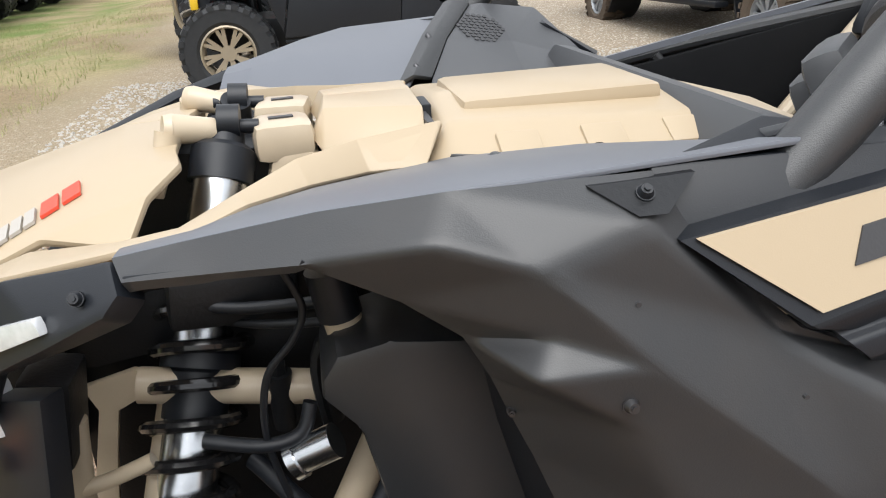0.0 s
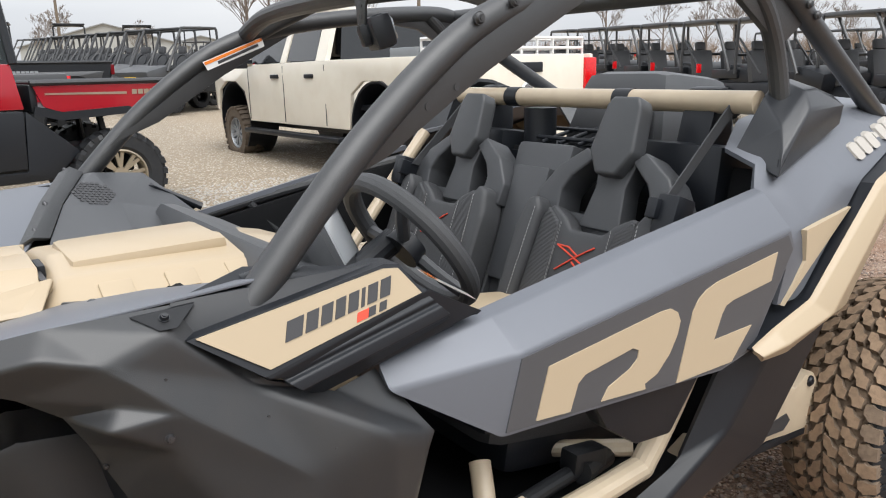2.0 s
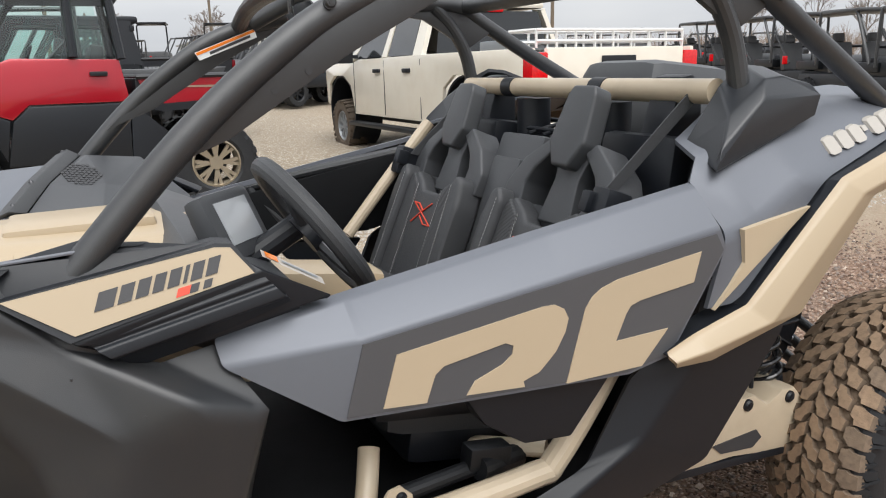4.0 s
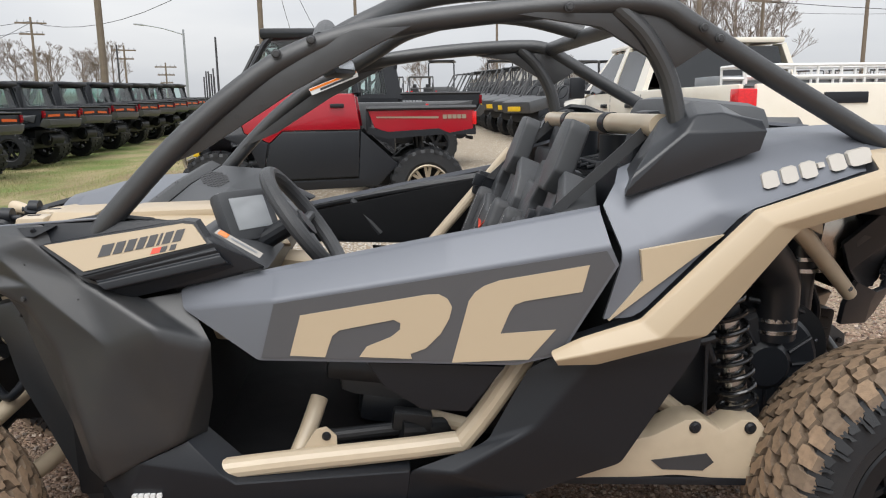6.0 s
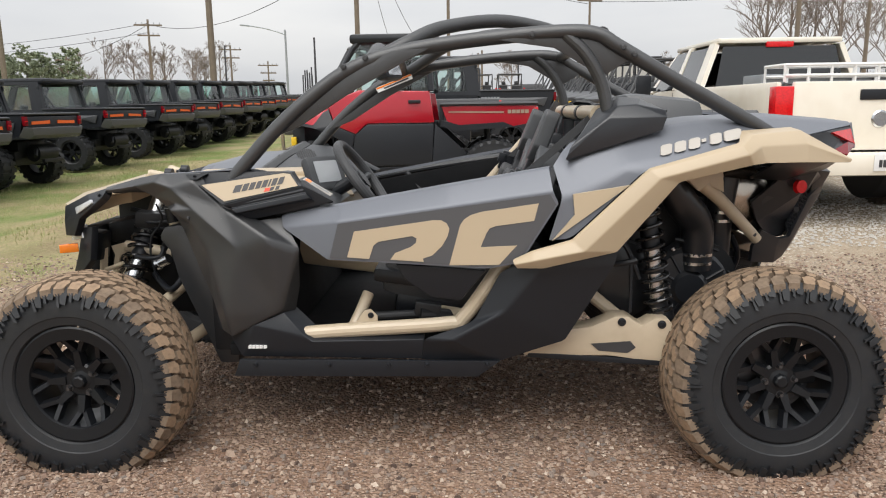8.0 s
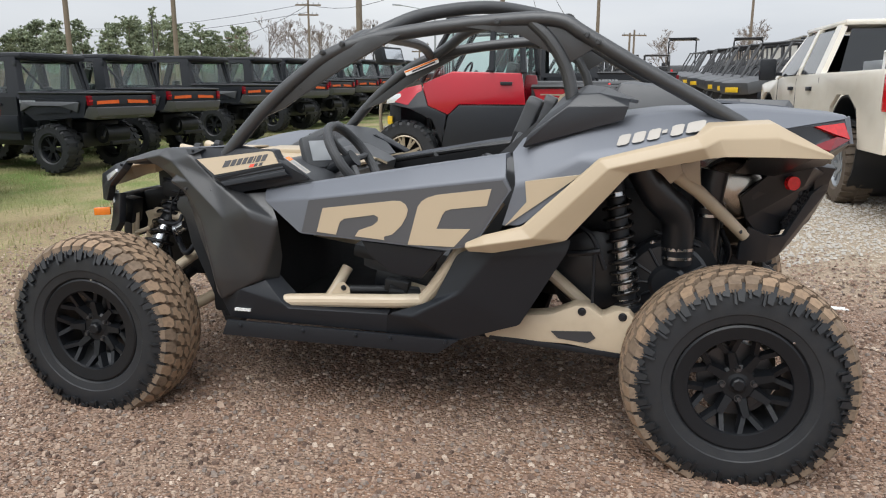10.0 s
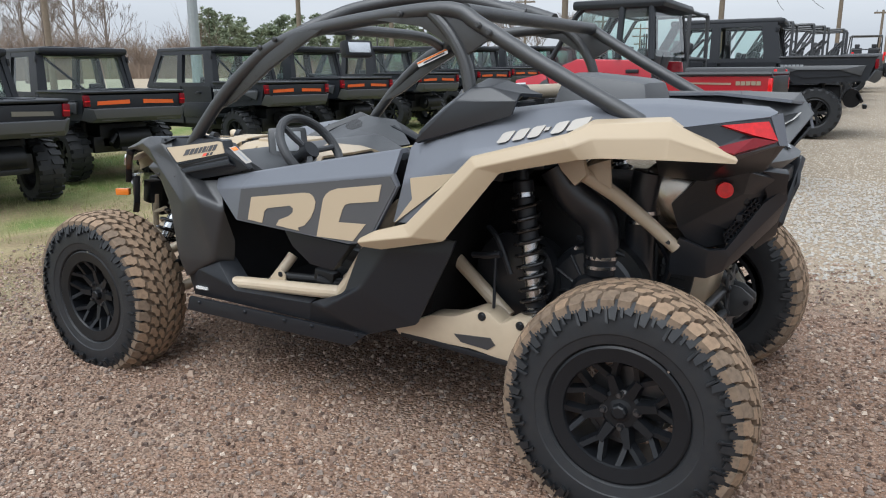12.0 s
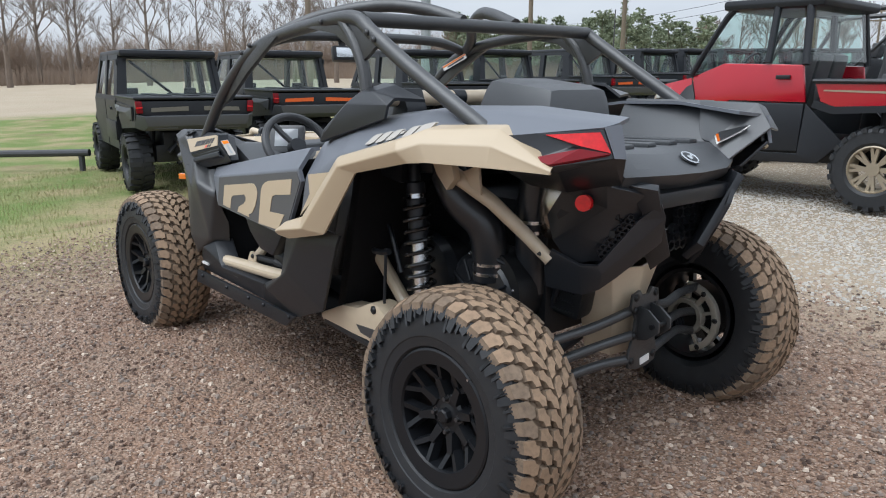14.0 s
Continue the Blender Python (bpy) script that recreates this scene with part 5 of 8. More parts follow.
# ---- rear drive bay ----
bm = bmesh.new()
box(bm, (2.20, 0, .78), (.75, .62, .50), bev=.06)
cyl(bm, (2.08, -.44, .66), (2.08, -.30, .66), .17, seg=30)
cyl(bm, (2.40, -.42, .70), (2.40, -.30, .70), .15, seg=30)
part("engine_block", bm, IRON, car, "dark engine and clutch housing")
bm = bmesh.new()
tube(bm, [(2.24, -.48, 1.12), (2.30, -.47, 1.02), (2.38, -.42, .92), (2.39, -.40, .74)], .065, 18)
part("intake_duct", bm, SATINBLK, car, "black corrugated intake duct")
bm = bmesh.new()
tube(bm, [(2.52, -.32, 1.10), (2.50, -.32, .95), (2.50, -.30, .70)], .055, 16)
part("intake_duct", bm, SATINBLK, car, "black corrugated intake duct")
bm = bmesh.new()
for z in (.80, .765):
    lathe(bm, [(.067, -.006), (.070, -.006), (.070, .006), (.067, .006)], (2.39, -.40, z), "Z", 24, closed=True)
part("hose_clamp", bm, STEEL, car, "bright steel hose clamp")


for z in (1.02, .985):
    bm = bmesh.new()
    lathe(bm, [(.058, -.006), (.061, -.006), (.061, .006), (.058, .006)], (2.51, -.32, z - .06), "Z", 22, closed=True)
    part("hose_clamp", bm, STEEL, car, "bright steel hose clamp")
bm = bmesh.new()
lathe(bm, [(.0, -.05), (.06, -.048), (.075, -.035), (.15, -.030), (.175, -.01), (.18, .03), (.0, .03)], (2.36, -.40, .66), "Y", 30)
part("clutch_cover", bm, SATINBLK, car, "black ribbed clutch cover")
for k in range(12):
    t = 2 * math.pi * k / 12
    bm = bmesh.new()
    cyl(bm, (2.36 + .075 * math.cos(t), -.438, .66 + .075 * math.sin(t)), (2.36 + .155 * math.cos(t), -.432, .66 + .155 * math.sin(t)), .006, seg=6)
    part("cover_rib", bm, BLACK, car)
for k in range(8):
    t = 2 * math.pi * (k + .5) / 8
    bolt((2.36 + .17 * math.cos(t), -.415, .66 + .17 * math.sin(t)), (0, -1, 0), .007, STEEL)
bm = bmesh.new()
lathe(bm, [(.0, -.02), (.10, -.018), (.16, .0), (.165, .05), (.0, .05)], (2.07, -.46, .70), "Y", 28)
part("belt_cover", bm, SATINBLK, car, "black round belt cover")
for pts, r in (([(2.02, -.58, .90), (2.07, -.60, .86), (2.12, -.60, .74)], .010), ([(2.22, -.50, 1.05), (2.34, -.44, .98), (2.44, -.40, .86), (2.46, -.38, .70)], .008), ([(2.30, -.42, .86), (2.40, -.44, .84), (2.50, -.40, .80)], .009), ([(2.56, -.30, .86), (2.60, -.28, .76), (2.56, -.26, .64)], .012)):
    bm = bmesh.new()
    tube(bm, pts, r, 8)
    part("hose", bm, BLACK, car, "black rubber hose")
bm = bmesh.new()
tube(bm, [(1.98, -.62, .80), (2.05, -.64, .81), (2.10, -.64, .82)], .012, 8)
cyl(bm, (2.08, -.64, .83), (2.08, -.65, .62), .006, seg=8)
part("sway_bar_link", bm, BLACK, car, "black sway bar with thin link")
bm = bmesh.new()
box(bm, (2.60, -.20, .70), (.14, .12, .16), (0, 10, 12), .02)
part("gearcase", bm, IRON, car, "dark cast rear gearcase")
for k in range(4):
    bm = bmesh.new()
    box(bm, (2.60, -.265, .645 + .035 * k), (.11, .012, .008), (0, 10, 12))
    part("case_rib", bm, IRON, car)


def coil(a, b, r, wire, turns, bm):
    a, b = Vector(a), Vector(b)
    d, u, w = frame_axes(b - a)
    n = int(turns * 22)
    pts = [a + (b - a) * (i / n) + (u * math.cos(2 * math.pi * i / 22) + w * math.sin(2 * math.pi * i / 22)) * r for i in range(n + 1)]
    return tube(bm, pts, wire, 9, 1)


def shock(name, top, bot, s, r, coil_r, wire, turns, cap, start, bands):
    """A coil-over: mounting neck, cap, bright threaded tube with dark collars, and the spring."""
    top, bot = Vector((top[0], top[1] * s, top[2])), Vector((bot[0], bot[1] * s, bot[2]))
    d = bot - top
    grp = new(name)
    grp.parent = car
    tagged(grp, "long-travel coil-over shock absorber")
    bm = bmesh.new()
    cyl(bm, top - d * .03, top + d * cap[0], r * .62, r * .72, seg=24)
    cyl(bm, top + d * cap[0], top + d * (cap[0] + .012), r * .95, r * 1.16, seg=28)
    cyl(bm, top + d * (cap[0] + .012), top + d * cap[1], r * 1.16, seg=28)
    part("shock_cap", bm, BLACK, grp, "black shock cap")
    for k0, k1, kr in bands:
        bm = bmesh.new()
        cyl(bm, top + d * k0, top + d * (k0 + .008), r * kr * .95, r * kr, seg=26)
        cyl(bm, top + d * (k0 + .008), top + d * k1, r * kr, seg=26)
        part("shock_collar", bm, BLACK, grp)
    bm = bmesh.new()
    _, ua, wa = frame_axes(d)
    n = int((start - cap[1]) / .0055)
    prof = [(cap[1] - .02, 1.0)] + [(cap[1] + .0055 * k, 1.0 if k % 2 else 1.014) for k in range(n)] + [(start + .02, 1.0), (.97, 1.0)]
    rings = [[bm.verts.new(top + d * f + (ua * math.cos(2 * math.pi * i / 28) + wa * math.sin(2 * math.pi * i / 28)) * r * q) for i in range(28)] for f, q in prof]
    for ra, rb in zip(rings, rings[1:]):
        for i in range(28):
            bm.faces.new((ra[i], ra[(i + 1) % 28], rb[(i + 1) % 28], rb[i]))
    bmesh.ops.recalc_face_normals(bm, faces=bm.faces)
    part("shock_tube", bm, STEEL, grp, "bright threaded steel tube")
    bm = bmesh.new()
    coil(top + d * start, bot - d * .04, coil_r, wire, turns, bm)
    part("coil_spring", bm, SPRING, grp, "gloss black coil spring")
    bm = bmesh.new()
    cyl(bm, bot - d * .05, bot - d * .01, coil_r * 1.08, seg=24)
    part("spring_seat", bm, BLACK, grp)


for s in (1, -1):
    shock("front_shock", (.108, -.09, 1.10), (-.015, -.40, .56), s, .0385, .060, .0088, 8, (.03, .115), .34, ((.385, .42, 1.15), (.475, .515, 1.35), (.515, .62, 1.10)))
    shock("rear_shock", (2.13, -.545, 1.12), (2.215, -.57, .57), s, .031, .050, .0075, 10.5, (.08, .16), .18, ((.19, .48, 1.15), (.62, .66, 1.2), (.86, .90, 1.2)))

TRAIL = [(1.66, .485), (1.83, .560), (1.93, .572), (2.02, .612), (2.07, .612), (2.12, .575), (2.17, .605), (2.22, .60), (2.26, .55), (2.36, .45), (2.36, .33), (2.24, .42), (2.0, .455), (1.68, .455)]
for s in (1, -1):
    arm = part("trailing_arm", slab(TRAIL, "y", -.675, .10, .012, s), TANMETAL, car, "desert tan trailing arm")
    # the arm is solid; an ink plate draws the dark of its slot
    part("arm_window", slab([(1.93, .505), (2.08, .515), (2.10, .49), (2.07, .468), (1.96, .478)], "y", -.678, .004, 0, s), INK, arm, "dark patch in place of the shaded arm opening")
    bm = bmesh.new()
    box(bm, (2.0, -.63 * s, .44), (.62, .09, .022), (0, 4, 0), .004)
    part("skid_strip", bm, BLACK, arm)
    for p in ((2.045, .59), (2.195, .58)):
        bolt((p[0], -.676 * s, p[1]), (0, -s, 0), .014, None, arm)
    bm = bmesh.new()
    tube(bm, [(1.80, -.50 * s, .78), (2.08, -.52 * s, .55)], .026, 12)
    part("frame_tube", bm, TANMETAL, car, "desert tan frame tube")
    lift = .042 if s < 0 else 0
    for z0, z1, x0, bend in ((.635, .535, 2.755, 0), (.545, .425, 2.765, .012), (.455, .335, 2.765, .03)):
        bm = bmesh.new()
        tube(bm, [(x0, -.06 * s, z0), (2.72, -.22 * s, z0 - .035 + bend), (2.66, -.42 * s, (z0 + z1) / 2 - .02 + bend + lift * .6), (2.63, -.60 * s, z1 + lift)], .0175, 14)
        part("radius_rod", bm, CAGE, car, "black radius rod")
for s in (1, -1):
    lift = .042 if s < 0 else 0
    arc = [radians(a) for a in range(-75, 96, 15)]
    knuckle = part("knuckle", slab([(2.60 + .155 * math.cos(a), .40 + lift + .155 * math.sin(a)) for a in arc] + [(2.60 + .128 * math.cos(a), .40 + lift + .128 * math.sin(a)) for a in arc[::-1]], "y", -.60, .03, .004, s), CASTALLOY, car, "pale cast wheel knuckle")
    bm = bmesh.new()
    lathe(bm, [(.060, -.015), (.080, -.018), (.084, .015), (.060, .02)], (2.60, -.585 * s, .40 + lift), "Y", 22, closed=True)
    part("bearing_ring", bm, CASTALLOY, knuckle)
    for a in (-62, -22, 18, 52, 88):
        rod = bmesh.new()
        u, v = math.cos(radians(a)), math.sin(radians(a))
        box(rod, (2.60 + .105 * u, -.588 * s, .40 + lift + .105 * v), (.062, .018, .014 + .008 * (a % 4 == 0)), (0, -a, 0), .004)
        part("knuckle_arm", rod, CASTALLOY, knuckle)
    for a in (-60, 5, 55):
        bolt((2.60 + .141 * math.cos(radians(a)), -.572 * s, .40 + lift + .141 * math.sin(radians(a))), (0, s, 0), .011, IRON, knuckle)
    bm = bmesh.new()
    cyl(bm, (2.56, -.10 * s, .50), (2.59, -.55 * s, .41), .022, seg=12)
    for k in range(6):
        f = .70 + .045 * k
        cyl(bm, (2.56 + .03 * f, (-.10 - .45 * f) * s, .50 - .09 * f), (2.56 + .03 * f, (-.11 - .45 * f) * s, .50 - .09 * f), .048 - .002 * (k % 2), seg=16)
    part("half_shaft", bm, BLACK, car, "black half shaft with ribbed boot")
part("rear_bulkhead", shell([(2.60, -.20, .78), (2.73, -.15, .80), (2.76, 0, .79), (2.73, .15, .80), (2.60, .20, .78), (2.60, -.11, .46), (2.69, -.075, .45), (2.70, 0, .45), (2.69, .075, .45), (2.60, .11, .46), (2.60, -.15, .62), (2.70, -.09, .62), (2.70, .09, .62), (2.60, .15, .62)],
     [(0, 1, 11, 10), (1, 2, 7, 11), (2, 3, 12, 7), (3, 4, 13, 12), (10, 11, 6, 5), (11, 7, 6), (7, 12, 8), (12, 13, 9, 8)], .012, .006, 1, inward=(2.4, 0, .6)), TANMETAL, car, "desert tan rear bulkhead plate")
bracket = part("rod_bracket", slab([(-.085, .655), (-.078, .70), (-.035, .712), (-.02, .69), (.02, .69), (.035, .712), (.078, .70), (.085, .655), (.052, .605), (.060, .55), (.088, .47), (.080, .425), (.03, .412), (-.03, .412), (-.080, .425), (-.088, .47), (-.060, .55), (-.052, .605)], "x", 2.765, .012, .003), CAGE, car, "black pressed rod bracket")
for y in (-.036, .036):
    part("tow_ear", slab([(2.775, .655), (2.775, .525), (2.815, .535), (2.862, .575), (2.862, .612), (2.815, .648)], "y", y - .005, .010, .003), CAGE, bracket, "black tow ear")
bm = bmesh.new()
cyl(bm, (2.838, -.05, .592), (2.838, .05, .592), .010, seg=12)
part("tow_pin", bm, IRON, bracket)
for y in (-.060, .060):
    for z in (.452, .545, .640, .688):
        bolt((2.777, y * (1 if z > .5 else 1.12), z), (1, 0, 0), .013, IRON, bracket)
bm = bmesh.new()
box(bm, (2.779, .012, .442), (.003, .055, .026), (8, 0, 0))
part("bracket_label", bm, WHITE, bracket, "small white label")

# ---- front suspension bay ----
for s_ in (1, -1):
    for nm, pts, r in (("upper_frame_tube", [(.36, -.29, .765), (.20, -.28, .787), (-.03, -.27, .820)], .024), ("tower_frame_tube", [(.236, -.38, .945), (.245, -.38, .90), (.25, -.385, .87)], .023), ("upper_arm", [(.0, -.22, .76), (-.02, -.42, .62), (.0, -.62, .50)], .026),
                       ("upper_arm", [(.30, -.24, .72), (.15, -.45, .58), (.0, -.62, .50)], .024), ("lower_arm", [(.0, -.20, .46), (-.02, -.44, .37), (.0, -.62, .33)], .028), ("lower_arm", [(.32, -.22, .46), (.16, -.46, .37), (.0, -.62, .33)], .026), ("frame_post", [(-.092, -.34, .825), (-.10, -.34, .76), (-.115, -.34, .62)], .016), ("frame_brace", [(-.10, -.345, .727), (-.06, -.35, .74), (-.01, -.35, .758)], .010)):
        bm = bmesh.new()
        tube(bm, [(x, y * s_, z) for x, y, z in pts], r, 24)
        part(nm, bm, TANMETAL, car, "desert tan steel tube")
    for x in (.148, .212):
        bm = bmesh.new()
        cyl(bm, (x, -.29 * s_, .74), (x, -.29 * s_, .818), .015, .017, seg=20)
        cyl(bm, (x, -.29 * s_, .818), (x, -.29 * s_, .822), .018, seg=20)
        cyl(bm, (x, -.29 * s_, .822), (x, -.29 * s_, .836), .012, seg=6)
        part("frame_bolt", bm, IRON, car)
    bm = bmesh.new()
    tube(bm, [(.10, -.30 * s_, .70), (.22, -.42 * s_, .66), (.30, -.40 * s_, .76)], .013, 16, 10)
    part("brake_hose", bm, BLACK, car, "black rubber hose")
    bm = bmesh.new()
    tube(bm, [(.27, -.28 * s_, 1.04), (.26, -.33 * s_, .96), (.20, -.33 * s_, .86), (.21, -.34 * s_, .74)], .007, 6)
    part("cable", bm, IRON, car)
    bm = bmesh.new()
    cyl(bm, (.10, -.16 * s_, .52), (.05, -.60 * s_, .42), .022, seg=12)
    for k in range(6):
        cyl(bm, (.085, -.26 * s_ - .018 * k * s_, .50 - .004 * k), (.083, -.268 * s_ - .018 * k * s_, .498 - .004 * k), .045 - .002 * k, seg=14)
    part("drive_shaft", bm, IRON, car, "black drive shaft with rubber boot")
    bm = bmesh.new()
    cyl(bm, (.165, -.40 * s_, .765), (.215, -.41 * s_, .79), .022, seg=24)
    cyl(bm, (.160, -.40 * s_, .7625), (.170, -.4005 * s_, .7675), .026, seg=24)
    part("steering_motor", bm, STEEL, car, "bare aluminium housing")
bm = bmesh.new()
box(bm, (.10, 0, .70), (.50, .40, .42), bev=.05)
part("front_gearbox", bm, IRON, car, "dark front gearbox")
# added dark block that stops bright background showing through the bay
bm = bmesh.new()
box(bm, (.12, 0, .82), (.56, .10, .50), bev=.02)
part("front_keel", bm, IRON, car, "dark block added to close the view through the front bay")
bm = bmesh.new()
box(bm, (.50, -.10, .75), (.10, 1.0, .60), bev=.02)
part("front_bulkhead", bm, IRON, car, "dark front bulkhead")
bm = bmesh.new()
box(bm, (-.18, 0, .80), (.08, .56, .22), bev=.02)
part("radiator", bm, IRON, car, "dark radiator")
for s in (1, -1):
    part("nose_bracket", shell([(-.20, -.42, 1.016), (-.056, -.502, 1.074), (.054, -.560, 1.104), (.066, -.602, 1.090), (.050, -.600, 1.070), (-.012, -.560, 1.030), (-.10, -.50, .975), (-.14, -.48, .90), (-.22, -.40, .89), (-.22, -.40, .95)], [(0, 1, 5, 6, 9), (1, 2, 3, 4, 5), (6, 7, 8, 9)], .03, .006, s, inward=(.2, 0, .9)), BLACK, car, "black nose bracket")
    bolt((.026, -.572 * s, 1.078), (0, -s, .5), .006)
    part("day_lamp", shell([(-.12, -.490, 1.018), (-.018, -.556, 1.058), (-.012, -.562, 1.044), (-.11, -.50, .993)], [(0, 1, 2, 3)], .01, .002, s, inward=(.2, 0, .9)), LENS, car, "clear ribbed day lamp")
    part("headlamp", shell([(-.23, -.33, .93), (-.125, -.455, .945), (-.115, -.465, .89), (-.22, -.36, .86)], [(0, 1, 2, 3)], .03, .004, s, inward=(.2, 0, .9)), LENS, car, "clear headlamp lens")
    part("lower_bracket", shell([(-.12, -.455, .93), (-.06, -.485, .94), (-.08, -.485, .80), (-.14, -.455, .74), (-.20, -.405, .73), (-.16, -.425, .82)], [(0, 1, 2, 5), (5, 2, 3, 4)], .03, .006, s, inward=(.2, 0, .9)), BLACK, car, "black lower nose bracket")
    bm = bmesh.new()
    box(bm, (-.168, -.478 * s, .850), (.070, .03, .034), (0, 0, 28 * s), .004)
    part("side_marker", bm, ORANGE, car, "orange side marker lamp")


for s in (1, -1):
    bm = bmesh.new()
    cyl(bm, (.226, -.38 * s, 1.0), (.236, -.38 * s, .94), .026, seg=24)
    part("tube_sleeve", bm, BLACK, car, "black sleeve on the frame tube")
    part("wheel_well_liner", slab([(.206, .876), (.208, .900), (.226, .930), (.285, .940), (.37, .93), (.47, .80), (.51, .55), (.50, .35), (.42, .35), (.34, .55), (.268, .72), (.245, .83)], "y", -.46, .14, .012, s), FLANK, car, "black angular wheel well liner")
    for pts, r in (([(.0, -.22, .90), (.14, -.30, .90), (.30, -.36, .92)], .006), ([(.175, -.40, 1.02), (.195, -.40, .965), (.18, -.40, .925), (.145, -.40, .88), (.135, -.40, .80), (.15, -.39, .70)], .0045), ([(.06, -.38, .795), (.13, -.40, .79), (.175, -.40, .80), (.19, -.39, .835)], .009), ([(-.02, -.20, .97), (.08, -.22, .955), (.20, -.25, .965)], .012), ([(.05, -.28, .93), (.12, -.30, .925), (.22, -.33, .935)], .008), ([(.02, -.28, .72), (.05, -.30, .60), (.06, -.30, .45)], .011)):
        bm = bmesh.new()
        tube(bm, [(x, y * s, z) for x, y, z in pts], r, 16, 10)
        part("hose", bm, BLACK, car, "black rubber hose")
    bm = bmesh.new()
    box(bm, (.10, -.24 * s, .93), (.16, .10, .07), (0, 6, 12 * s), .012)
    part("control_box", bm, IRON, car, "black control box")
    bm = bmesh.new()
    box(bm, (-.11, -.34 * s, .84), (.06, .08, .12), (0, 10, 0), .01)
    part("wiring_box", bm, IRON, car, "black wiring connectors")
    part("tower_plate", slab([(-.108, .815), (-.039, .832), (-.010, .822), (-.022, .796), (-.069, .773), (-.085, .70), (-.11, .55), (-.15, .55), (-.128, .638), (-.094, .777)], "y", -.25, .012, .003, s), TANMETAL, car, "desert tan frame plate")


# ---- wheels ----
def tread_radius(v):
    return .398 - .030 * min(1.0, abs(v) / .135) ** 3.2


def tyre_mesh(lugs=44):
    bm = bmesh.new()
    lathe(bm, [(.215, -.100), (.222, -.112), (.229, -.122), (.233, -.128), (.262, -.134), (.266, -.137), (.30, -.138), (.345, -.130), (.366, -.117), (.380, -.08), (.384, 0), (.380, .08), (.366, .117), (.345, .130), (.30, .138), (.262, .134), (.233, .128), (.222, .112), (.215, .100)], (0, 0, 0), "Y", 76, closed=True)
    for f in bm.faces:
        p = f.calc_center_median()
        if math.hypot(p.x, p.z) > .372:
            f.material_index = 2
    rnd = random.Random(5)
    carcass, bm = bm, bmesh.new()

    def block(poly, ang, lift, base, top):
        lo, hi = [], []
        cu, cv = sum(p[0] for p in poly) / len(poly), sum(p[1] for p in poly) / len(poly)
        tilt = rnd.uniform(-.0015, .0015)
        for u, v in poly:
            u, v = u + rnd.uniform(-.0015, .0015), v + rnd.uniform(-.0015, .0015)
            r = tread_radius(v)
            for rr, store, k in ((r - base, lo, 1.0), (r + lift + tilt, hi, .90)):
                aa, vv = ang + (cu + (u - cu) * k * 1.07) / .39, cv + (v - cv) * k * 1.04
                store.append(bm.verts.new((rr * math.cos(aa), vv, rr * math.sin(aa))))
        n = len(poly)
        bm.faces.new(hi).material_index = top
        for i in range(n):
            bm.faces.new((lo[i], lo[(i + 1) % n], hi[(i + 1) % n], hi[i])).material_index = 2 if top else 0
    st = 2 * math.pi * .39 / lugs
    for k in range(lugs):
        a = 2 * math.pi * k / lugs
        for s in (1, -1):
            off = 0 if s > 0 else .5 * st
            # interlocking slanted blocks: centre, middle and shoulder
            block([(off + u, s * v) for u, v in ((-.018, .002), (.016, .002), (.026, .012), (.044, .018), (.046, .040), (.020, .043), (.012, .030), (-.008, .022))], a, .006, .014, 1)
            block([(off + u, s * v) for u, v in ((.004, .046), (.030, .044), (.040, .056), (.058, .060), (.060, .084), (.030, .088), (.024, .072), (.006, .064))], a, .005, .016, 1)
            block([(off + u, s * v) for u, v in ((-.014, .092), (.014, .090), (.022, .100), (.034, .104), (.036, .136), (-.006, .136), (-.010, .116), (-.018, .108))], a, .004, .024, 1 if rnd.random() < .6 else 2)
            # cleats down the shoulder, notched
            r0 = (.302, .322)[k % 2]
            for prof in (((-.024, .372), (.004, .372), (.002, .350), (.010, .346), (.008, r0 + .016), (-.016, r0 + .010), (-.020, .345)), ((.010, .370), (.028, .370), (.030, .352), (.022, .338), (.024, r0 + .006), (.012, r0), (.014, .344))):
                vs, vt = [], []
                for u, r in prof:
                    y = .1375 - .021 * max(0, (r - .31) / .056) ** 2
                    u = u + off
                    vs.append(bm.verts.new((r * math.cos(a + u / .39), s * (y - .012), r * math.sin(a + u / .39))))
                    vt.append(bm.verts.new((r * math.cos(a + u / .39), s * (y + .012), r * math.sin(a + u / .39))))
                bm.faces.new(vt)
                for i in range(7):
                    bm.faces.new((vs[i], vs[(i + 1) % 7], vt[(i + 1) % 7], vt[i]))
    bmesh.ops.recalc_face_normals(bm, faces=bm.faces)
    return carcass, bm


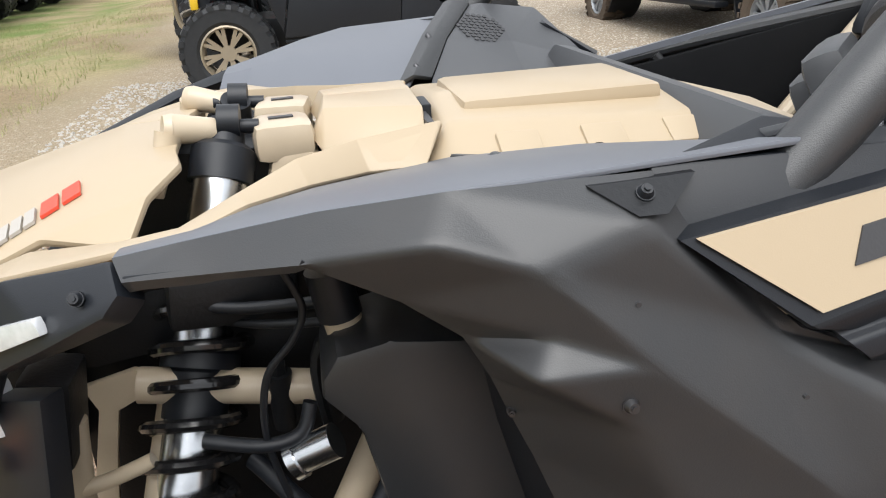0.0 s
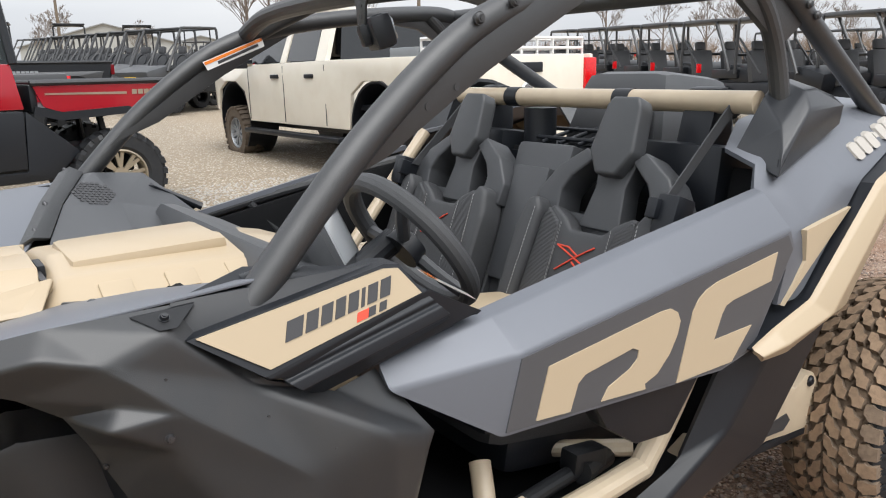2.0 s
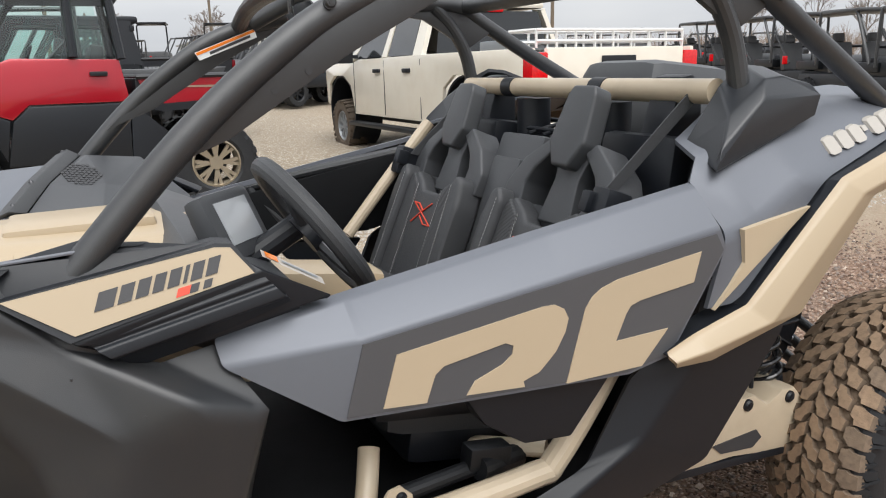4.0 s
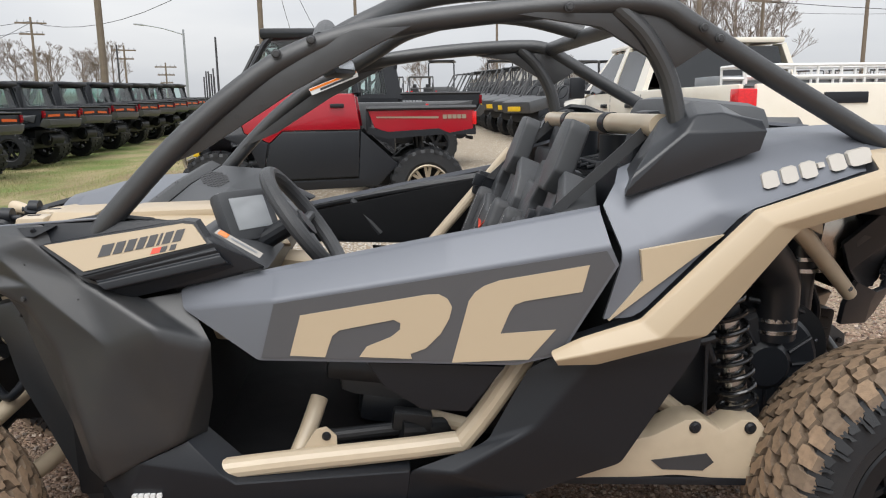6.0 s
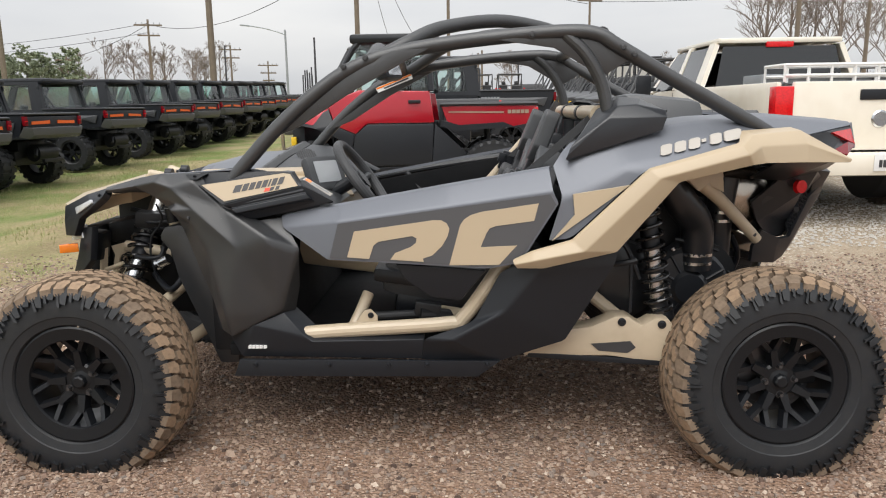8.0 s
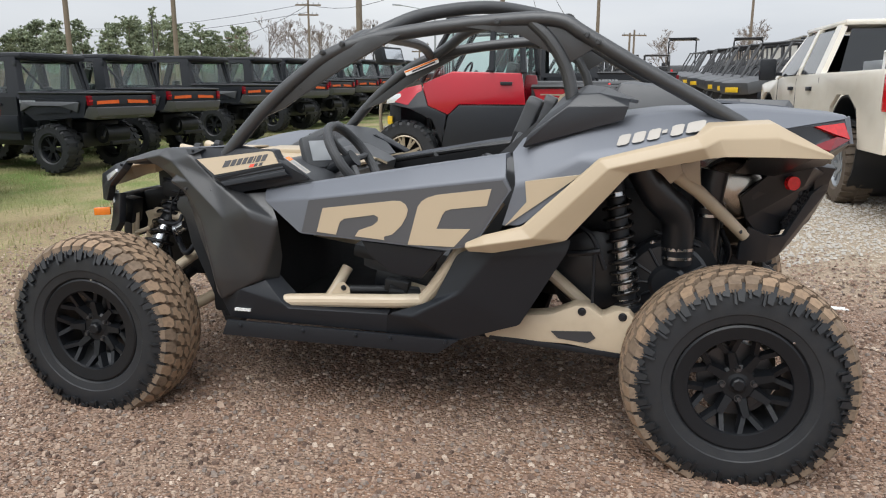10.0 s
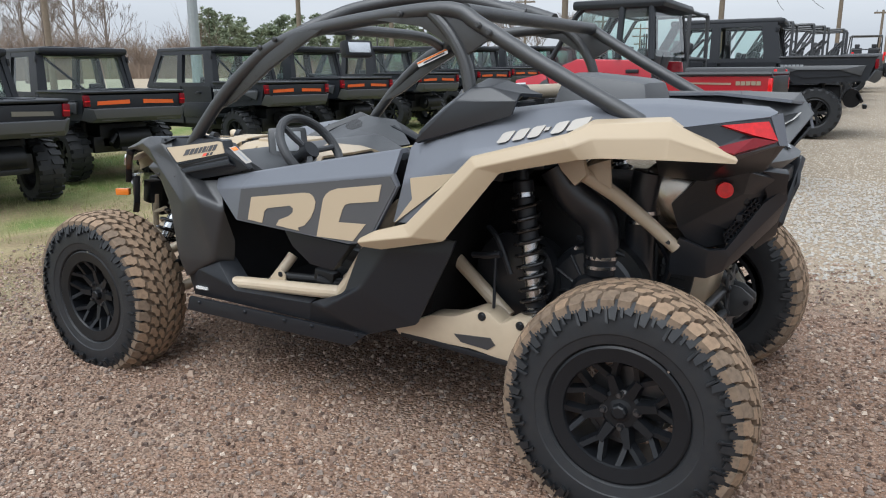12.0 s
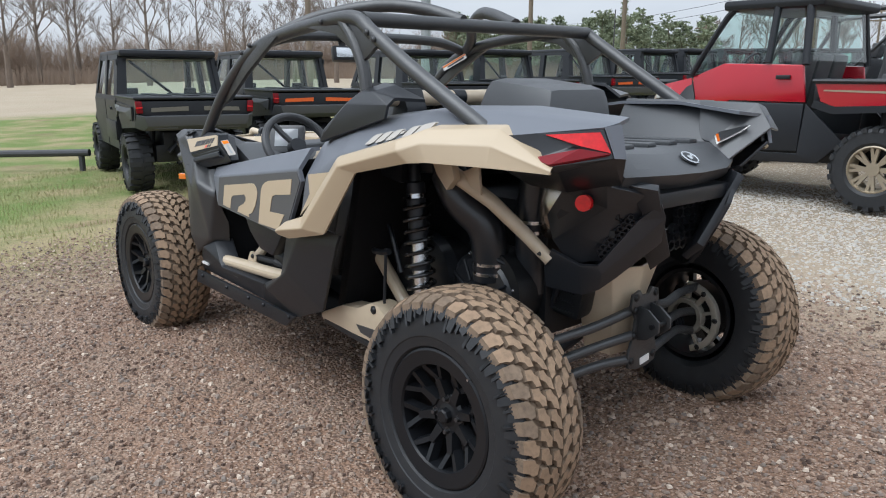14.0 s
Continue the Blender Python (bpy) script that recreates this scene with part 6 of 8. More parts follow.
def rim_parts(w):
    bm = bmesh.new()  # wide flat outer ring over a deep barrel
    lathe(bm, [(.170, -.090), (.170, -.112), (.174, -.120), (.218, -.126), (.225, -.122), (.226, -.100), (.200, -.080), (.186, .02), (.196, .10), (.180, .10), (.172, .02), (.168, -.05)], (0, 0, 0), "Y", 72, closed=True)
    part("beadlock_ring", bm, RIM, w, "satin black rim ring")
    bm = bmesh.new()
    lathe(bm, [(.0, -.074), (.058, -.074), (.068, -.066), (.070, -.03), (.0, -.03)], (0, 0, 0), "Y", 12)
    part("hub_face", bm, RIM, w)
    for k in range(8):
        a = 2 * math.pi * k / 8 + .2

        def P(r, da, y):
            return Vector((r * math.cos(a + da), y, r * math.sin(a + da)))
        bm = bmesh.new()
        for (r0, d0, r1, d1, w0, w1) in ((.056, 0, .120, 0, .024, .017), (.110, .02, .176, .225, .0125, .0135), (.110, -.02, .176, -.225, .0125, .0135)):
            p, q = P(r0, d0, -.080), P(r1, d1, -.114 if r1 > .13 else -.092)
            d = (q - p).normalized()
            sdir = d.cross(Vector((0, 1, 0))).normalized()
            top = [bm.verts.new(v) for v in (p - sdir * w0 * .62, p + sdir * w0 * .62, q + sdir * w1 * .62, q - sdir * w1 * .62)]
            bot = [bm.verts.new(v + Vector((0, .034, 0))) for v in (p - sdir * w0, p + sdir * w0, q + sdir * w1, q - sdir * w1)]
            bm.faces.new(top)
            for i in range(4):
                bm.faces.new((top[i], top[(i + 1) % 4], bot[(i + 1) % 4], bot[i]))
        bmesh.ops.recalc_face_normals(bm, faces=bm.faces)
        part("spoke", bm, RIM, w, "satin black forked spoke")
    bm = bmesh.new()
    lathe(bm, [(.0, -.100), (.018, -.100), (.024, -.096), (.027, -.078), (.040, -.074), (.0, -.070)], (0, 0, 0), "Y", 8)
    part("centre_cap", bm, RIM, w)
    for k in range(4):
        a = math.pi / 4 + k * math.pi / 2
        c, d = .054 * math.cos(a), .054 * math.sin(a)
        bm = bmesh.new()
        lathe(bm, [(.0105, -.076), (.0145, -.076), (.0145, -.070), (.0105, -.070)], (c, 0, d), "Y", 14, closed=True)
        cyl(bm, (c, -.070, d), (c, -.090, d), .0095, .0075, seg=6)
        part("lug_nut", bm, STEELDARK, w)
    bm = bmesh.new()
    cyl(bm, (0, -.02, 0), (0, .0, 0), .125, seg=36)
    lathe(bm, [(.118, -.022), (.132, -.022), (.132, .002), (.118, .002)], (0, 0, 0), "Y", 36, closed=True)
    part("brake_disc", bm, STEELDARK, w, "dull steel brake disc")
    bm = bmesh.new()
    cyl(bm, (0, .0, 0), (0, .10, 0), .06, seg=18)
    box(bm, (.07, -.01, .07), (.10, .06, .07), (0, -40, 0), .01)
    box(bm, (-.03, .01, -.09), (.05, .05, .08), (0, 20, 0), .01)
    part("hub_carrier", bm, IRON, w, "dark hub carrier and caliper")
    bm = bmesh.new()
    cyl(bm, (.0, -.136, .236), (.0, -.146, .236), .004, seg=8)
    part("valve_stem", bm, STEEL, w)


wheel = new("wheel")
wheel.parent = car
tagged(wheel, "black beadlock wheel with dusty mud-terrain tyre")
carcass, tread = tyre_mesh()
part("tyre", carcass, [RUBBER, MUD, DUSTY], wheel, "black mud-terrain tyre")
tagged(part("tread", tread, [RUBBER, MUD, DUSTY], wheel), "black tread blocks with dry brown mud on top", kind="stuff")
rim_parts(wheel)
wheel.matrix_basis = pose(0, -.72, .398, -1, 12, 0)
copy_thing(wheel, pose(2.595, -.715, .400, -3, 40, 0))
copy_thing(wheel, pose(0, .72, .440, 1, 75, 180))
copy_thing(wheel, pose(2.595, .715, .442, 3, 20, 180))


# ---- parked utility vehicles ----
def plate3(pts, thick, inward):
    """A flat polygon in space with thickness towards inward."""
    bm = bmesh.new()
    vs = [bm.verts.new(p) for p in pts]
    bm.faces.new(vs)
    bm.normal_update()
    f = bm.faces[:][0]
    if f.normal.dot(f.calc_center_median() - Vector(inward)) < 0:
        bmesh.ops.reverse_faces(bm, faces=[f])
    if thick > .01:
        bmesh.ops.solidify(bm, geom=bm.faces[:], thickness=thick)
        bmesh.ops.recalc_face_normals(bm, faces=bm.faces)
    return bm


def small_tyre(r, w, lugs=22, mud=False):
    bm = bmesh.new()
    ri = r * .55
    lathe(bm, [(ri, -w * .42), (ri * 1.12, -w * .5), (r * .86, -w * .5), (r * .94, -w * .40), (r * .95, 0), (r * .94, w * .40), (r * .86, w * .5), (ri * 1.12, w * .5), (ri, w * .42)], axis="Y", seg=lugs * 2, closed=True)
    carcass, bm = bm, bmesh.new()
    for k in range(lugs):
        for s in (1, -1):
            a = 2 * math.pi * (k + (.5 if s > 0 else 0)) / lugs
            da = 2 * math.pi / lugs * .27
            quad = [(-da, .03), (da, .10), (da * 1.1, .53), (-da * .9, .53)]
            lo, hi = [], []
            for t, v in quad:
                rr = r if v < .4 else r * .955
                hi.append(bm.verts.new((rr * math.cos(a + t), s * v * w, rr * math.sin(a + t))))
                lo.append(bm.verts.new((rr * .90 * math.cos(a + t), s * v * w, rr * .90 * math.sin(a + t))))
            f = bm.faces.new(hi)
            f.material_index = 1 if mud else 0
            for i in range(4):
                bm.faces.new((lo[i], lo[(i + 1) % 4], hi[(i + 1) % 4], hi[i]))
    bmesh.ops.recalc_face_normals(bm, faces=bm.faces)
    return carcass, bm


def small_rim(r, w, spokes=6):
    bm = bmesh.new()
    ri = r * .56
    lathe(bm, [(ri, -w * .42), (ri * .93, -w * .44), (ri * .86, -w * .30), (ri * .86, w * .3), (ri, w * .42)], axis="Y", seg=28, closed=True)
    lathe(bm, [(0, -w * .36), (ri * .28, -w * .36), (ri * .30, -w * .25), (0, -w * .2)], axis="Y", seg=14)
    for k in range(spokes):
        a = 2 * math.pi * k / spokes
        for da in (-.13, .13):
            p = Vector((ri * .22 * math.cos(a), -w * .33, ri * .22 * math.sin(a)))
            q = Vector((ri * .9 * math.cos(a + da), -w * .36, ri * .9 * math.sin(a + da)))
            d = (q - p).normalized()
            sd = d.cross(Vector((0, 1, 0))) * ri * .065
            top = [bm.verts.new(v) for v in (p - sd, p + sd, q + sd, q - sd)]
            bot = [bm.verts.new(v.co + Vector((0, .03, 0))) for v in top]
            bm.faces.new(top)
            for i in range(4):
                bm.faces.new((top[i], top[(i + 1) % 4], bot[(i + 1) % 4], bot[i]))
    bmesh.ops.recalc_face_normals(bm, faces=bm.faces)
    return bm


def small_wheels(t, xs, half, r, w, rim_mat, tyre_mats, spokes=6, lugs=22, label="black off-road tyre"):
    first = new("wheel")
    first.parent = t
    carcass, tread = small_tyre(r, w, lugs, len(tyre_mats) > 1)
    part("tyre", carcass, tyre_mats, first, label)
    tagged(part("tread", tread, tyre_mats, first), "rubber tread blocks", kind="stuff")
    part("rim", small_rim(r, w, spokes), rim_mat, first)
    first.matrix_basis = pose(xs[0], half, r, 0, 0, 180)
    for i, x in enumerate(xs):
        for s in (1, -1):
            if i == 0 and s == 1:
                continue
            copy_thing(first, pose(x, half * s, r, 0, 31 * i, 180 if s > 0 else 0))


def bars(name, n, x0, y0, z0, w, h, gap, along, out, mat, parent, label):
    """A row of plain bars standing in for writing."""
    for i in range(n):
        bm = bmesh.new()
        p = Vector((x0, y0, z0)) + Vector(along) * (i * (w + gap) + w / 2)
        s = [abs(c) * w + abs(o) * .006 for c, o in zip(along, out)]
        s[2] = h
        box(bm, p, s)
        part(name, bm, mat, parent, label)


def set_heights(t, old, heights):
    """Moves the levels of a vehicle's upper works from old heights to new ones."""
    for o in t.children:
        if o.type == "MESH":
            m, inv = o.matrix_basis.copy(), o.matrix_basis.inverted()
            for v in o.data.vertices:
                p = m @ v.co
                for k in range(len(old) - 1):
                    if old[k] < p.z <= old[k + 1]:
                        p.z = heights[k] + (p.z - old[k]) * (heights[k + 1] - heights[k]) / (old[k + 1] - old[k])
                        v.co = inv @ p
                        break


def cab_vehicle(at, stripe, grp):
    """Black enclosed crew utility vehicle; forward is +x, the rear axle stands over the origin."""
    t = thing("utility_vehicle", "black enclosed-cab utility vehicle with cargo box in a dealer row", "utility vehicle", grp)
    W = .74
    bm = bmesh.new()
    box(bm, (1.35, 0, .52), (3.4, .9, .22), bev=.03)
    box(bm, (.05, 0, .62), (.8, .7, .34), bev=.05)
    part("chassis", bm, IRON, t, "dark frame and drivetrain")
    for s in (1, -1):
        for x in (0, 2.72):
            bm = bmesh.new()
            cyl(bm, (x - .05, .62 * s, .36), (x + .05, .2 * s, .45), .03, seg=8)
            part("suspension_arm", bm, IRON, t, "dark suspension arm")
    bm = bmesh.new()
    cyl(bm, (-.52, -.26, .60), (-.52, .22, .60), .135, seg=22)
    cyl(bm, (-.60, .24, .66), (-.66, .36, .56), .03, seg=10)
    part("muffler", bm, IRON, t, "dark cylindrical muffler")
    bm = bmesh.new()
    box(bm, (-.72, 0, .48), (.06, .5, .06), bev=.01)
    part("hitch", bm, IRON, t)
    # cargo box
    for s in (1, -1):
        part("box_side", merge(plate3([(-.70, W * s, .86), (-.80, W * s, 1.20), (.58, W * s, 1.20), (.58, W * s, .98), (.30, W * s, .80), (-.30, W * s, .84)], .05, (0, 0, 1)),
                               plate3([(-.62, (W + .02) * s, 1.10), (.50, (W + .02) * s, 1.13), (.50, (W + .02) * s, 1.0), (.2, (W + .02) * s, .90), (-.45, (W + .02) * s, .93)], .03, (0, 0, 1))), BLACK, t, "black moulded cargo box side")
    bm = bmesh.new()
    box(bm, (-.05, 0, .92), (1.3, 1.40, .06), bev=.01)
    box(bm, (.56, 0, 1.05), (.05, 1.44, .34), bev=.01)
    part("box_floor", bm, BLACK, t)
    gate = part("tailgate", merge(slab([(-.66, .88), (.66, .88), (.70, 1.17), (-.70, 1.17)], "x", -.80, .05, .015), slab([(-.62, .86), (.62, .86), (.60, .96), (-.60, .96)], "x", -.84, .05, .012)), BLACK, t, "black moulded tailgate")
    for y in (-.40, .40):
        bm = bmesh.new()
        box(bm, (-.845, y, .905), (.02, .30, .05), bev=.01)
        part("gate_step", bm, CHAR, gate)
    part("gate_ledge", slab([(-.60, 1.03), (.60, 1.03), (.56, 1.05), (-.56, 1.05)], "x", -.815, .03, .006), CHAR, gate)
    for s in (1, -1):
        part("box_flare", shell([(-.60, .765, .93), (-.30, .79, 1.02), (.30, .79, 1.02), (.56, .765, .93), (.52, .77, 1.08), (-.66, .77, 1.08)], [(0, 1, 5), (1, 2, 4, 5), (2, 3, 4)], .02, .004, s, inward=(0, 0, 1)), CHAR, t, "charcoal wheel flare")
        bm = bmesh.new()
        tube(bm, [(-.80, .74 * s, 1.205), (.58, .74 * s, 1.205)], .018, 8)
        part("side_rail", bm, BLACK, t)
        bm = bmesh.new()
        cyl(bm, (-.10, .48 * s, .44), (-.06, .42 * s, .88), .05, seg=12)
        part("coil_over", bm, IRON, t, "dark coil-over shock")
    bm = bmesh.new()
    tube(bm, [(-.79, -.74, 1.205), (-.79, .74, 1.205)], .022, 8)
    part("box_rail", bm, BLACK, t)
    for s in (1, -1):
        part("tail_lamp", slab([(.655 * s, 1.03), (.735 * s, 1.03), (.745 * s, 1.17), (.665 * s, 1.17)], "x", -.825, .05, .008), REDDARK, t, "dark red tail lamp")
        # thin brighter strip paints the highlight on the dark red lamp
        part("lamp_fin", slab([(.66 * s, 1.09), (.735 * s, 1.085), (.738 * s, 1.10), (.662 * s, 1.105)], "x", -.829, .02, .002), REDLENS, t, "bright red strip for the highlight on the lamp")
        part("gate_stripe", slab([(.10 * s, 1.105), (.56 * s, 1.095), (.55 * s, 1.145), (.10 * s, 1.16)], "x", -.812, .014), stripe, gate, "coloured tailgate stripe")
    bars("printed_mark", 7, -.808, .19, .995, .045, .042, .012, (0, -1, 0), (1, 0, 0), GALV, gate, "grey printed mark")
    bars("printed_mark", 6, .55, W + .03, 1.075, .045, .045, .012, (-1, 0, 0), (0, 1, 0), GALV, t, "grey printed mark")
    bars("printed_mark", 6, -.02, -W - .03, 1.075, .045, .045, .012, (1, 0, 0), (0, 1, 0), GALV, t, "grey printed mark")
    # cab
    roof = bmesh.new()
    box(roof, (1.45, 0, 1.895), (1.80, 1.33, .12), bev=.05)
    for y in (-.38, 0, .38):
        box(roof, (1.42, y, 1.955), (1.6, .22, .03), bev=.012)
    part("roof", roof, BLACK, t, "black moulded roof")
    for s in (1, -1):
        for nm, q in (("rear_pillar", (.55, .80, .90, .66)), ("middle_pillar", (1.50, 1.66, 1.66, 1.52)), ("front_pillar", (2.48, 2.64, 2.30, 2.16))):
            part(nm, plate3([(q[0], .748 * s, 1.12), (q[1], .748 * s, 1.12), (q[2], .668 * s, 1.88), (q[3], .668 * s, 1.88)], .07, (1.4, 0, 1.5)), BLACK, t)
        part("window_rail", plate3([(.70, .672 * s, 1.80), (2.34, .672 * s, 1.80), (2.26, .662 * s, 1.88), (.74, .662 * s, 1.88)], .06, (1.4, 0, 1.5)), BLACK, t)
        part("window_rail", plate3([(.62, .75 * s, 1.13), (2.58, .75 * s, 1.13), (2.54, .742 * s, 1.20), (.66, .742 * s, 1.20)], .05, (1.4, 0, 1.5)), BLACK, t)
        part("back_pillar", plate3([(.572, .735 * s, 1.18), (.572, .60 * s, 1.18), (.688, .55 * s, 1.86), (.688, .665 * s, 1.86)], .06, (1.4, 0, 1.5)), BLACK, t)
        for a, b, k in ((.62, 1.47, .72), (1.53, 2.55, 2.30)):
            part("door", plate3([(a, .75 * s, .52), (b, .75 * s, .52), (b, .76 * s, 1.14), (a, .76 * s, 1.14)], .05, (1.4, 0, 1)), BLACK, t, "black cab door")
        part("side_window", plate3([(.70, .735 * s, 1.17), (1.44, .735 * s, 1.17), (1.44, .655 * s, 1.83), (.80, .655 * s, 1.83)], .008, (1.4, 0, 1.5)), CGLASS, t, "clear side window")
        part("side_window", plate3([(1.56, .735 * s, 1.17), (2.52, .735 * s, 1.17), (2.24, .655 * s, 1.83), (1.56, .655 * s, 1.83)], .008, (1.4, 0, 1.5)), CGLASS, t, "clear side window")
        bm = bmesh.new()
        box(bm, (1.0, .77 * s, 1.03), (.14, .03, .035), bev=.008)
        part("door_handle", bm, BLACK, t)
        bm = bmesh.new()
        box(bm, (1.05, .76 * s, .75), (.85, .03, .24), bev=.01)
        part("door_moulding", bm, BLACK, t)
        part("fender", shell([(2.45, .72, 1.0), (2.45, .72, .78), (2.75, .76, .84), (3.05, .70, .72), (3.20, .60, .80), (3.12, .58, 1.02), (2.70, .68, 1.12)], [(0, 1, 2, 6), (2, 3, 4, 5, 6)], .03, .02, s, inward=(2.7, 0, .8)), BLACK, t, "black front fender")
        part("hinge", slab([(.62, 1.70), (.68, 1.70), (.68, 1.80), (.62, 1.80)], "y", .67, .03, .004, s), BLACK, t)
    part("rear_window", plate3([(.585, -.64, 1.22), (.585, .64, 1.22), (.70, .58, 1.80), (.70, -.58, 1.80)], .008, (1.4, 0, 1.5)), CGLASS, t, "clear rear window")
    part("windscreen", plate3([(2.62, -.64, 1.18), (2.62, .64, 1.18), (2.24, .58, 1.82), (2.24, -.58, 1.82)], .008, (1.4, 0, 1.5)), CGLASS, t, "clear windscreen")
    bm = bmesh.new()
    box(bm, (.57, 0, 1.19), (.06, 1.34, .07), bev=.01)
    box(bm, (.69, 0, 1.84), (.06, 1.24, .06), bev=.01)
    part("window_frame", bm, BLACK, t)
    bm = bmesh.new()
    box(bm, (2.75, 0, .95), (.75, 1.15, .34), (0, 8, 0), .10)
    box(bm, (3.16, 0, .62), (.12, 1.0, .34), bev=.03)
    part("hood", bm, BLACK, t, "black hood and bumper")
    for x in (1.30,):
        for y in (-.42, 0, .42):
            bm = bmesh.new()
            box(bm, (x, y, .88), (.14, .34, .46), (0, -12, 0), .05)
            if y:
                box(bm, (x - .06, y, 1.25), (.08, .18, .14), (0, -12, 0), .03)
            part("seat", bm, SEAT, t, "black vinyl seat")
    bm = bmesh.new()
    tube(bm, [(.80, .50, 1.78), (.88, -.10, 1.20)], .022, 8)
    part("cross_brace", bm, BLACK, t, "black tubular diagonal brace")
    bm = bmesh.new()
    box(bm, (-.10, 0, 1.205), (1.36, 1.50, .05), bev=.02)
    for y in (-.35, 0, .35):
        box(bm, (-.10, y, 1.235), (1.2, .16, .02), bev=.008)
    part("box_cover", bm, BLACK, t, "black moulded cargo box cover")
    part("gate_bumper", shell([(-.80, -.66, .86), (-.88, -.62, .92), (-.88, .62, .92), (-.80, .66, .86), (-.89, -.66, 1.04), (-.89, .66, 1.04), (-.80, -.74, 1.06), (-.80, .74, 1.06), (-.70, -.75, .90), (-.70, .75, .90)], [(0, 1, 2, 3), (1, 4, 5, 2), (0, 8, 6, 4, 1), (3, 2, 5, 7, 9)], .03, .004, 1, inward=(0, 0, 1)), CHAR, gate, "charcoal lower gate panel")
    set_heights(t, (.5, .86, 1.20, 1.85, 2.2), (.5, .90, 1.26, 1.80, 2.10))
    small_wheels(t, (0, 2.72), .64, .400, .29, RIM, [RUBBER], 6, 20)
    t.matrix_world = at
    return t


ROW = [(-6.0, 1.95), (-6.65, 4.2), (-6.55, 7.4), (-6.5, 9.4), (-6.6, 12.35), (-6.6, 15.2), (-6.6, 17.2), (-6.6, 19.4)] + [(-6.6 - .1 * k, 21.6 + 2.2 * k) for k in range(6)]
black_cab = cab_vehicle(stand(*ROW[1], 171), ORSTRIPE, "dealer row of black utility vehicles")
for x, y in ROW[2:]:
    copy_thing(black_cab, stand(x, y, 173 + random.uniform(-1.5, 1.5)))
SANDSTRIPE = material("sand_grey_panel", (0.16, 0.15, 0.12), 0.4)
cab_vehicle(stand(*ROW[0], 171), SANDSTRIPE, "dealer row of black utility vehicles")


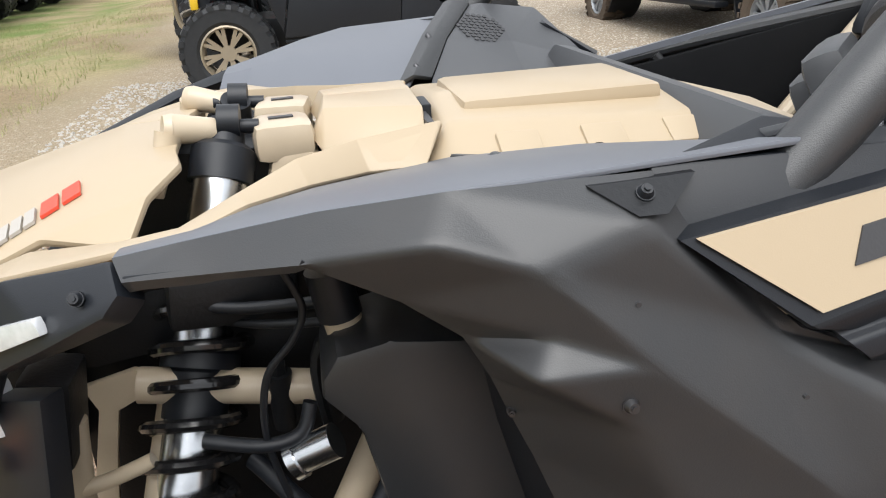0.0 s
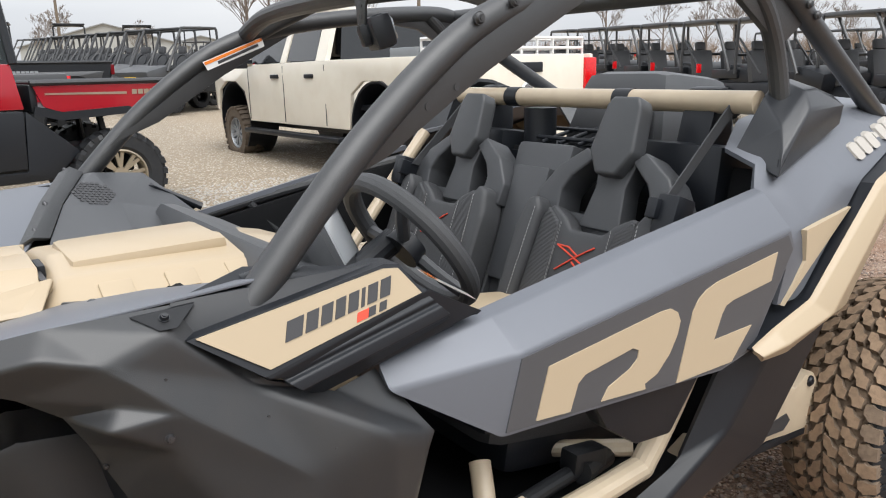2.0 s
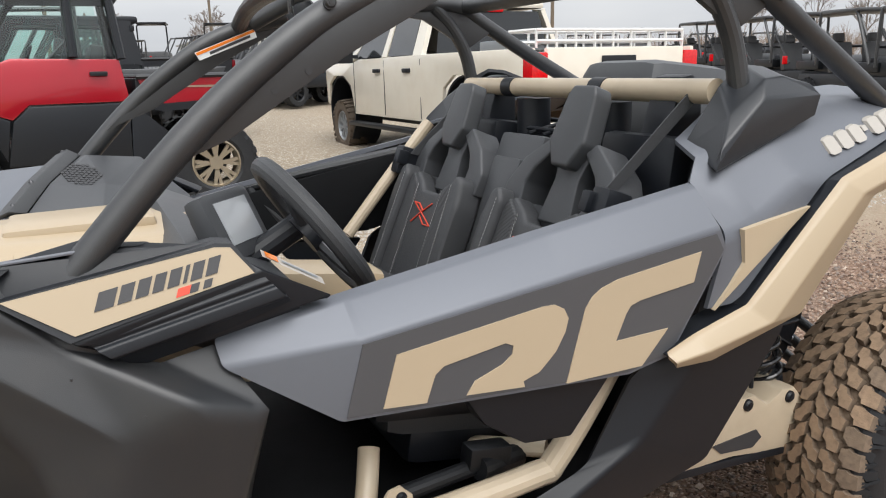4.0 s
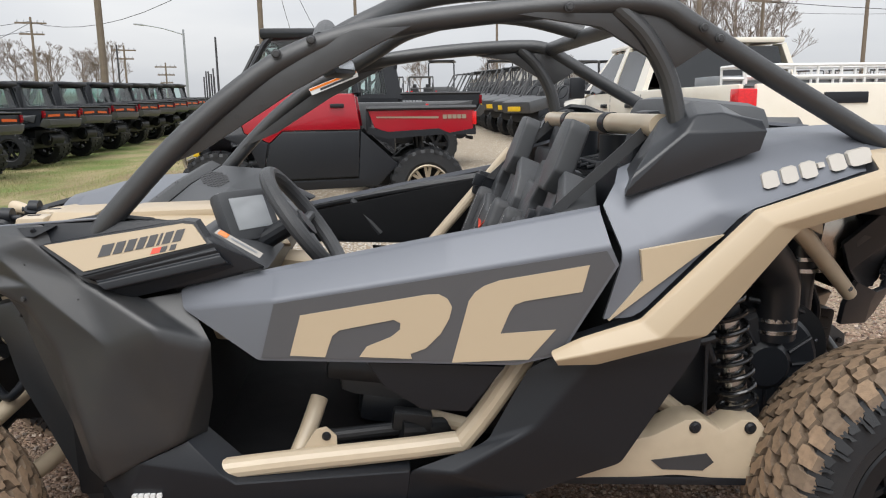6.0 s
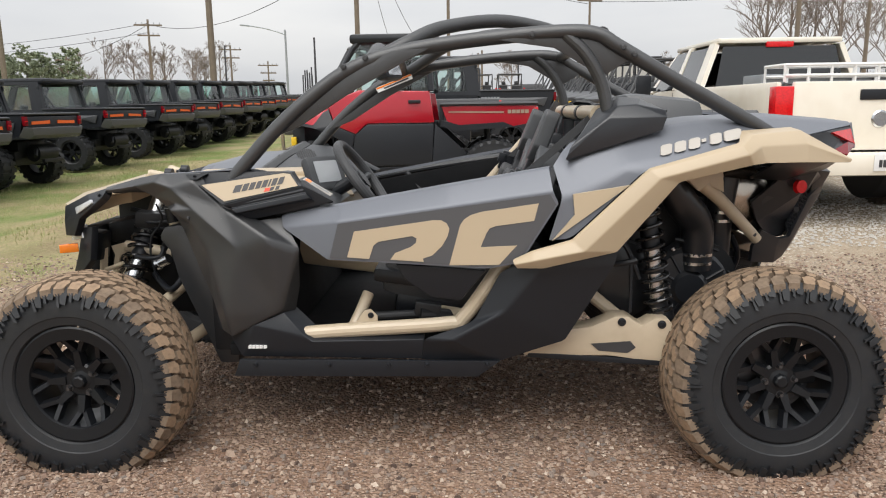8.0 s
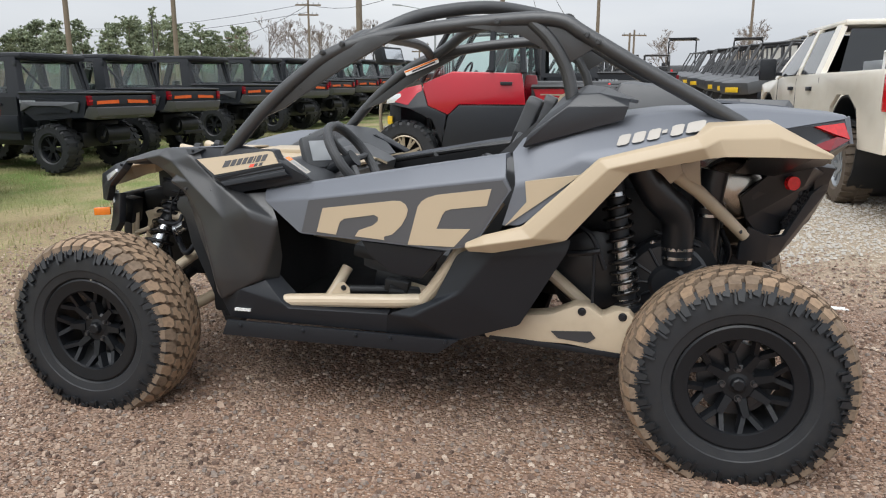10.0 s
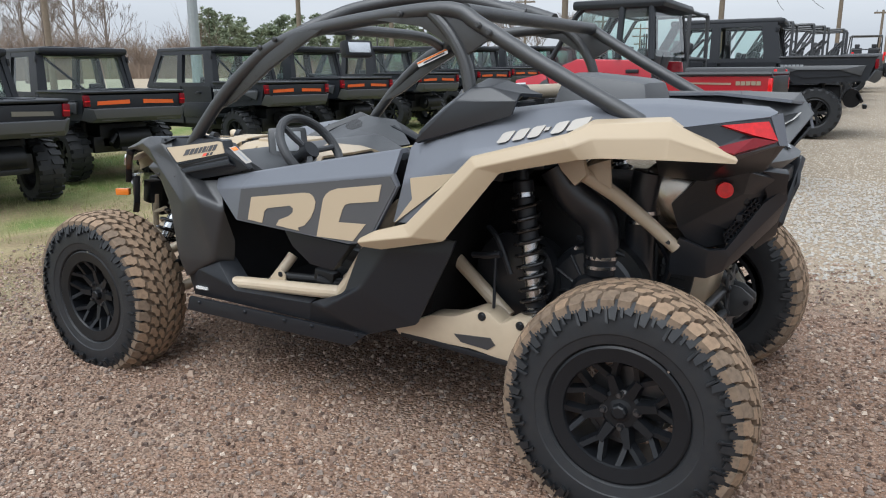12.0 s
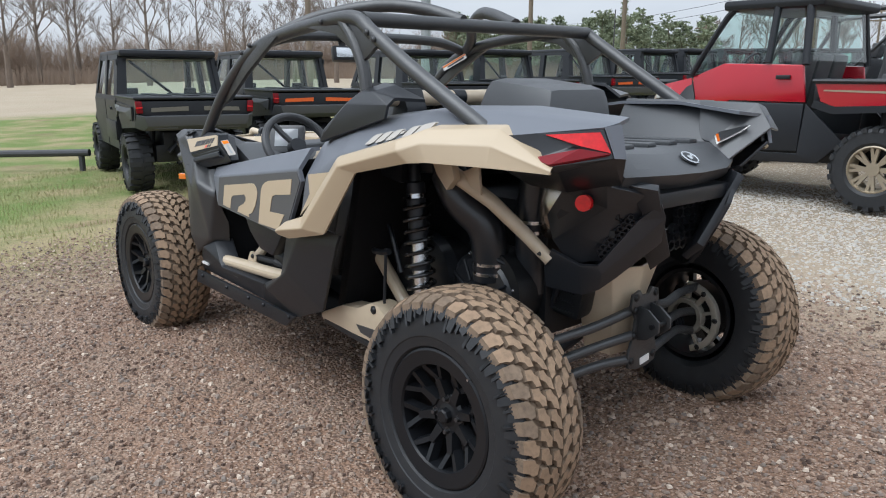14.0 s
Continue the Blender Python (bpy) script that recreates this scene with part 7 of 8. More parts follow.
def red_vehicle(at):
    t = thing("red_utility_vehicle", "glossy red enclosed-cab utility vehicle with sand-coloured rims on gravel", "utility vehicle")
    bm = bmesh.new()
    box(bm, (1.1, 0, .50), (3.0, .9, .24), bev=.03)
    part("chassis", bm, IRON, t, "dark frame and drivetrain")
    for s in (1, -1):
        for x in (0, 2.15):
            bm = bmesh.new()
            cyl(bm, (x, .62 * s, .38), (x, .2 * s, .5), .03, seg=8)
            part("suspension_arm", bm, IRON, t, "dark suspension arm")
            bm = bmesh.new()
            cyl(bm, (x - .12, .52 * s, .45), (x - .05, .45 * s, .95), .04, seg=10)
            part("shock", bm, IRON, t, "dark shock absorber")
    for s in (1, -1):
        W = .76
        part("box_side", merge(plate3([(-.78, W * s, 1.02), (-.80, W * s, 1.30), (.50, W * s, 1.30), (.44, W * s, 1.06), (.30, W * s, .98), (-.30, W * s, 1.02), (-.45, W * s, .95)], .05, (0, 0, 1))), REDPAINT, t, "glossy red cargo box side")
        part("box_trim", plate3([(-.82, (W + .005) * s, .93), (-.82, (W + .005) * s, 1.03), (-.45, (W + .012) * s, .96), (-.30, (W + .012) * s, 1.03), (.30, (W + .012) * s, .99), (.50, (W + .005) * s, 1.07), (.52, (W + .005) * s, .97), (.32, (W + .012) * s, .90), (-.34, (W + .012) * s, .94)], .04, (0, 0, 1)), BLACK, t, "black box trim")
        bm = bmesh.new()
        tube(bm, [(-.82, W * s, 1.34), (.52, W * s, 1.34)], .035, 8)
        part("box_rail", bm, BLACK, t)
        part("box_stripe", plate3([(-.30, (W + .006) * s, 1.18), (.42, (W + .006) * s, 1.20), (.42, (W + .006) * s, 1.22), (-.30, (W + .006) * s, 1.21)], .004, (0, 0, 1)), GOLDRIM, t, "pale side stripe")
        bars("printed_mark", 5, -.68 if s < 0 else -.36, (W + .008) * s, 1.205, .055, .06, .012, (s * -1 if s > 0 else 1, 0, 0), (0, 1, 0), GOLDRIM, t, "pale printed mark")
        part("tail_lamp", slab([(.68 * s, 1.08), (.77 * s, 1.08), (.77 * s, 1.28), (.68 * s, 1.28)], "x", -.83, .06, .01), REDLENS, t, "red tail lamp")
        # cab side: red upper door, charcoal lower door
        part("door_upper", shell([(.56, .77, .98), (.62, .76, 1.34), (1.55, .76, 1.36), (2.10, .74, 1.22), (1.98, .79, .96), (1.60, .80, .86), (1.45, .79, .98)], [(0, 1, 2, 6), (2, 3, 4, 5, 6)], .04, .02, s, inward=(1.2, 0, 1)), REDPAINT, t, "glossy red door panel")
        part("door_lower", shell([(.60, .76, .50), (.57, .77, .97), (1.45, .79, .97), (1.60, .80, .85), (1.72, .79, .48)], [(0, 1, 2, 3, 4)], .04, .02, s, inward=(1.2, 0, 1)), BLACK, t, "black lower door")
        part("rocker", shell([(.20, .74, .62), (.56, .76, .97), (.60, .76, .48), (1.72, .79, .46), (1.65, .76, .36), (.42, .74, .40)], [(0, 1, 2, 5), (2, 3, 4, 5)], .03, .02, s, inward=(1.2, 0, 1)), BLACK, t, "black rocker panel")
        part("fender", shell([(1.72, .78, .52), (1.62, .80, .86), (1.98, .79, .96), (2.12, .74, 1.20), (2.62, .66, 1.12), (2.66, .70, .98), (2.30, .80, .93), (1.90, .80, .80)], [(0, 1, 7), (1, 2, 6, 7), (2, 3, 4, 5, 6)], .03, .02, s, inward=(1.9, 0, .8)), BLACK, t, "black front fender")
        part("fender_red", shell([(2.05, .765, 1.0), (2.12, .745, 1.21), (2.64, .66, 1.13), (2.66, .69, 1.02), (2.35, .78, .97)], [(0, 1, 2, 3, 4)], .02, .01, s, inward=(1.9, 0, .8)), REDPAINT, t, "glossy red fender cap")
        part("headlamp", slab([(2.40, 1.0), (2.68, .98), (2.66, 1.09), (2.46, 1.10)], "y", .66, .06, .01, s), LENS, t, "clear headlamp")
        bm = bmesh.new()
        box(bm, (.82, .79 * s, 1.22), (.16, .03, .04), bev=.01)
        part("door_handle", bm, BLACK, t)
        for pts, nm in (([(.60, .76, 1.34), (.66, .66, 2.0)], "rear_pillar"), ([(2.12, .74, 1.24), (1.62, .66, 1.90), (1.50, .64, 2.0)], "front_pillar"), ([(1.02, .76, 1.36), (1.02, .66, 2.0)], "middle_pillar")):
            bm = bmesh.new()
            tube(bm, [(p[0], p[1] * s, p[2]) for p in pts], .042, 8, 3)
            part(nm, bm, BLACK, t)
        part("side_window", plate3([(.68, .752 * s, 1.37), (1.0, .752 * s, 1.37), (1.0, .665 * s, 1.96), (.72, .665 * s, 1.96)], .008, (1.2, 0, 1.6)), CGLASS, t, "clear side window")
        part("side_window", plate3([(1.05, .752 * s, 1.37), (1.95, .745 * s, 1.37), (1.56, .665 * s, 1.94), (1.05, .665 * s, 1.96)], .008, (1.2, 0, 1.6)), CGLASS, t, "clear side window")
    bm = bmesh.new()
    box(bm, (-.14, 0, 1.02), (1.28, 1.42, .06), bev=.01)
    box(bm, (-.80, 0, 1.16), (.05, 1.40, .30), bev=.01)
    box(bm, (.50, 0, 1.16), (.05, 1.44, .32), bev=.01)
    part("cargo_box", bm, BLACK, t)
    bm = bmesh.new()
    box(bm, (1.10, 0, 2.02), (1.16, 1.42, .12), bev=.05)
    box(bm, (1.10, 0, 2.08), (.9, 1.1, .03), bev=.012)
    part("roof", bm, BLACK, t, "black moulded roof")
    part("rear_window", plate3([(.575, -.66, 1.38), (.575, .66, 1.38), (.63, .60, 1.96), (.63, -.60, 1.96)], .008, (1.2, 0, 1.6)), CGLASS, t, "clear rear window")
    part("windscreen", plate3([(2.14, -.66, 1.25), (2.14, .66, 1.25), (1.56, .60, 1.97), (1.56, -.60, 1.97)], .008, (1.2, 0, 1.6)), CGLASS, t, "clear windscreen")
    bm = bmesh.new()
    box(bm, (2.36, 0, 1.08), (.60, 1.20, .14), (0, 10, 0), .06)
    part("hood", bm, REDPAINT, t, "glossy red hood")
    bm = bmesh.new()
    box(bm, (2.60, 0, .80), (.20, 1.15, .46), bev=.05)
    part("grille", bm, BLACK, t)
    bm = bmesh.new()
    for y in (-.50, .50):
        tube(bm, [(2.62, y, .55), (2.86, y, .62), (2.88, y, .95), (2.80, y * .9, 1.05)], .03, 8)
    for z in (.66, 1.0):
        tube(bm, [(2.86, -.50, z), (2.92, 0, z), (2.86, .50, z)], .03, 8)
    part("bumper", bm, GOLDRIM, t, "sand-coloured tubular bumper")
    for s in (1, -1):
        bm = bmesh.new()
        box(bm, (2.66, .62 * s, .78), (.08, .05, .10), bev=.01)
        part("marker", bm, YELLOW, t, "yellow marker")
    for y in (-.38, .0, .38):
        bm = bmesh.new()
        box(bm, (.85, y, 1.18), (.14, .34, .62), (0, -12, 0), .05)
        part("seat", bm, SEAT, t, "black vinyl seat")
    bm = bmesh.new()
    lathe(bm, [(.165 + .016 * math.cos(k), .016 * math.sin(k)) for k in [2 * math.pi * i / 8 for i in range(8)]], (0, 0, 0), "X", 24, closed=True)
    o = part("steering_wheel", bm, BLACK, t)
    o.matrix_basis = pose(1.45, .38, 1.33, 0, -25, 0)
    for o in t.children:  # true lengths and heights: a short box with a low rail, the cab and the nose
        m, inv = o.matrix_basis.copy(), o.matrix_basis.inverted()
        low = o.name.split(".")[0] in ("box_side", "box_trim", "box_rail", "box_stripe", "printed_mark", "tail_lamp", "cargo_box")
        for v in o.data.vertices:
            p = m @ v.co
            p.x = np.interp(p.x, (-.83, .0, .52, .56, 1.62, 2.15, 2.66, 2.92), (-.50, .10, .60, .66, 1.57, 1.90, 2.30, 2.48))
            p.z = np.interp(p.z, (.0, .50, .93, 1.34, 1.40), (.0, .50, .90, 1.17, 1.21)) if low else np.interp(p.z, (.0, .5, 1.36, 2.10), (.0, .5, 1.34, 1.97))
            v.co = inv @ p
    small_wheels(t, (0, 2.08), .66, .392, .28, GOLDRIM, [RUBBER], 8, 24)
    t.matrix_world = at
    return t


red_vehicle(stand(1.71, 5.92, 180.5))


# ---- open utility vehicles with cages and roofs ----
def open_vehicle(at, label, grp, roof_mat, body_mat, box_rear=True):
    t = thing("open_utility_vehicle", label, "utility vehicle", grp)
    bm = bmesh.new()
    box(bm, (1.0, 0, .62), (2.6, 1.2, .36), bev=.08)
    part("body", bm, BLACK, t)
    bm = bmesh.new()
    box(bm, (2.25, 0, .88), (.7, 1.25, .32), (0, 12, 0), .10)
    part("hood", bm, body_mat, t)
    bm = bmesh.new()
    if box_rear:
        box(bm, (-.15, 0, 1.0), (1.15, 1.42, .36), bev=.04)
    else:
        box(bm, (.0, 0, .95), (.8, 1.2, .18), bev=.04)
    part("cargo_box", bm, body_mat, t)
    for s in (1, -1):
        bm = bmesh.new()
        box(bm, (-.73, .66 * s, 1.06), (.04, .10, .18), bev=.01)
        part("tail_lamp", bm, REDLENS, t, "red tail lamp")
    for s in (1, -1):
        bm = bmesh.new()
        tube(bm, [(2.05, .66 * s, .95), (1.62, .62 * s, 1.70), (1.50, .62 * s, 1.90), (1.42, .62 * s, 1.93), (.50, .62 * s, 1.95), (.44, .62 * s, 1.92), (.42, .64 * s, 1.85), (.42, .66 * s, .95)], .03, 8, 4)
        part("cage_hoop", bm, CAGE, t)
        bm = bmesh.new()
        tube(bm, [(.45, .62 * s, 1.60), (1.10, .62 * s, .95)], .022, 6)
        part("cage_brace", bm, CAGE, t)
    for x, z in ((1.45, 1.92), (.47, 1.94), (.42, 1.30)):
        bm = bmesh.new()
        tube(bm, [(x, -.62, z), (x, .62, z)], .028, 8)
        part("cage_cross_tube", bm, CAGE, t)
    if roof_mat:
        bm = bmesh.new()
        box(bm, (1.05, 0, 1.93), (1.15, 1.32, .06), bev=.025)
        part("roof", bm, roof_mat, t)
    for y in (-.36, .36):
        bm = bmesh.new()
        box(bm, (.72, y, 1.08), (.14, .46, .60), (0, -12, 0), .05)
        box(bm, (.62, y, 1.46), (.10, .22, .18), (0, -12, 0), .04)
        part("seat", bm, SEAT, t)
    bm = bmesh.new()
    lathe(bm, [(.165 + .016 * math.cos(k), .016 * math.sin(k)) for k in [2 * math.pi * i / 8 for i in range(8)]], (0, 0, 0), "X", 20, closed=True)
    o = part("steering_wheel", bm, BLACK, t)
    o.matrix_basis = pose(1.35, .36, 1.18, 0, -25, 0)
    small_wheels(t, (0, 2.0), .62, .34, .24, RIM, [RUBBER], 6, 18)
    t.matrix_world = at
    return t


# the second row behind the red one, tails to the lot
second = open_vehicle(stand(1.15, 8.6, 181), "dark grey open utility vehicle with tubular cage and cargo box", "second dealer row", None, CHAR)
for k in range(7):
    copy_thing(second, stand(1.5 + .1 * k + random.uniform(-.15, .15), 13.7 + 2.3 * k, 183 + random.uniform(-2, 2)))
copy_thing(black_cab, stand(2.15, 11.3, 183))
# roofed side-by-sides on the right-hand side of the lot
roofed = open_vehicle(stand(14.0, 7.0, 250), "black roofed side-by-side in a parked row", "roofed row", CHAR, BLACK, False)
for k in range(1, 12):
    copy_thing(roofed, stand(14.0 + 1.75 * k * .42 + (5 if k > 5 else 0), 7.0 + 1.75 * (k if k < 6 else k - 6) - (1 if k > 5 else 0), 250 + random.uniform(-4, 4)))
for k in range(5):
    copy_thing(roofed, stand(13.6 - .7 * k, 5.2 - 1.8 * k, 250 + random.uniform(-4, 4)))
# sport models far across the lot, noses towards the gravel
for x in (2.0, 3.6):
    copy_thing(roofed, stand(x, 39.0, 95 + random.uniform(-4, 4)))
sport = open_vehicle(stand(7.0, 17.6, 205), "yellow-trimmed sport side-by-side in a far row", "far sport row", None, CHAR, False)
bm = bmesh.new()
box(bm, (2.62, 0, .78), (.05, .5, .12), bev=.01)
part("trim", bm, YELLOW, sport, "yellow trim")
for k in range(1, 13):
    copy_thing(sport, stand(7.0 - .04 * k + random.uniform(-.1, .1), 17.6 + 1.45 * k, 205 + random.uniform(-3, 3)))
for k in range(16):
    copy_thing(roofed, stand(16.0 + 1.6 * k, 44.0 - .9 * k, 225 + random.uniform(-4, 4)))


# ---- white pickup ----
def pickup(at):
    t = thing("pickup_truck", "white crew-cab pickup truck with muddy tyres and a bed rack", "truck")
    W = 1.0
    for s in (1, -1):
        part("body_side", shell([(-1.25, W, .62), (-1.25, W, 1.38), (1.02, W, 1.38), (3.0, W, 1.36), (3.3, W, 1.32), (4.55, .97, 1.26), (4.72, .90, .75), (4.35, 1.0, .70), (4.25, 1.02, 1.02), (3.98, 1.03, 1.14), (3.60, 1.03, 1.14), (3.34, 1.02, 1.0), (3.25, 1.0, .60), (.55, 1.0, .60), (.46, 1.02, 1.0), (.20, 1.03, 1.14), (-.20, 1.03, 1.14), (-.46, 1.02, 1.0), (-.55, 1.0, .62)],
                                [(0, 1, 2, 14, 15, 16, 17, 18), (2, 3, 12, 13, 14), (3, 4, 10, 11, 12), (4, 5, 9, 10), (5, 6, 7, 8, 9)], .05, .02, s, inward=(2, 0, .9)), WHITEPAINT, t, "white body side with brown road dust")
        for x in (0, 3.79):
            bm = bmesh.new()
            lathe(bm, [(0, -.42 * s), (.50, -.42 * s), (.50, -.01 * s), (.525, -.01 * s), (.525, -.44 * s), (0, -.44 * s)], (x, W * s, .62), "Y", 30)
            part("arch_lining", bm, BLACK, t)
        # cab greenhouse
        for quad in (((1.02, W, 1.37), (1.10, .80, 1.92), (1.30, .80, 1.93), (1.26, W, 1.37)), ((2.05, W, 1.37), (2.02, .80, 1.93), (2.14, .80, 1.93), (2.20, W, 1.37)), ((3.25, W, 1.35), (2.62, .78, 1.92), (2.74, .78, 1.90), (3.45, W, 1.34))):
            part("cab_pillar", plate3([(x, y * s, z) for x, y, z in quad], .06, (2, 0, 1)), WHITEPAINT, t)
        for pts in ([(1.28, .985, 1.38), (2.04, .985, 1.38), (2.01, .81, 1.88), (1.34, .81, 1.88)], [(2.21, .985, 1.38), (3.22, .985, 1.37), (2.66, .80, 1.88), (2.16, .81, 1.88)]):
            part("side_window", plate3([(x, y * s, z) for x, y, z in pts], .01, (2, 0, 1.5)), BLACKGLASS, t, "dark side window")
        for x in (1.42, 2.36):
            bm = bmesh.new()
            box(bm, (x, (W + .015) * s, 1.20), (.20, .04, .05), bev=.012)
            part("door_handle", bm, BLACK, t)
        for x in (1.06, 2.14, 3.22):
            bm = bmesh.new()
            box(bm, (x, (W + .001) * s, .98), (.012, .01, .70))
            part("door_gap", bm, INK, t)
        bm = bmesh.new()
        box(bm, (1.95, (W + .03) * s, .48), (2.6, .16, .06), bev=.02)
        part("running_board", bm, BLACK, t)
        bm = bmesh.new()
        box(bm, (3.05, (W + .19) * s, 1.46), (.10, .22, .30), bev=.03)
        box(bm, (3.08, (W + .06) * s, 1.40), (.06, .14, .05), bev=.01)
        part("wing_mirror", bm, BLACK, t)
        part("tail_lamp", slab([((W - .16) * s, 1.0), ((W + .02) * s, 1.0), ((W + .02) * s, 1.34), ((W - .16) * s, 1.34)], "x", -1.29, .16, .02), REDLENS, t, "tall red tail lamp")
    bm = bmesh.new()
    box(bm, (1.95, 0, 1.95), (1.75, 1.55, .07), bev=.03)
    part("roof", bm, WHITEPAINT, t)
    part("rear_window", plate3([(1.015, -.80, 1.38), (1.015, .80, 1.38), (1.10, .70, 1.88), (1.10, -.70, 1.88)], .01, (2, 0, 1.5)), BLACKGLASS, t, "dark rear window")
    part("windscreen", plate3([(3.30, -.85, 1.36), (3.30, .85, 1.36), (2.70, .72, 1.90), (2.70, -.72, 1.90)], .01, (2, 0, 1.5)), BLACKGLASS, t, "dark windscreen")
    bm = bmesh.new()
    box(bm, (1.06, 0, 1.02), (.06, 1.92, .70), bev=.01)
    part("cab_back", bm, WHITEPAINT, t)
    bm = bmesh.new()
    box(bm, (1.10, 0, 1.90), (.05, .34, .07), bev=.01)
    part("brake_lamp", bm, REDLENS, t, "red high brake lamp")
    bm = bmesh.new()
    box(bm, (3.95, 0, 1.28), (1.5, 1.85, .10), (0, 3, 0), .04)
    part("hood", bm, WHITEPAINT, t)
    bm = bmesh.new()
    box(bm, (4.68, 0, .95), (.12, 1.7, .50), bev=.04)
    part("grille", bm, BLACK, t)
    gate = part("tailgate", slab([(-.84, .72), (.84, .72), (.84, 1.38), (-.84, 1.38)], "x", -1.27, .06, .02), WHITEPAINT, t, "white tailgate")
    bm = bmesh.new()
    box(bm, (-1.275, 0, 1.25), (.02, .42, .10), bev=.02)
    part("gate_handle", bm, BLACK, gate)
    bm = bmesh.new()
    lathe(bm, [(0, -.012), (.07, -.012), (.085, 0), (0, .004)], (-1.275, 0, 1.02), "X", 18)
    part("badge", bm, STEEL, gate, "round chrome badge")
    bm = bmesh.new()
    box(bm, (-1.40, 0, .60), (.22, 1.95, .22), bev=.05)
    part("rear_bumper", bm, WHITEPAINT, t)
    bm = bmesh.new()
    box(bm, (-1.52, 0, .62), (.01, .31, .16), bev=.004)
    lp = part("number_plate", bm, WHITE, t, "white number plate with plain dark bars")
    bars("plate_mark", 6, -1.527, .11, .61, .028, .07, .01, (0, -1, 0), (1, 0, 0), INK, lp, "dark plain bar")
    bm = bmesh.new()
    box(bm, (-.1, 0, .85), (2.2, 1.80, .06), bev=.01)
    box(bm, (1.9, 0, .62), (4.8, 1.1, .28), bev=.04)
    part("bed_floor", bm, BLACK, t)
    bm = bmesh.new()
    box(bm, (-.45, 0, 1.42), (.5, 1.85, .10), bev=.01)
    part("tool_box", bm, GALV, t, "bright metal tool box")
    bm = bmesh.new()
    for x in (-.72, -1.18):
        for z in (1.44, 1.54):
            tube(bm, [(x, -.90, z), (x, .90, z)], .018, 6)
        for i in range(9):
            tube(bm, [(x, -.90 + .225 * i, 1.38), (x, -.90 + .225 * i, 1.54)], .014, 6)
    for s in (1, -1):
        tube(bm, [(-.72, .90 * s, 1.54), (-1.18, .90 * s, 1.54)], .018, 6)
    part("bed_rack", bm, WHITE, t, "white tubular bed rack")
    small_wheels(t, (0, 3.79), .88, .40, .28, GALV, [TRUCKMUD], 8, 26, "mud-coated road tyre")
    t.matrix_world = at
    return t


pickup(stand(5.36, 5.35, 91.6, .03))


# ---- poles and wires ----
def pole(x, y, h, r, mat, label, name="utility_pole", arms=0, arm_dir=20.0):
    t = thing(name, label, "pole", at=stand(x, y))
    bm = bmesh.new()
    cyl(bm, (0, 0, -.1), (0, 0, h), r, r * .7, seg=12)
    part("shaft", bm, mat, t)
    for k in range(arms):
        bm = bmesh.new()
        box(bm, (0, 0, h - .5 - .9 * k), (2.4 - .5 * k, .12, .14), (0, 0, arm_dir))
        part("crossarm", bm, mat, t)
        for u in (-1.0, -.5, .5, 1.0):
            bm = bmesh.new()
            p = pose(0, 0, 0, 0, 0, arm_dir) @ Vector((u * (1 - .2 * k), 0, h - .43 - .9 * k))
            cyl(bm, p, p + Vector((0, 0, .18)), .05, .03, seg=8)
            part("insulator", bm, GALV, t)
    return t


WOODL, STEELL = "weathered brown wooden utility pole", "grey galvanised steel pole"
for x, y, h, r, arms in ((-11.2, 33.5, 15, .17, 0), (-27.9, 65.4, 8.4, .13, 2), (-5.2, 41.2, 15, .16, 1), (-42.6, 78, 6.3, .13, 2), (-25.8, 82, 7.4, .13, 2), (-23.5, 89, 6.0, .12, 3), (-22.2, 34.3, 13, .14, 0),
                       (-26.5, 31.2, 13.5, .15, 0), (20.6, 42.8, 14, .16, 0), (26.0, 45.5, 7.0, .14, 1), (-.4, 57, 11.5, .15, 1), (2.0, 67, 4.8, .12, 0), (2.4, 72, 5.4, .12, 1), (-39.1, 23.9, 11, .2, 0), (44, 62, 13, .2, 2), (11.8, 65.2, 9.5, .13, 1)):
    pole(x, y, h, r, WOODPOLE, WOODL, arms=arms)
pole(-23.0, 20.4, 13, .24, GALV, STEELL, "steel_pole")
pole(-12.5, 39.4, 4.0, .06, WIRE, "thin black steel post", "steel_pole")
pole(-4.6, 26, 3.5, .05, WIRE, "thin black steel post", "steel_pole")
pole(-33, 48, 5.5, .06, WIRE, "thin black steel post", "steel_pole")
lamp = pole(-14.7, 62.6, 7.0, .12, GALV, "grey street lamp with a long curved arm", "street_lamp")
bm = bmesh.new()
tube(bm, [(0, 0, 6.6), (-1.6, 0, 7.1), (-3.2, 0, 7.4)], .05, 8)
part("arm", bm, GALV, lamp)
bm = bmesh.new()
box(bm, (-3.5, 0, 7.42), (.8, .3, .12), (0, 6, 0), .04)
part("lamp_head", bm, GALV, lamp)
stack = thing("post_bundle", "bundle of thin black posts standing on end", "posts", at=stand(-4.9, 26))
for k in range(7):
    bm = bmesh.new()
    box(bm, (-.20 + .06 * k, .1 * (k % 3), 1.05 + .1 * (k % 2)), (.045, .045, 2.1 + .2 * (k % 3)))
    part("post", bm, WIRE, stack)


def wire(a, b, sag, r=.022):
    a, b = Vector(a), Vector(b)
    bm = bmesh.new()
    tube(bm, [a + (b - a) * (i / 10) - Vector((0, 0, sag * 4 * (i / 10) * (1 - i / 10))) for i in range(11)], r, 5, 1)
    return tagged(obj("overhead_wire", bm, WIRE, 0), "thin dark overhead wire strung between poles", "wire", "overhead wires")


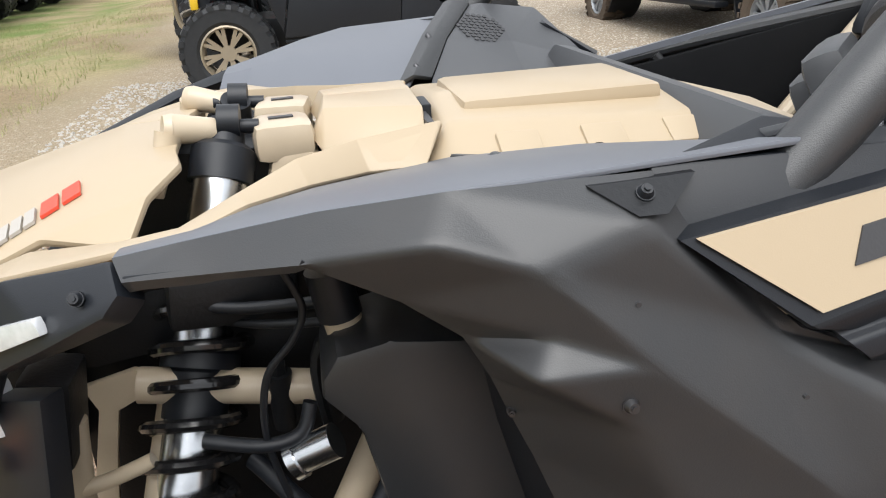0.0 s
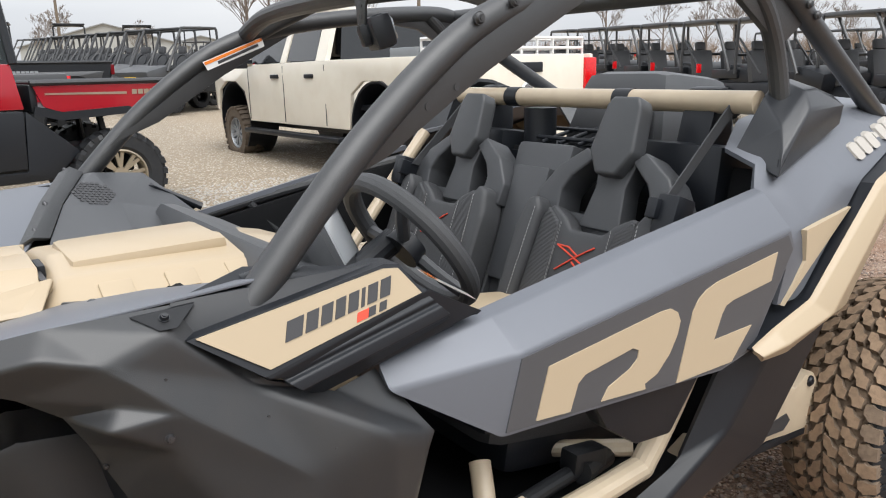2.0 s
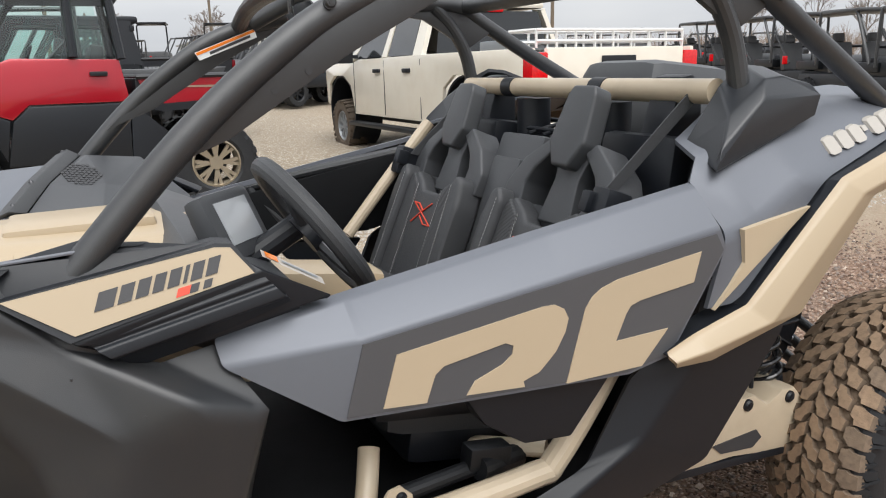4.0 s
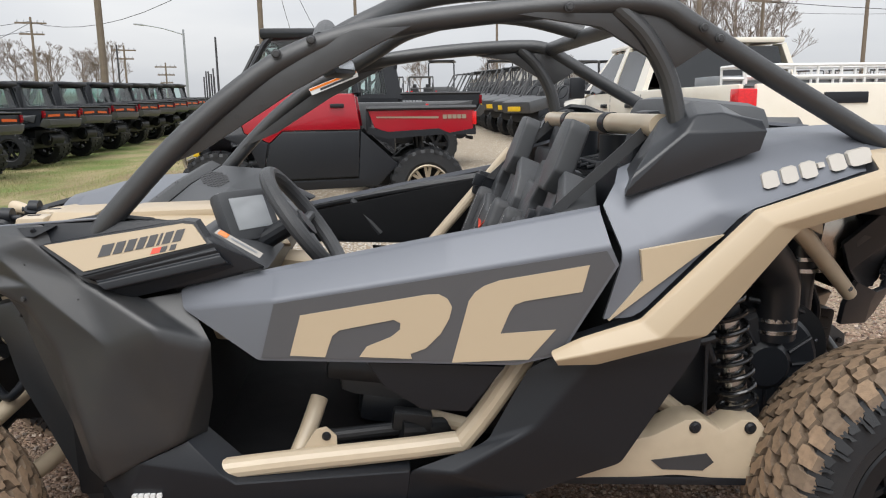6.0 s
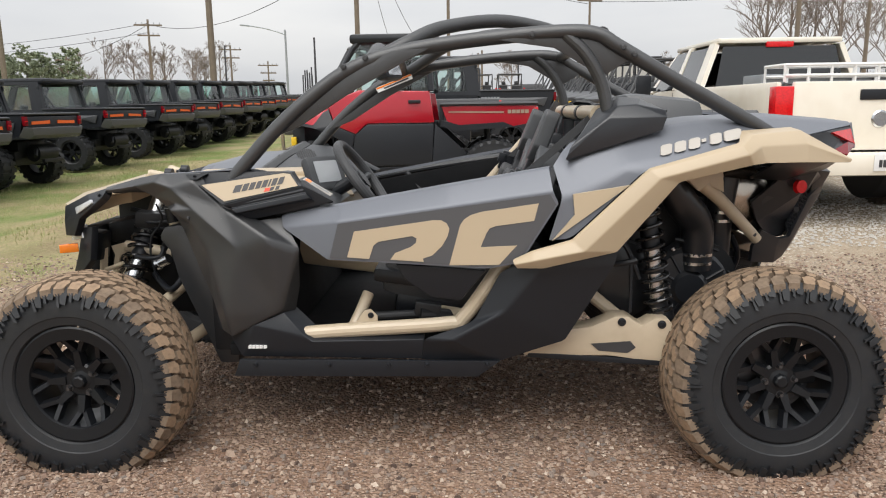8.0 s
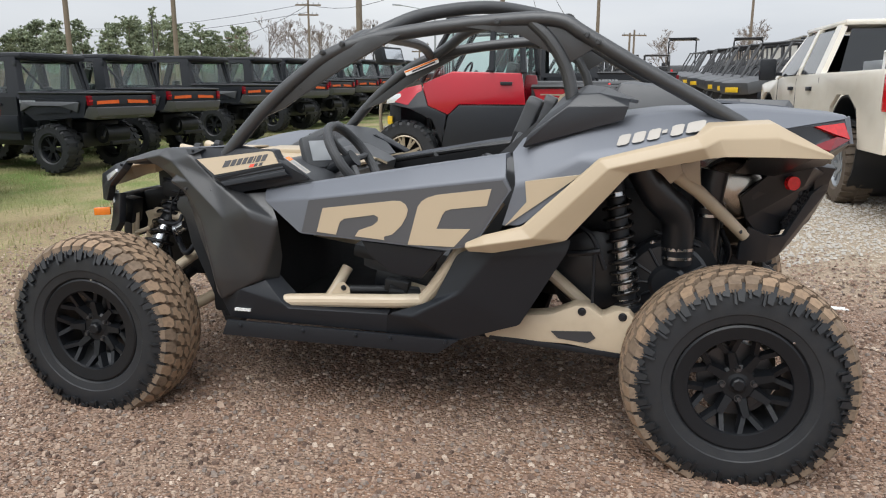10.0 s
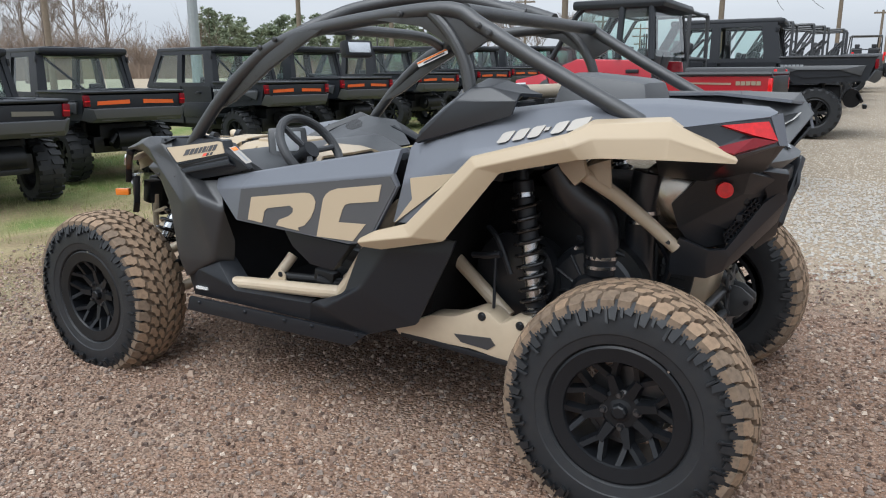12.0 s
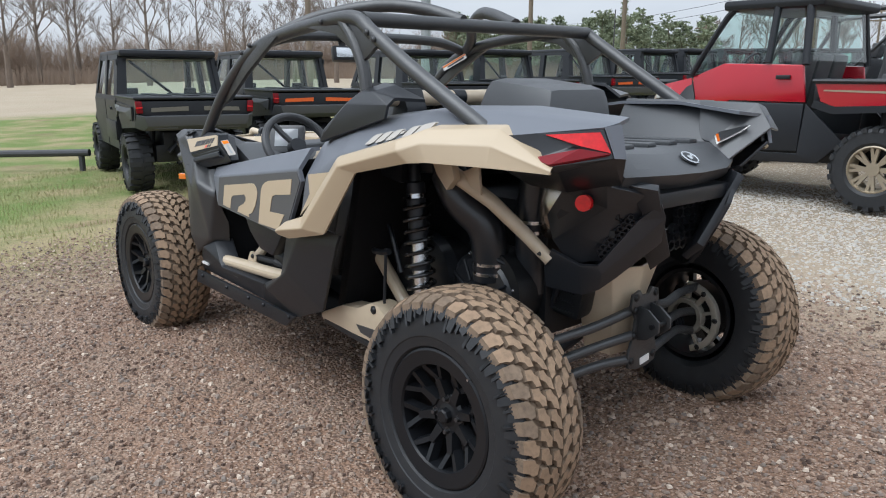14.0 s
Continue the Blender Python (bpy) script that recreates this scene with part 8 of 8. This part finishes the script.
for a, b, sag in (((-60, 60, 11.5), (-5.2, 41.2, 12.2), 1.0), ((-60, 58, 12.6), (-5.2, 41.2, 13.4), .8), ((-27.9, 65.4, 9.0), (-5.2, 41.2, 10.2), 1.8), ((-27.9, 65.4, 9.1), (-80, 90, 9.5), 1.0), ((-27.9, 65.4, 8.3), (-80, 90, 8.6), 1.0),
                  ((-5.2, 41.2, 13.0), (60, 62, 13.5), 1.2), ((-5.2, 41.2, 12.2), (60, 60, 11.5), 1.2), ((-5.2, 41.2, 11.6), (60, 58, 9.6), 1.0), ((-5.2, 41.2, 13.8), (-8, 90, 8), 1.5), ((-5.2, 41.2, 13.2), (-4, 90, 8), 1.5), ((-.4, 57, 12.3), (60, 80, 11), 1.2),
                  ((-42.6, 78, 7.0), (-27.9, 65.4, 9.0), .4), ((11.8, 65.2, 10), (-.4, 57, 12), .3), ((11.8, 65.2, 10.2), (44, 62, 12), .8), ((20.6, 42.8, 11.5), (26.0, 45.5, 7.8), .3), ((26.0, 45.5, 7.8), (80, 60, 10), 1)):
    wire(a, b, sag)


# ---- trees ----
def twig(bm, a, b, r0, r1):
    _, u, w = frame_axes(b - a)
    ra = [bm.verts.new(a + (u * math.cos(k) + w * math.sin(k)) * r0) for k in (0, 2.1, 4.2)]
    rb = [bm.verts.new(b + (u * math.cos(k) + w * math.sin(k)) * r1) for k in (0, 2.1, 4.2)]
    for i in range(3):
        j = (i + 1) % 3
        bm.faces.new((ra[i], ra[j], rb[j], rb[i]))


def branch(bm, p, d, length, r, depth, rng, limit):
    q = p + d * length
    twig(bm, p, q, r, r * .68)
    if depth == limit:
        return
    for k in range(rng.choice((2, 3, 3)) if depth < limit - 1 else 4):
        t = rng.uniform(.45, 1.0)
        nd = (d + Vector((rng.uniform(-1, 1), rng.uniform(-1, 1), rng.uniform(-.15, .65))) * .75).normalized()
        branch(bm, p + d * length * t, nd, length * rng.uniform(.55, .78), max(r * .55, .012), depth + 1, rng, limit)


def bare_tree(x, y, h, seed, limit=5):
    rng = random.Random(seed)
    t = thing("bare_tree", "leafless grey-brown tree with fine spreading twigs", "tree", "bare trees", at=stand(x, y))
    tb = bmesh.new()
    cyl(tb, (0, 0, -.1), (.1, 0, h * .28), h * .022, h * .016, seg=8)
    part("trunk", tb, BARK, t)
    cb = bmesh.new()
    twig(cb, Vector((.1, 0, h * .27)), Vector((.15, .1, h * .8)), h * .014, h * .003)
    for k in range(13):
        a = rng.uniform(0, 6.28)
        z = rng.uniform(.2, .72)
        out = rng.uniform(.45, 1.0)
        d = Vector((math.cos(a) * out, math.sin(a) * out, 1)).normalized()
        branch(cb, Vector((.1, 0, h * z)), d, h * rng.uniform(.16, .24) * (1.25 - z), h * .006 * (1.2 - z), 1, rng, limit)
    part("crown", cb, TWIG, t, "fine bare twigs")
    return t


def pine(x, y, h, seed):
    rng = random.Random(seed)
    t = thing("pine_tree", "grey-green pine with an open ragged crown", "tree", "pine grove", at=stand(x, y))
    tb = bmesh.new()
    cyl(tb, (0, 0, -.1), (0, 0, h * .9), h * .018, h * .005, seg=7)
    part("trunk", tb, BARK, t)
    cb = bmesh.new()
    for k in range(46):
        z = h * rng.uniform(.28, .98)
        reach = h * .20 * (1.15 - z / h) ** .6 * rng.uniform(.5, 1.1) + .3
        a = rng.uniform(0, 6.28)
        tip = Vector((math.cos(a) * reach, math.sin(a) * reach, z + reach * .25))
        twig(cb, Vector((0, 0, z)), tip, .05, .02)
        for c in range(6):
            p = Vector((0, 0, z)).lerp(tip, rng.uniform(.35, 1.05)) + Vector((rng.uniform(-.35, .35), rng.uniform(-.35, .35), rng.uniform(-.15, .3)))
            for m in range(9):
                d = Vector((rng.uniform(-1, 1), rng.uniform(-1, 1), rng.uniform(-.5, 1))).normalized() * rng.uniform(.18, .38)
                e = d.cross(Vector((rng.uniform(-1, 1), rng.uniform(-1, 1), rng.uniform(-1, 1)))).normalized() * .10
                cb.faces.new([cb.verts.new(v) for v in (p - e, p + e, p + d)])
    part("crown", cb, PINE, t, "ragged needle clumps")
    return t


rng = random.Random(5)
for k in range(40):
    a = radians(-47.5 + k * .47 + rng.uniform(-.5, .5))
    d = rng.uniform(84, 104)
    pine(2.7 + d * math.sin(a), -3.2 + d * math.cos(a), rng.uniform(5.0, 8.0), 100 + k)
for k in range(8):
    a = radians(-27.5 + k * 1.3 + rng.uniform(-.5, .5))
    d = rng.uniform(80, 95)
    bare_tree(1.5 + d * math.sin(a), -3.3 + d * math.cos(a), rng.uniform(7.0, 9.5), 200 + k)
for k in range(24):
    a = radians(-95 + k * 1.75 + rng.uniform(-.8, .8))
    d = rng.uniform(66, 98)
    bare_tree(4.2 + d * math.sin(a), -2.2 + d * math.cos(a), rng.uniform(9.0, 13.5), 300 + k)
for k in range(6):
    a = radians(20.5 + k * 1.5)
    d = rng.uniform(66, 80)
    bare_tree(1.5 + d * math.sin(a), -3.3 + d * math.cos(a), rng.uniform(10.0, 14.0), 400 + k)
for k in range(10):
    a = radians(48 + k * 3.2 + rng.uniform(-1, 1))
    d = rng.uniform(70, 90)
    bare_tree(.2 + d * math.sin(a), -1.7 + d * math.cos(a), rng.uniform(7.0, 10.0), 500 + k)
bare_tree(16, 103, 8, 601), bare_tree(27, 101, 8, 602), bare_tree(6, 88, 7, 603), bare_tree(15, 84, 7.5, 604)

# far thicket at the field's edge, tangled shrubs nobody could count
def shrub(bm, p, h, rng):
    for k in range(5):
        d = Vector((rng.uniform(-.5, .5), rng.uniform(-.5, .5), 1)).normalized()
        q = p + d * h * rng.uniform(.4, .6)
        twig(bm, p, q, .035, .022)
        for m in range(5):
            d2 = (d + Vector((rng.uniform(-1, 1), rng.uniform(-1, 1), rng.uniform(-.3, .5))) * .8).normalized()
            s0 = p.lerp(q, rng.uniform(.4, 1))
            e0 = s0 + d2 * h * rng.uniform(.2, .45)
            twig(bm, s0, e0, .020, .012)
            d3 = (d2 + Vector((rng.uniform(-1, 1), rng.uniform(-1, 1), rng.uniform(-.3, .6)))).normalized()
            twig(bm, s0.lerp(e0, .6), s0.lerp(e0, .6) + d3 * h * .2, .014, .008)


rng = random.Random(9)
for lo, hi, n, tall, label in ((-100, -22, 1700, 8.0, "distant brown leafless thicket along the field"), (26, 84, 500, 5.0, "distant brown leafless thicket behind the lot")):
    bm = bmesh.new()
    for k in range(n):
        a = radians(rng.uniform(lo, hi))
        d = rng.uniform(92, 125)
        h = rng.uniform(1.4, 3.4) + (tall - 2) * rng.random() ** 2 * (1 if lo > 0 or a < radians(-46) else .3)
        x, y = 4 + d * math.sin(a), -2 + d * math.cos(a)
        shrub(bm, Vector((x, y, ground_z(x, y))), h, rng)
    tagged(obj("distant_thicket", bm, BRUSH, 0), label, "woods", kind="stuff")
# low dead grass in front of the thicket
vs, fs = [], []
for k in range(16000):
    a, d = radians(rng.uniform(-100, -40)), rng.uniform(84, 100)
    x, y, h = 4 + d * math.sin(a), -2 + d * math.cos(a), rng.uniform(.6, 2.0)
    i, g = len(vs), ground_z(x, y)
    vs += [(x - .06, y, g - .05), (x + .06, y + .05, g - .05), (x + rng.uniform(-.4, .4), y + rng.uniform(-.4, .4), g + h)]
    fs.append((i, i + 1, i + 2))
me = bpy.data.meshes.new("dead_grass")
me.from_pydata(vs, [], fs)
me.materials.append(BRUSH)
tagged(new("dead_grass", me), "tall dead brown grass at the field edge", "grass", kind="stuff")


# ---- buildings and boats across the lot ----
def shed(x, y, rot, w, d, h, ridge):
    t = thing("metal_shed", "pale metal shed with a low gable roof", "building", at=stand(x, y, rot))
    bm = slab([(-w / 2, 0), (w / 2, 0), (w / 2, h), (0, ridge), (-w / 2, h)], "y", -d / 2, d)
    part("wall", bm, SIDING, t)
    for s in (1, -1):
        part("roof", plate3([(0, -d / 2 - .4, ridge + .12), (0, d / 2 + .4, ridge + .12), (s * (w / 2 + .4), d / 2 + .4, h), (s * (w / 2 + .4), -d / 2 - .4, h)], .12, (0, 0, 0)), ROOFM, t)
    for k in (-1, 1):
        bm = bmesh.new()
        box(bm, (k * w * .22, -d / 2 - .03, 1.6), (3.2, .08, 3.2))
        part("door", bm, GALV, t, "grey roller door")


shed(27.3, 114.8, -18, 20, 22, 3.8, 6.6)
shed(37.5, 108, -18, 11, 14, 3.6, 5.0)


def boat(at):
    t = thing("pontoon_boat", "dark pontoon boat with a black arched canopy on a trailer", "boat", "boats across the lot")
    bm = bmesh.new()
    for s in (1, -1):
        cyl(bm, (-2.8, .8 * s, .9), (2.6, .8 * s, .9), .3, seg=14)
    part("pontoon", bm, GALV, t)
    bm = bmesh.new()
    box(bm, (0, 0, 1.55), (5.6, 2.3, .8), bev=.15)
    part("deck", bm, CHAR, t)
    bm = bmesh.new()
    tube(bm, [(-1.4, -1.1, 1.9), (-1.4, -1.12, 3.6), (-1.35, -.9, 4.1), (-1.35, .9, 4.1), (-1.4, 1.12, 3.6), (-1.4, 1.1, 1.9)], .06, 8, 3)
    part("canopy_frame", bm, BLACK, t)
    bm = bmesh.new()
    box(bm, (-.4, 0, 4.2), (2.6, 2.3, .14), bev=.05)
    part("canopy", bm, BLACK, t)
    bm = bmesh.new()
    for s in (1, -1):
        lathe(bm, [(0, -.1), (.32, -.1), (.32, .1), (0, .1)], (.3, 1.0 * s, .32), "Y", 18)
        tube(bm, [(-2.4, .5 * s, .5), (3.2, .2 * s, .5)], .06, 6)
    part("trailer", bm, IRON, t)
    t.matrix_world = at
    return t


b0 = boat(stand(5.4, 47, 80) @ Matrix.Scale(.72, 4))
for x, y in ((9.2, 47.5), (13.2, 48), (17.0, 49)):
    copy_thing(b0, stand(x, y, 80 + random.uniform(-8, 8)))

# low pipe barrier in the turf
bm = bmesh.new()
tube(bm, [(x, y, ground_z(x, y) + .30) for x, y in ((-8.9, 1.5), (-11.5, -1.4), (-14.5, -4.6))], .06, 10)
pr = obj("pipe_rail", bm, WIRE)
bm = bmesh.new()
for p in ((-9.0, 1.4), (-11.5, -1.4), (-14.3, -4.4)):
    cyl(bm, (*p, ground_z(*p) - .2), (*p, ground_z(*p) + .30), .05, seg=10)
part("post", bm, WIRE, pr)
tagged(pr, "low black pipe rail standing in the grass", "rail")

# a scrap of paper on the gravel
bm = bmesh.new()
box(bm, (0, 0, .006), (.16, .055, .008), (0, 4, 12), .002)
o = obj("paper_scrap", bm, WHITE)
o.matrix_world = stand(3.43, 1.37)
tagged(o, "torn white paper scrap lying on gravel", "litter")

# ---- loose stones and turf ----
STONE = bpy.data.materials.new("mixed_pebbles")
STONE.use_nodes = True
sn, sl = STONE.node_tree.nodes, STONE.node_tree.links
sg, sr = sn.new("ShaderNodeNewGeometry"), sn.new("ShaderNodeValToRGB")
sl.new(sg.outputs["Random Per Island"], sr.inputs["Fac"])
el = sr.color_ramp.elements
el[0].color, el[1].color, el[1].position = (.070, .046, .036, 1), (.66, .55, .45, 1), 1.0
for pos, c in ((.30, (.28, .180, .130, 1)), (.55, (.22, .185, .160, 1)), (.75, (.38, .27, .20, 1)), (.95, (.43, .33, .255, 1))):
    k = el.new(pos)
    k.color = c
sl.new(sr.outputs["Color"], sn["Principled BSDF"].inputs["Base Color"])
sn["Principled BSDF"].inputs["Roughness"].default_value = .85
PALESTONE = material("pale_crushed_stone", (0.62, 0.585, 0.53), 0.85, 0, 0.25, 30, 200, 0.3, color2=(0.34, 0.32, 0.29))
CUBE = [(-1, -.8, -.7), (1, -1, -.6), (.9, 1, -.7), (-1, .8, -.6), (-.6, -.6, .8), (.7, -.5, .6), (.5, .7, .8), (-.7, .5, .6)]
TENT = [(-1, -.8, -.7), (1, -1, -.6), (.9, 1, -.7), (-1, .8, -.6), (.15, -.1, .8)]
SIDES = [(0, 1, 4), (1, 2, 4), (2, 3, 4), (3, 0, 4)]
QUADS = [(0, 3, 2, 1), (4, 5, 6, 7), (0, 1, 5, 4), (1, 2, 6, 5), (2, 3, 7, 6), (3, 0, 4, 7)]


def scatter(n, xr, yr, lo, hi, rng, keep=lambda x, y: True):
    vs, fs = [], []
    for _ in range(n):
        x, y = rng.uniform(*xr), rng.uniform(*yr)
        if not keep(x, y):
            continue
        r = lo + (hi - lo) * rng.random() ** 3.0
        a = rng.uniform(0, 6.28)
        ca, sa = math.cos(a), math.sin(a)
        sx, sy, sz = r * rng.uniform(.7, 1.2), r * rng.uniform(.6, 1.0), r * rng.uniform(.4, .7)
        b0, g = len(vs), ground_z(x, y)
        for u, v, w in (CUBE if r > .007 else TENT):
            u, v = u * sx, v * sy
            vs.append((x + u * ca - v * sa, y + u * sa + v * ca, g + sz * .35 + w * sz))
        fs += [tuple(b0 + i for i in q) for q in (QUADS if r > .007 else SIDES)]
    me = bpy.data.meshes.new("loose_gravel")
    me.from_pydata(vs, [], fs)
    me.materials.append(STONE)
    return new("loose_gravel", me)


rng = random.Random(3)
fade = random.Random(8)
tagged(scatter(200000, (-2.8, 6.4), (-4.2, 3.0), .0032, .0125, rng, lambda x, y: min(x + 2.8, 6.4 - x, y + 4.2, 3.0 - y) > 1.1 * fade.random()), "loose reddish and grey gravel stones", "gravel", kind="stuff")
tagged(scatter(420, (-2.0, 5.4), (-3.4, 2.4), .010, .022, rng), "larger pale stones among the gravel", "gravel", kind="stuff")

tagged(scatter(30000, (-1.6, 7.5), (2.3, 6.5), .005, .018, rng, lambda x, y: y > 2.6 + .5 * math.sin(x * 1.7)), "loose pale grey crushed stone", "gravel", kind="stuff").data.materials[0] = PALESTONE

BLADE = material("grass_blades", (0.19, 0.27, 0.08), 0.7, 0, 0.3, 1.2, 40, 0.0, color2=(0.46, 0.38, 0.21))
vs, fs = [], []
for _ in range(60000):
    x, y = -2.0 - 7.4 * rng.random() ** 1.3, rng.uniform(-3, 16)
    n0 = noise.noise((x * .8, y * .8, 3.0))
    if n0 < -.12 and rng.random() < .75:
        continue
    if x > -4.6 and rng.random() < .55 + .2 * (x > -3.2):
        continue
    h, a = rng.uniform(.02, .06), rng.uniform(0, 6.28)
    dx, dy = math.cos(a) * .006, math.sin(a) * .006
    lx, ly = rng.uniform(-.03, .03), rng.uniform(-.03, .03)
    i = len(vs)
    g = ground_z(x, y)
    vs += [(x - dx, y - dy, g - .02), (x + dx, y + dy, g - .02), (x + lx, y + ly, g + h)]
    fs.append((i, i + 1, i + 2))
me = bpy.data.meshes.new("grass")
me.from_pydata(vs, [], fs)
me.materials.append(BLADE)
tagged(new("grass", me), "short patchy green and straw-coloured grass", "grass", kind="stuff")
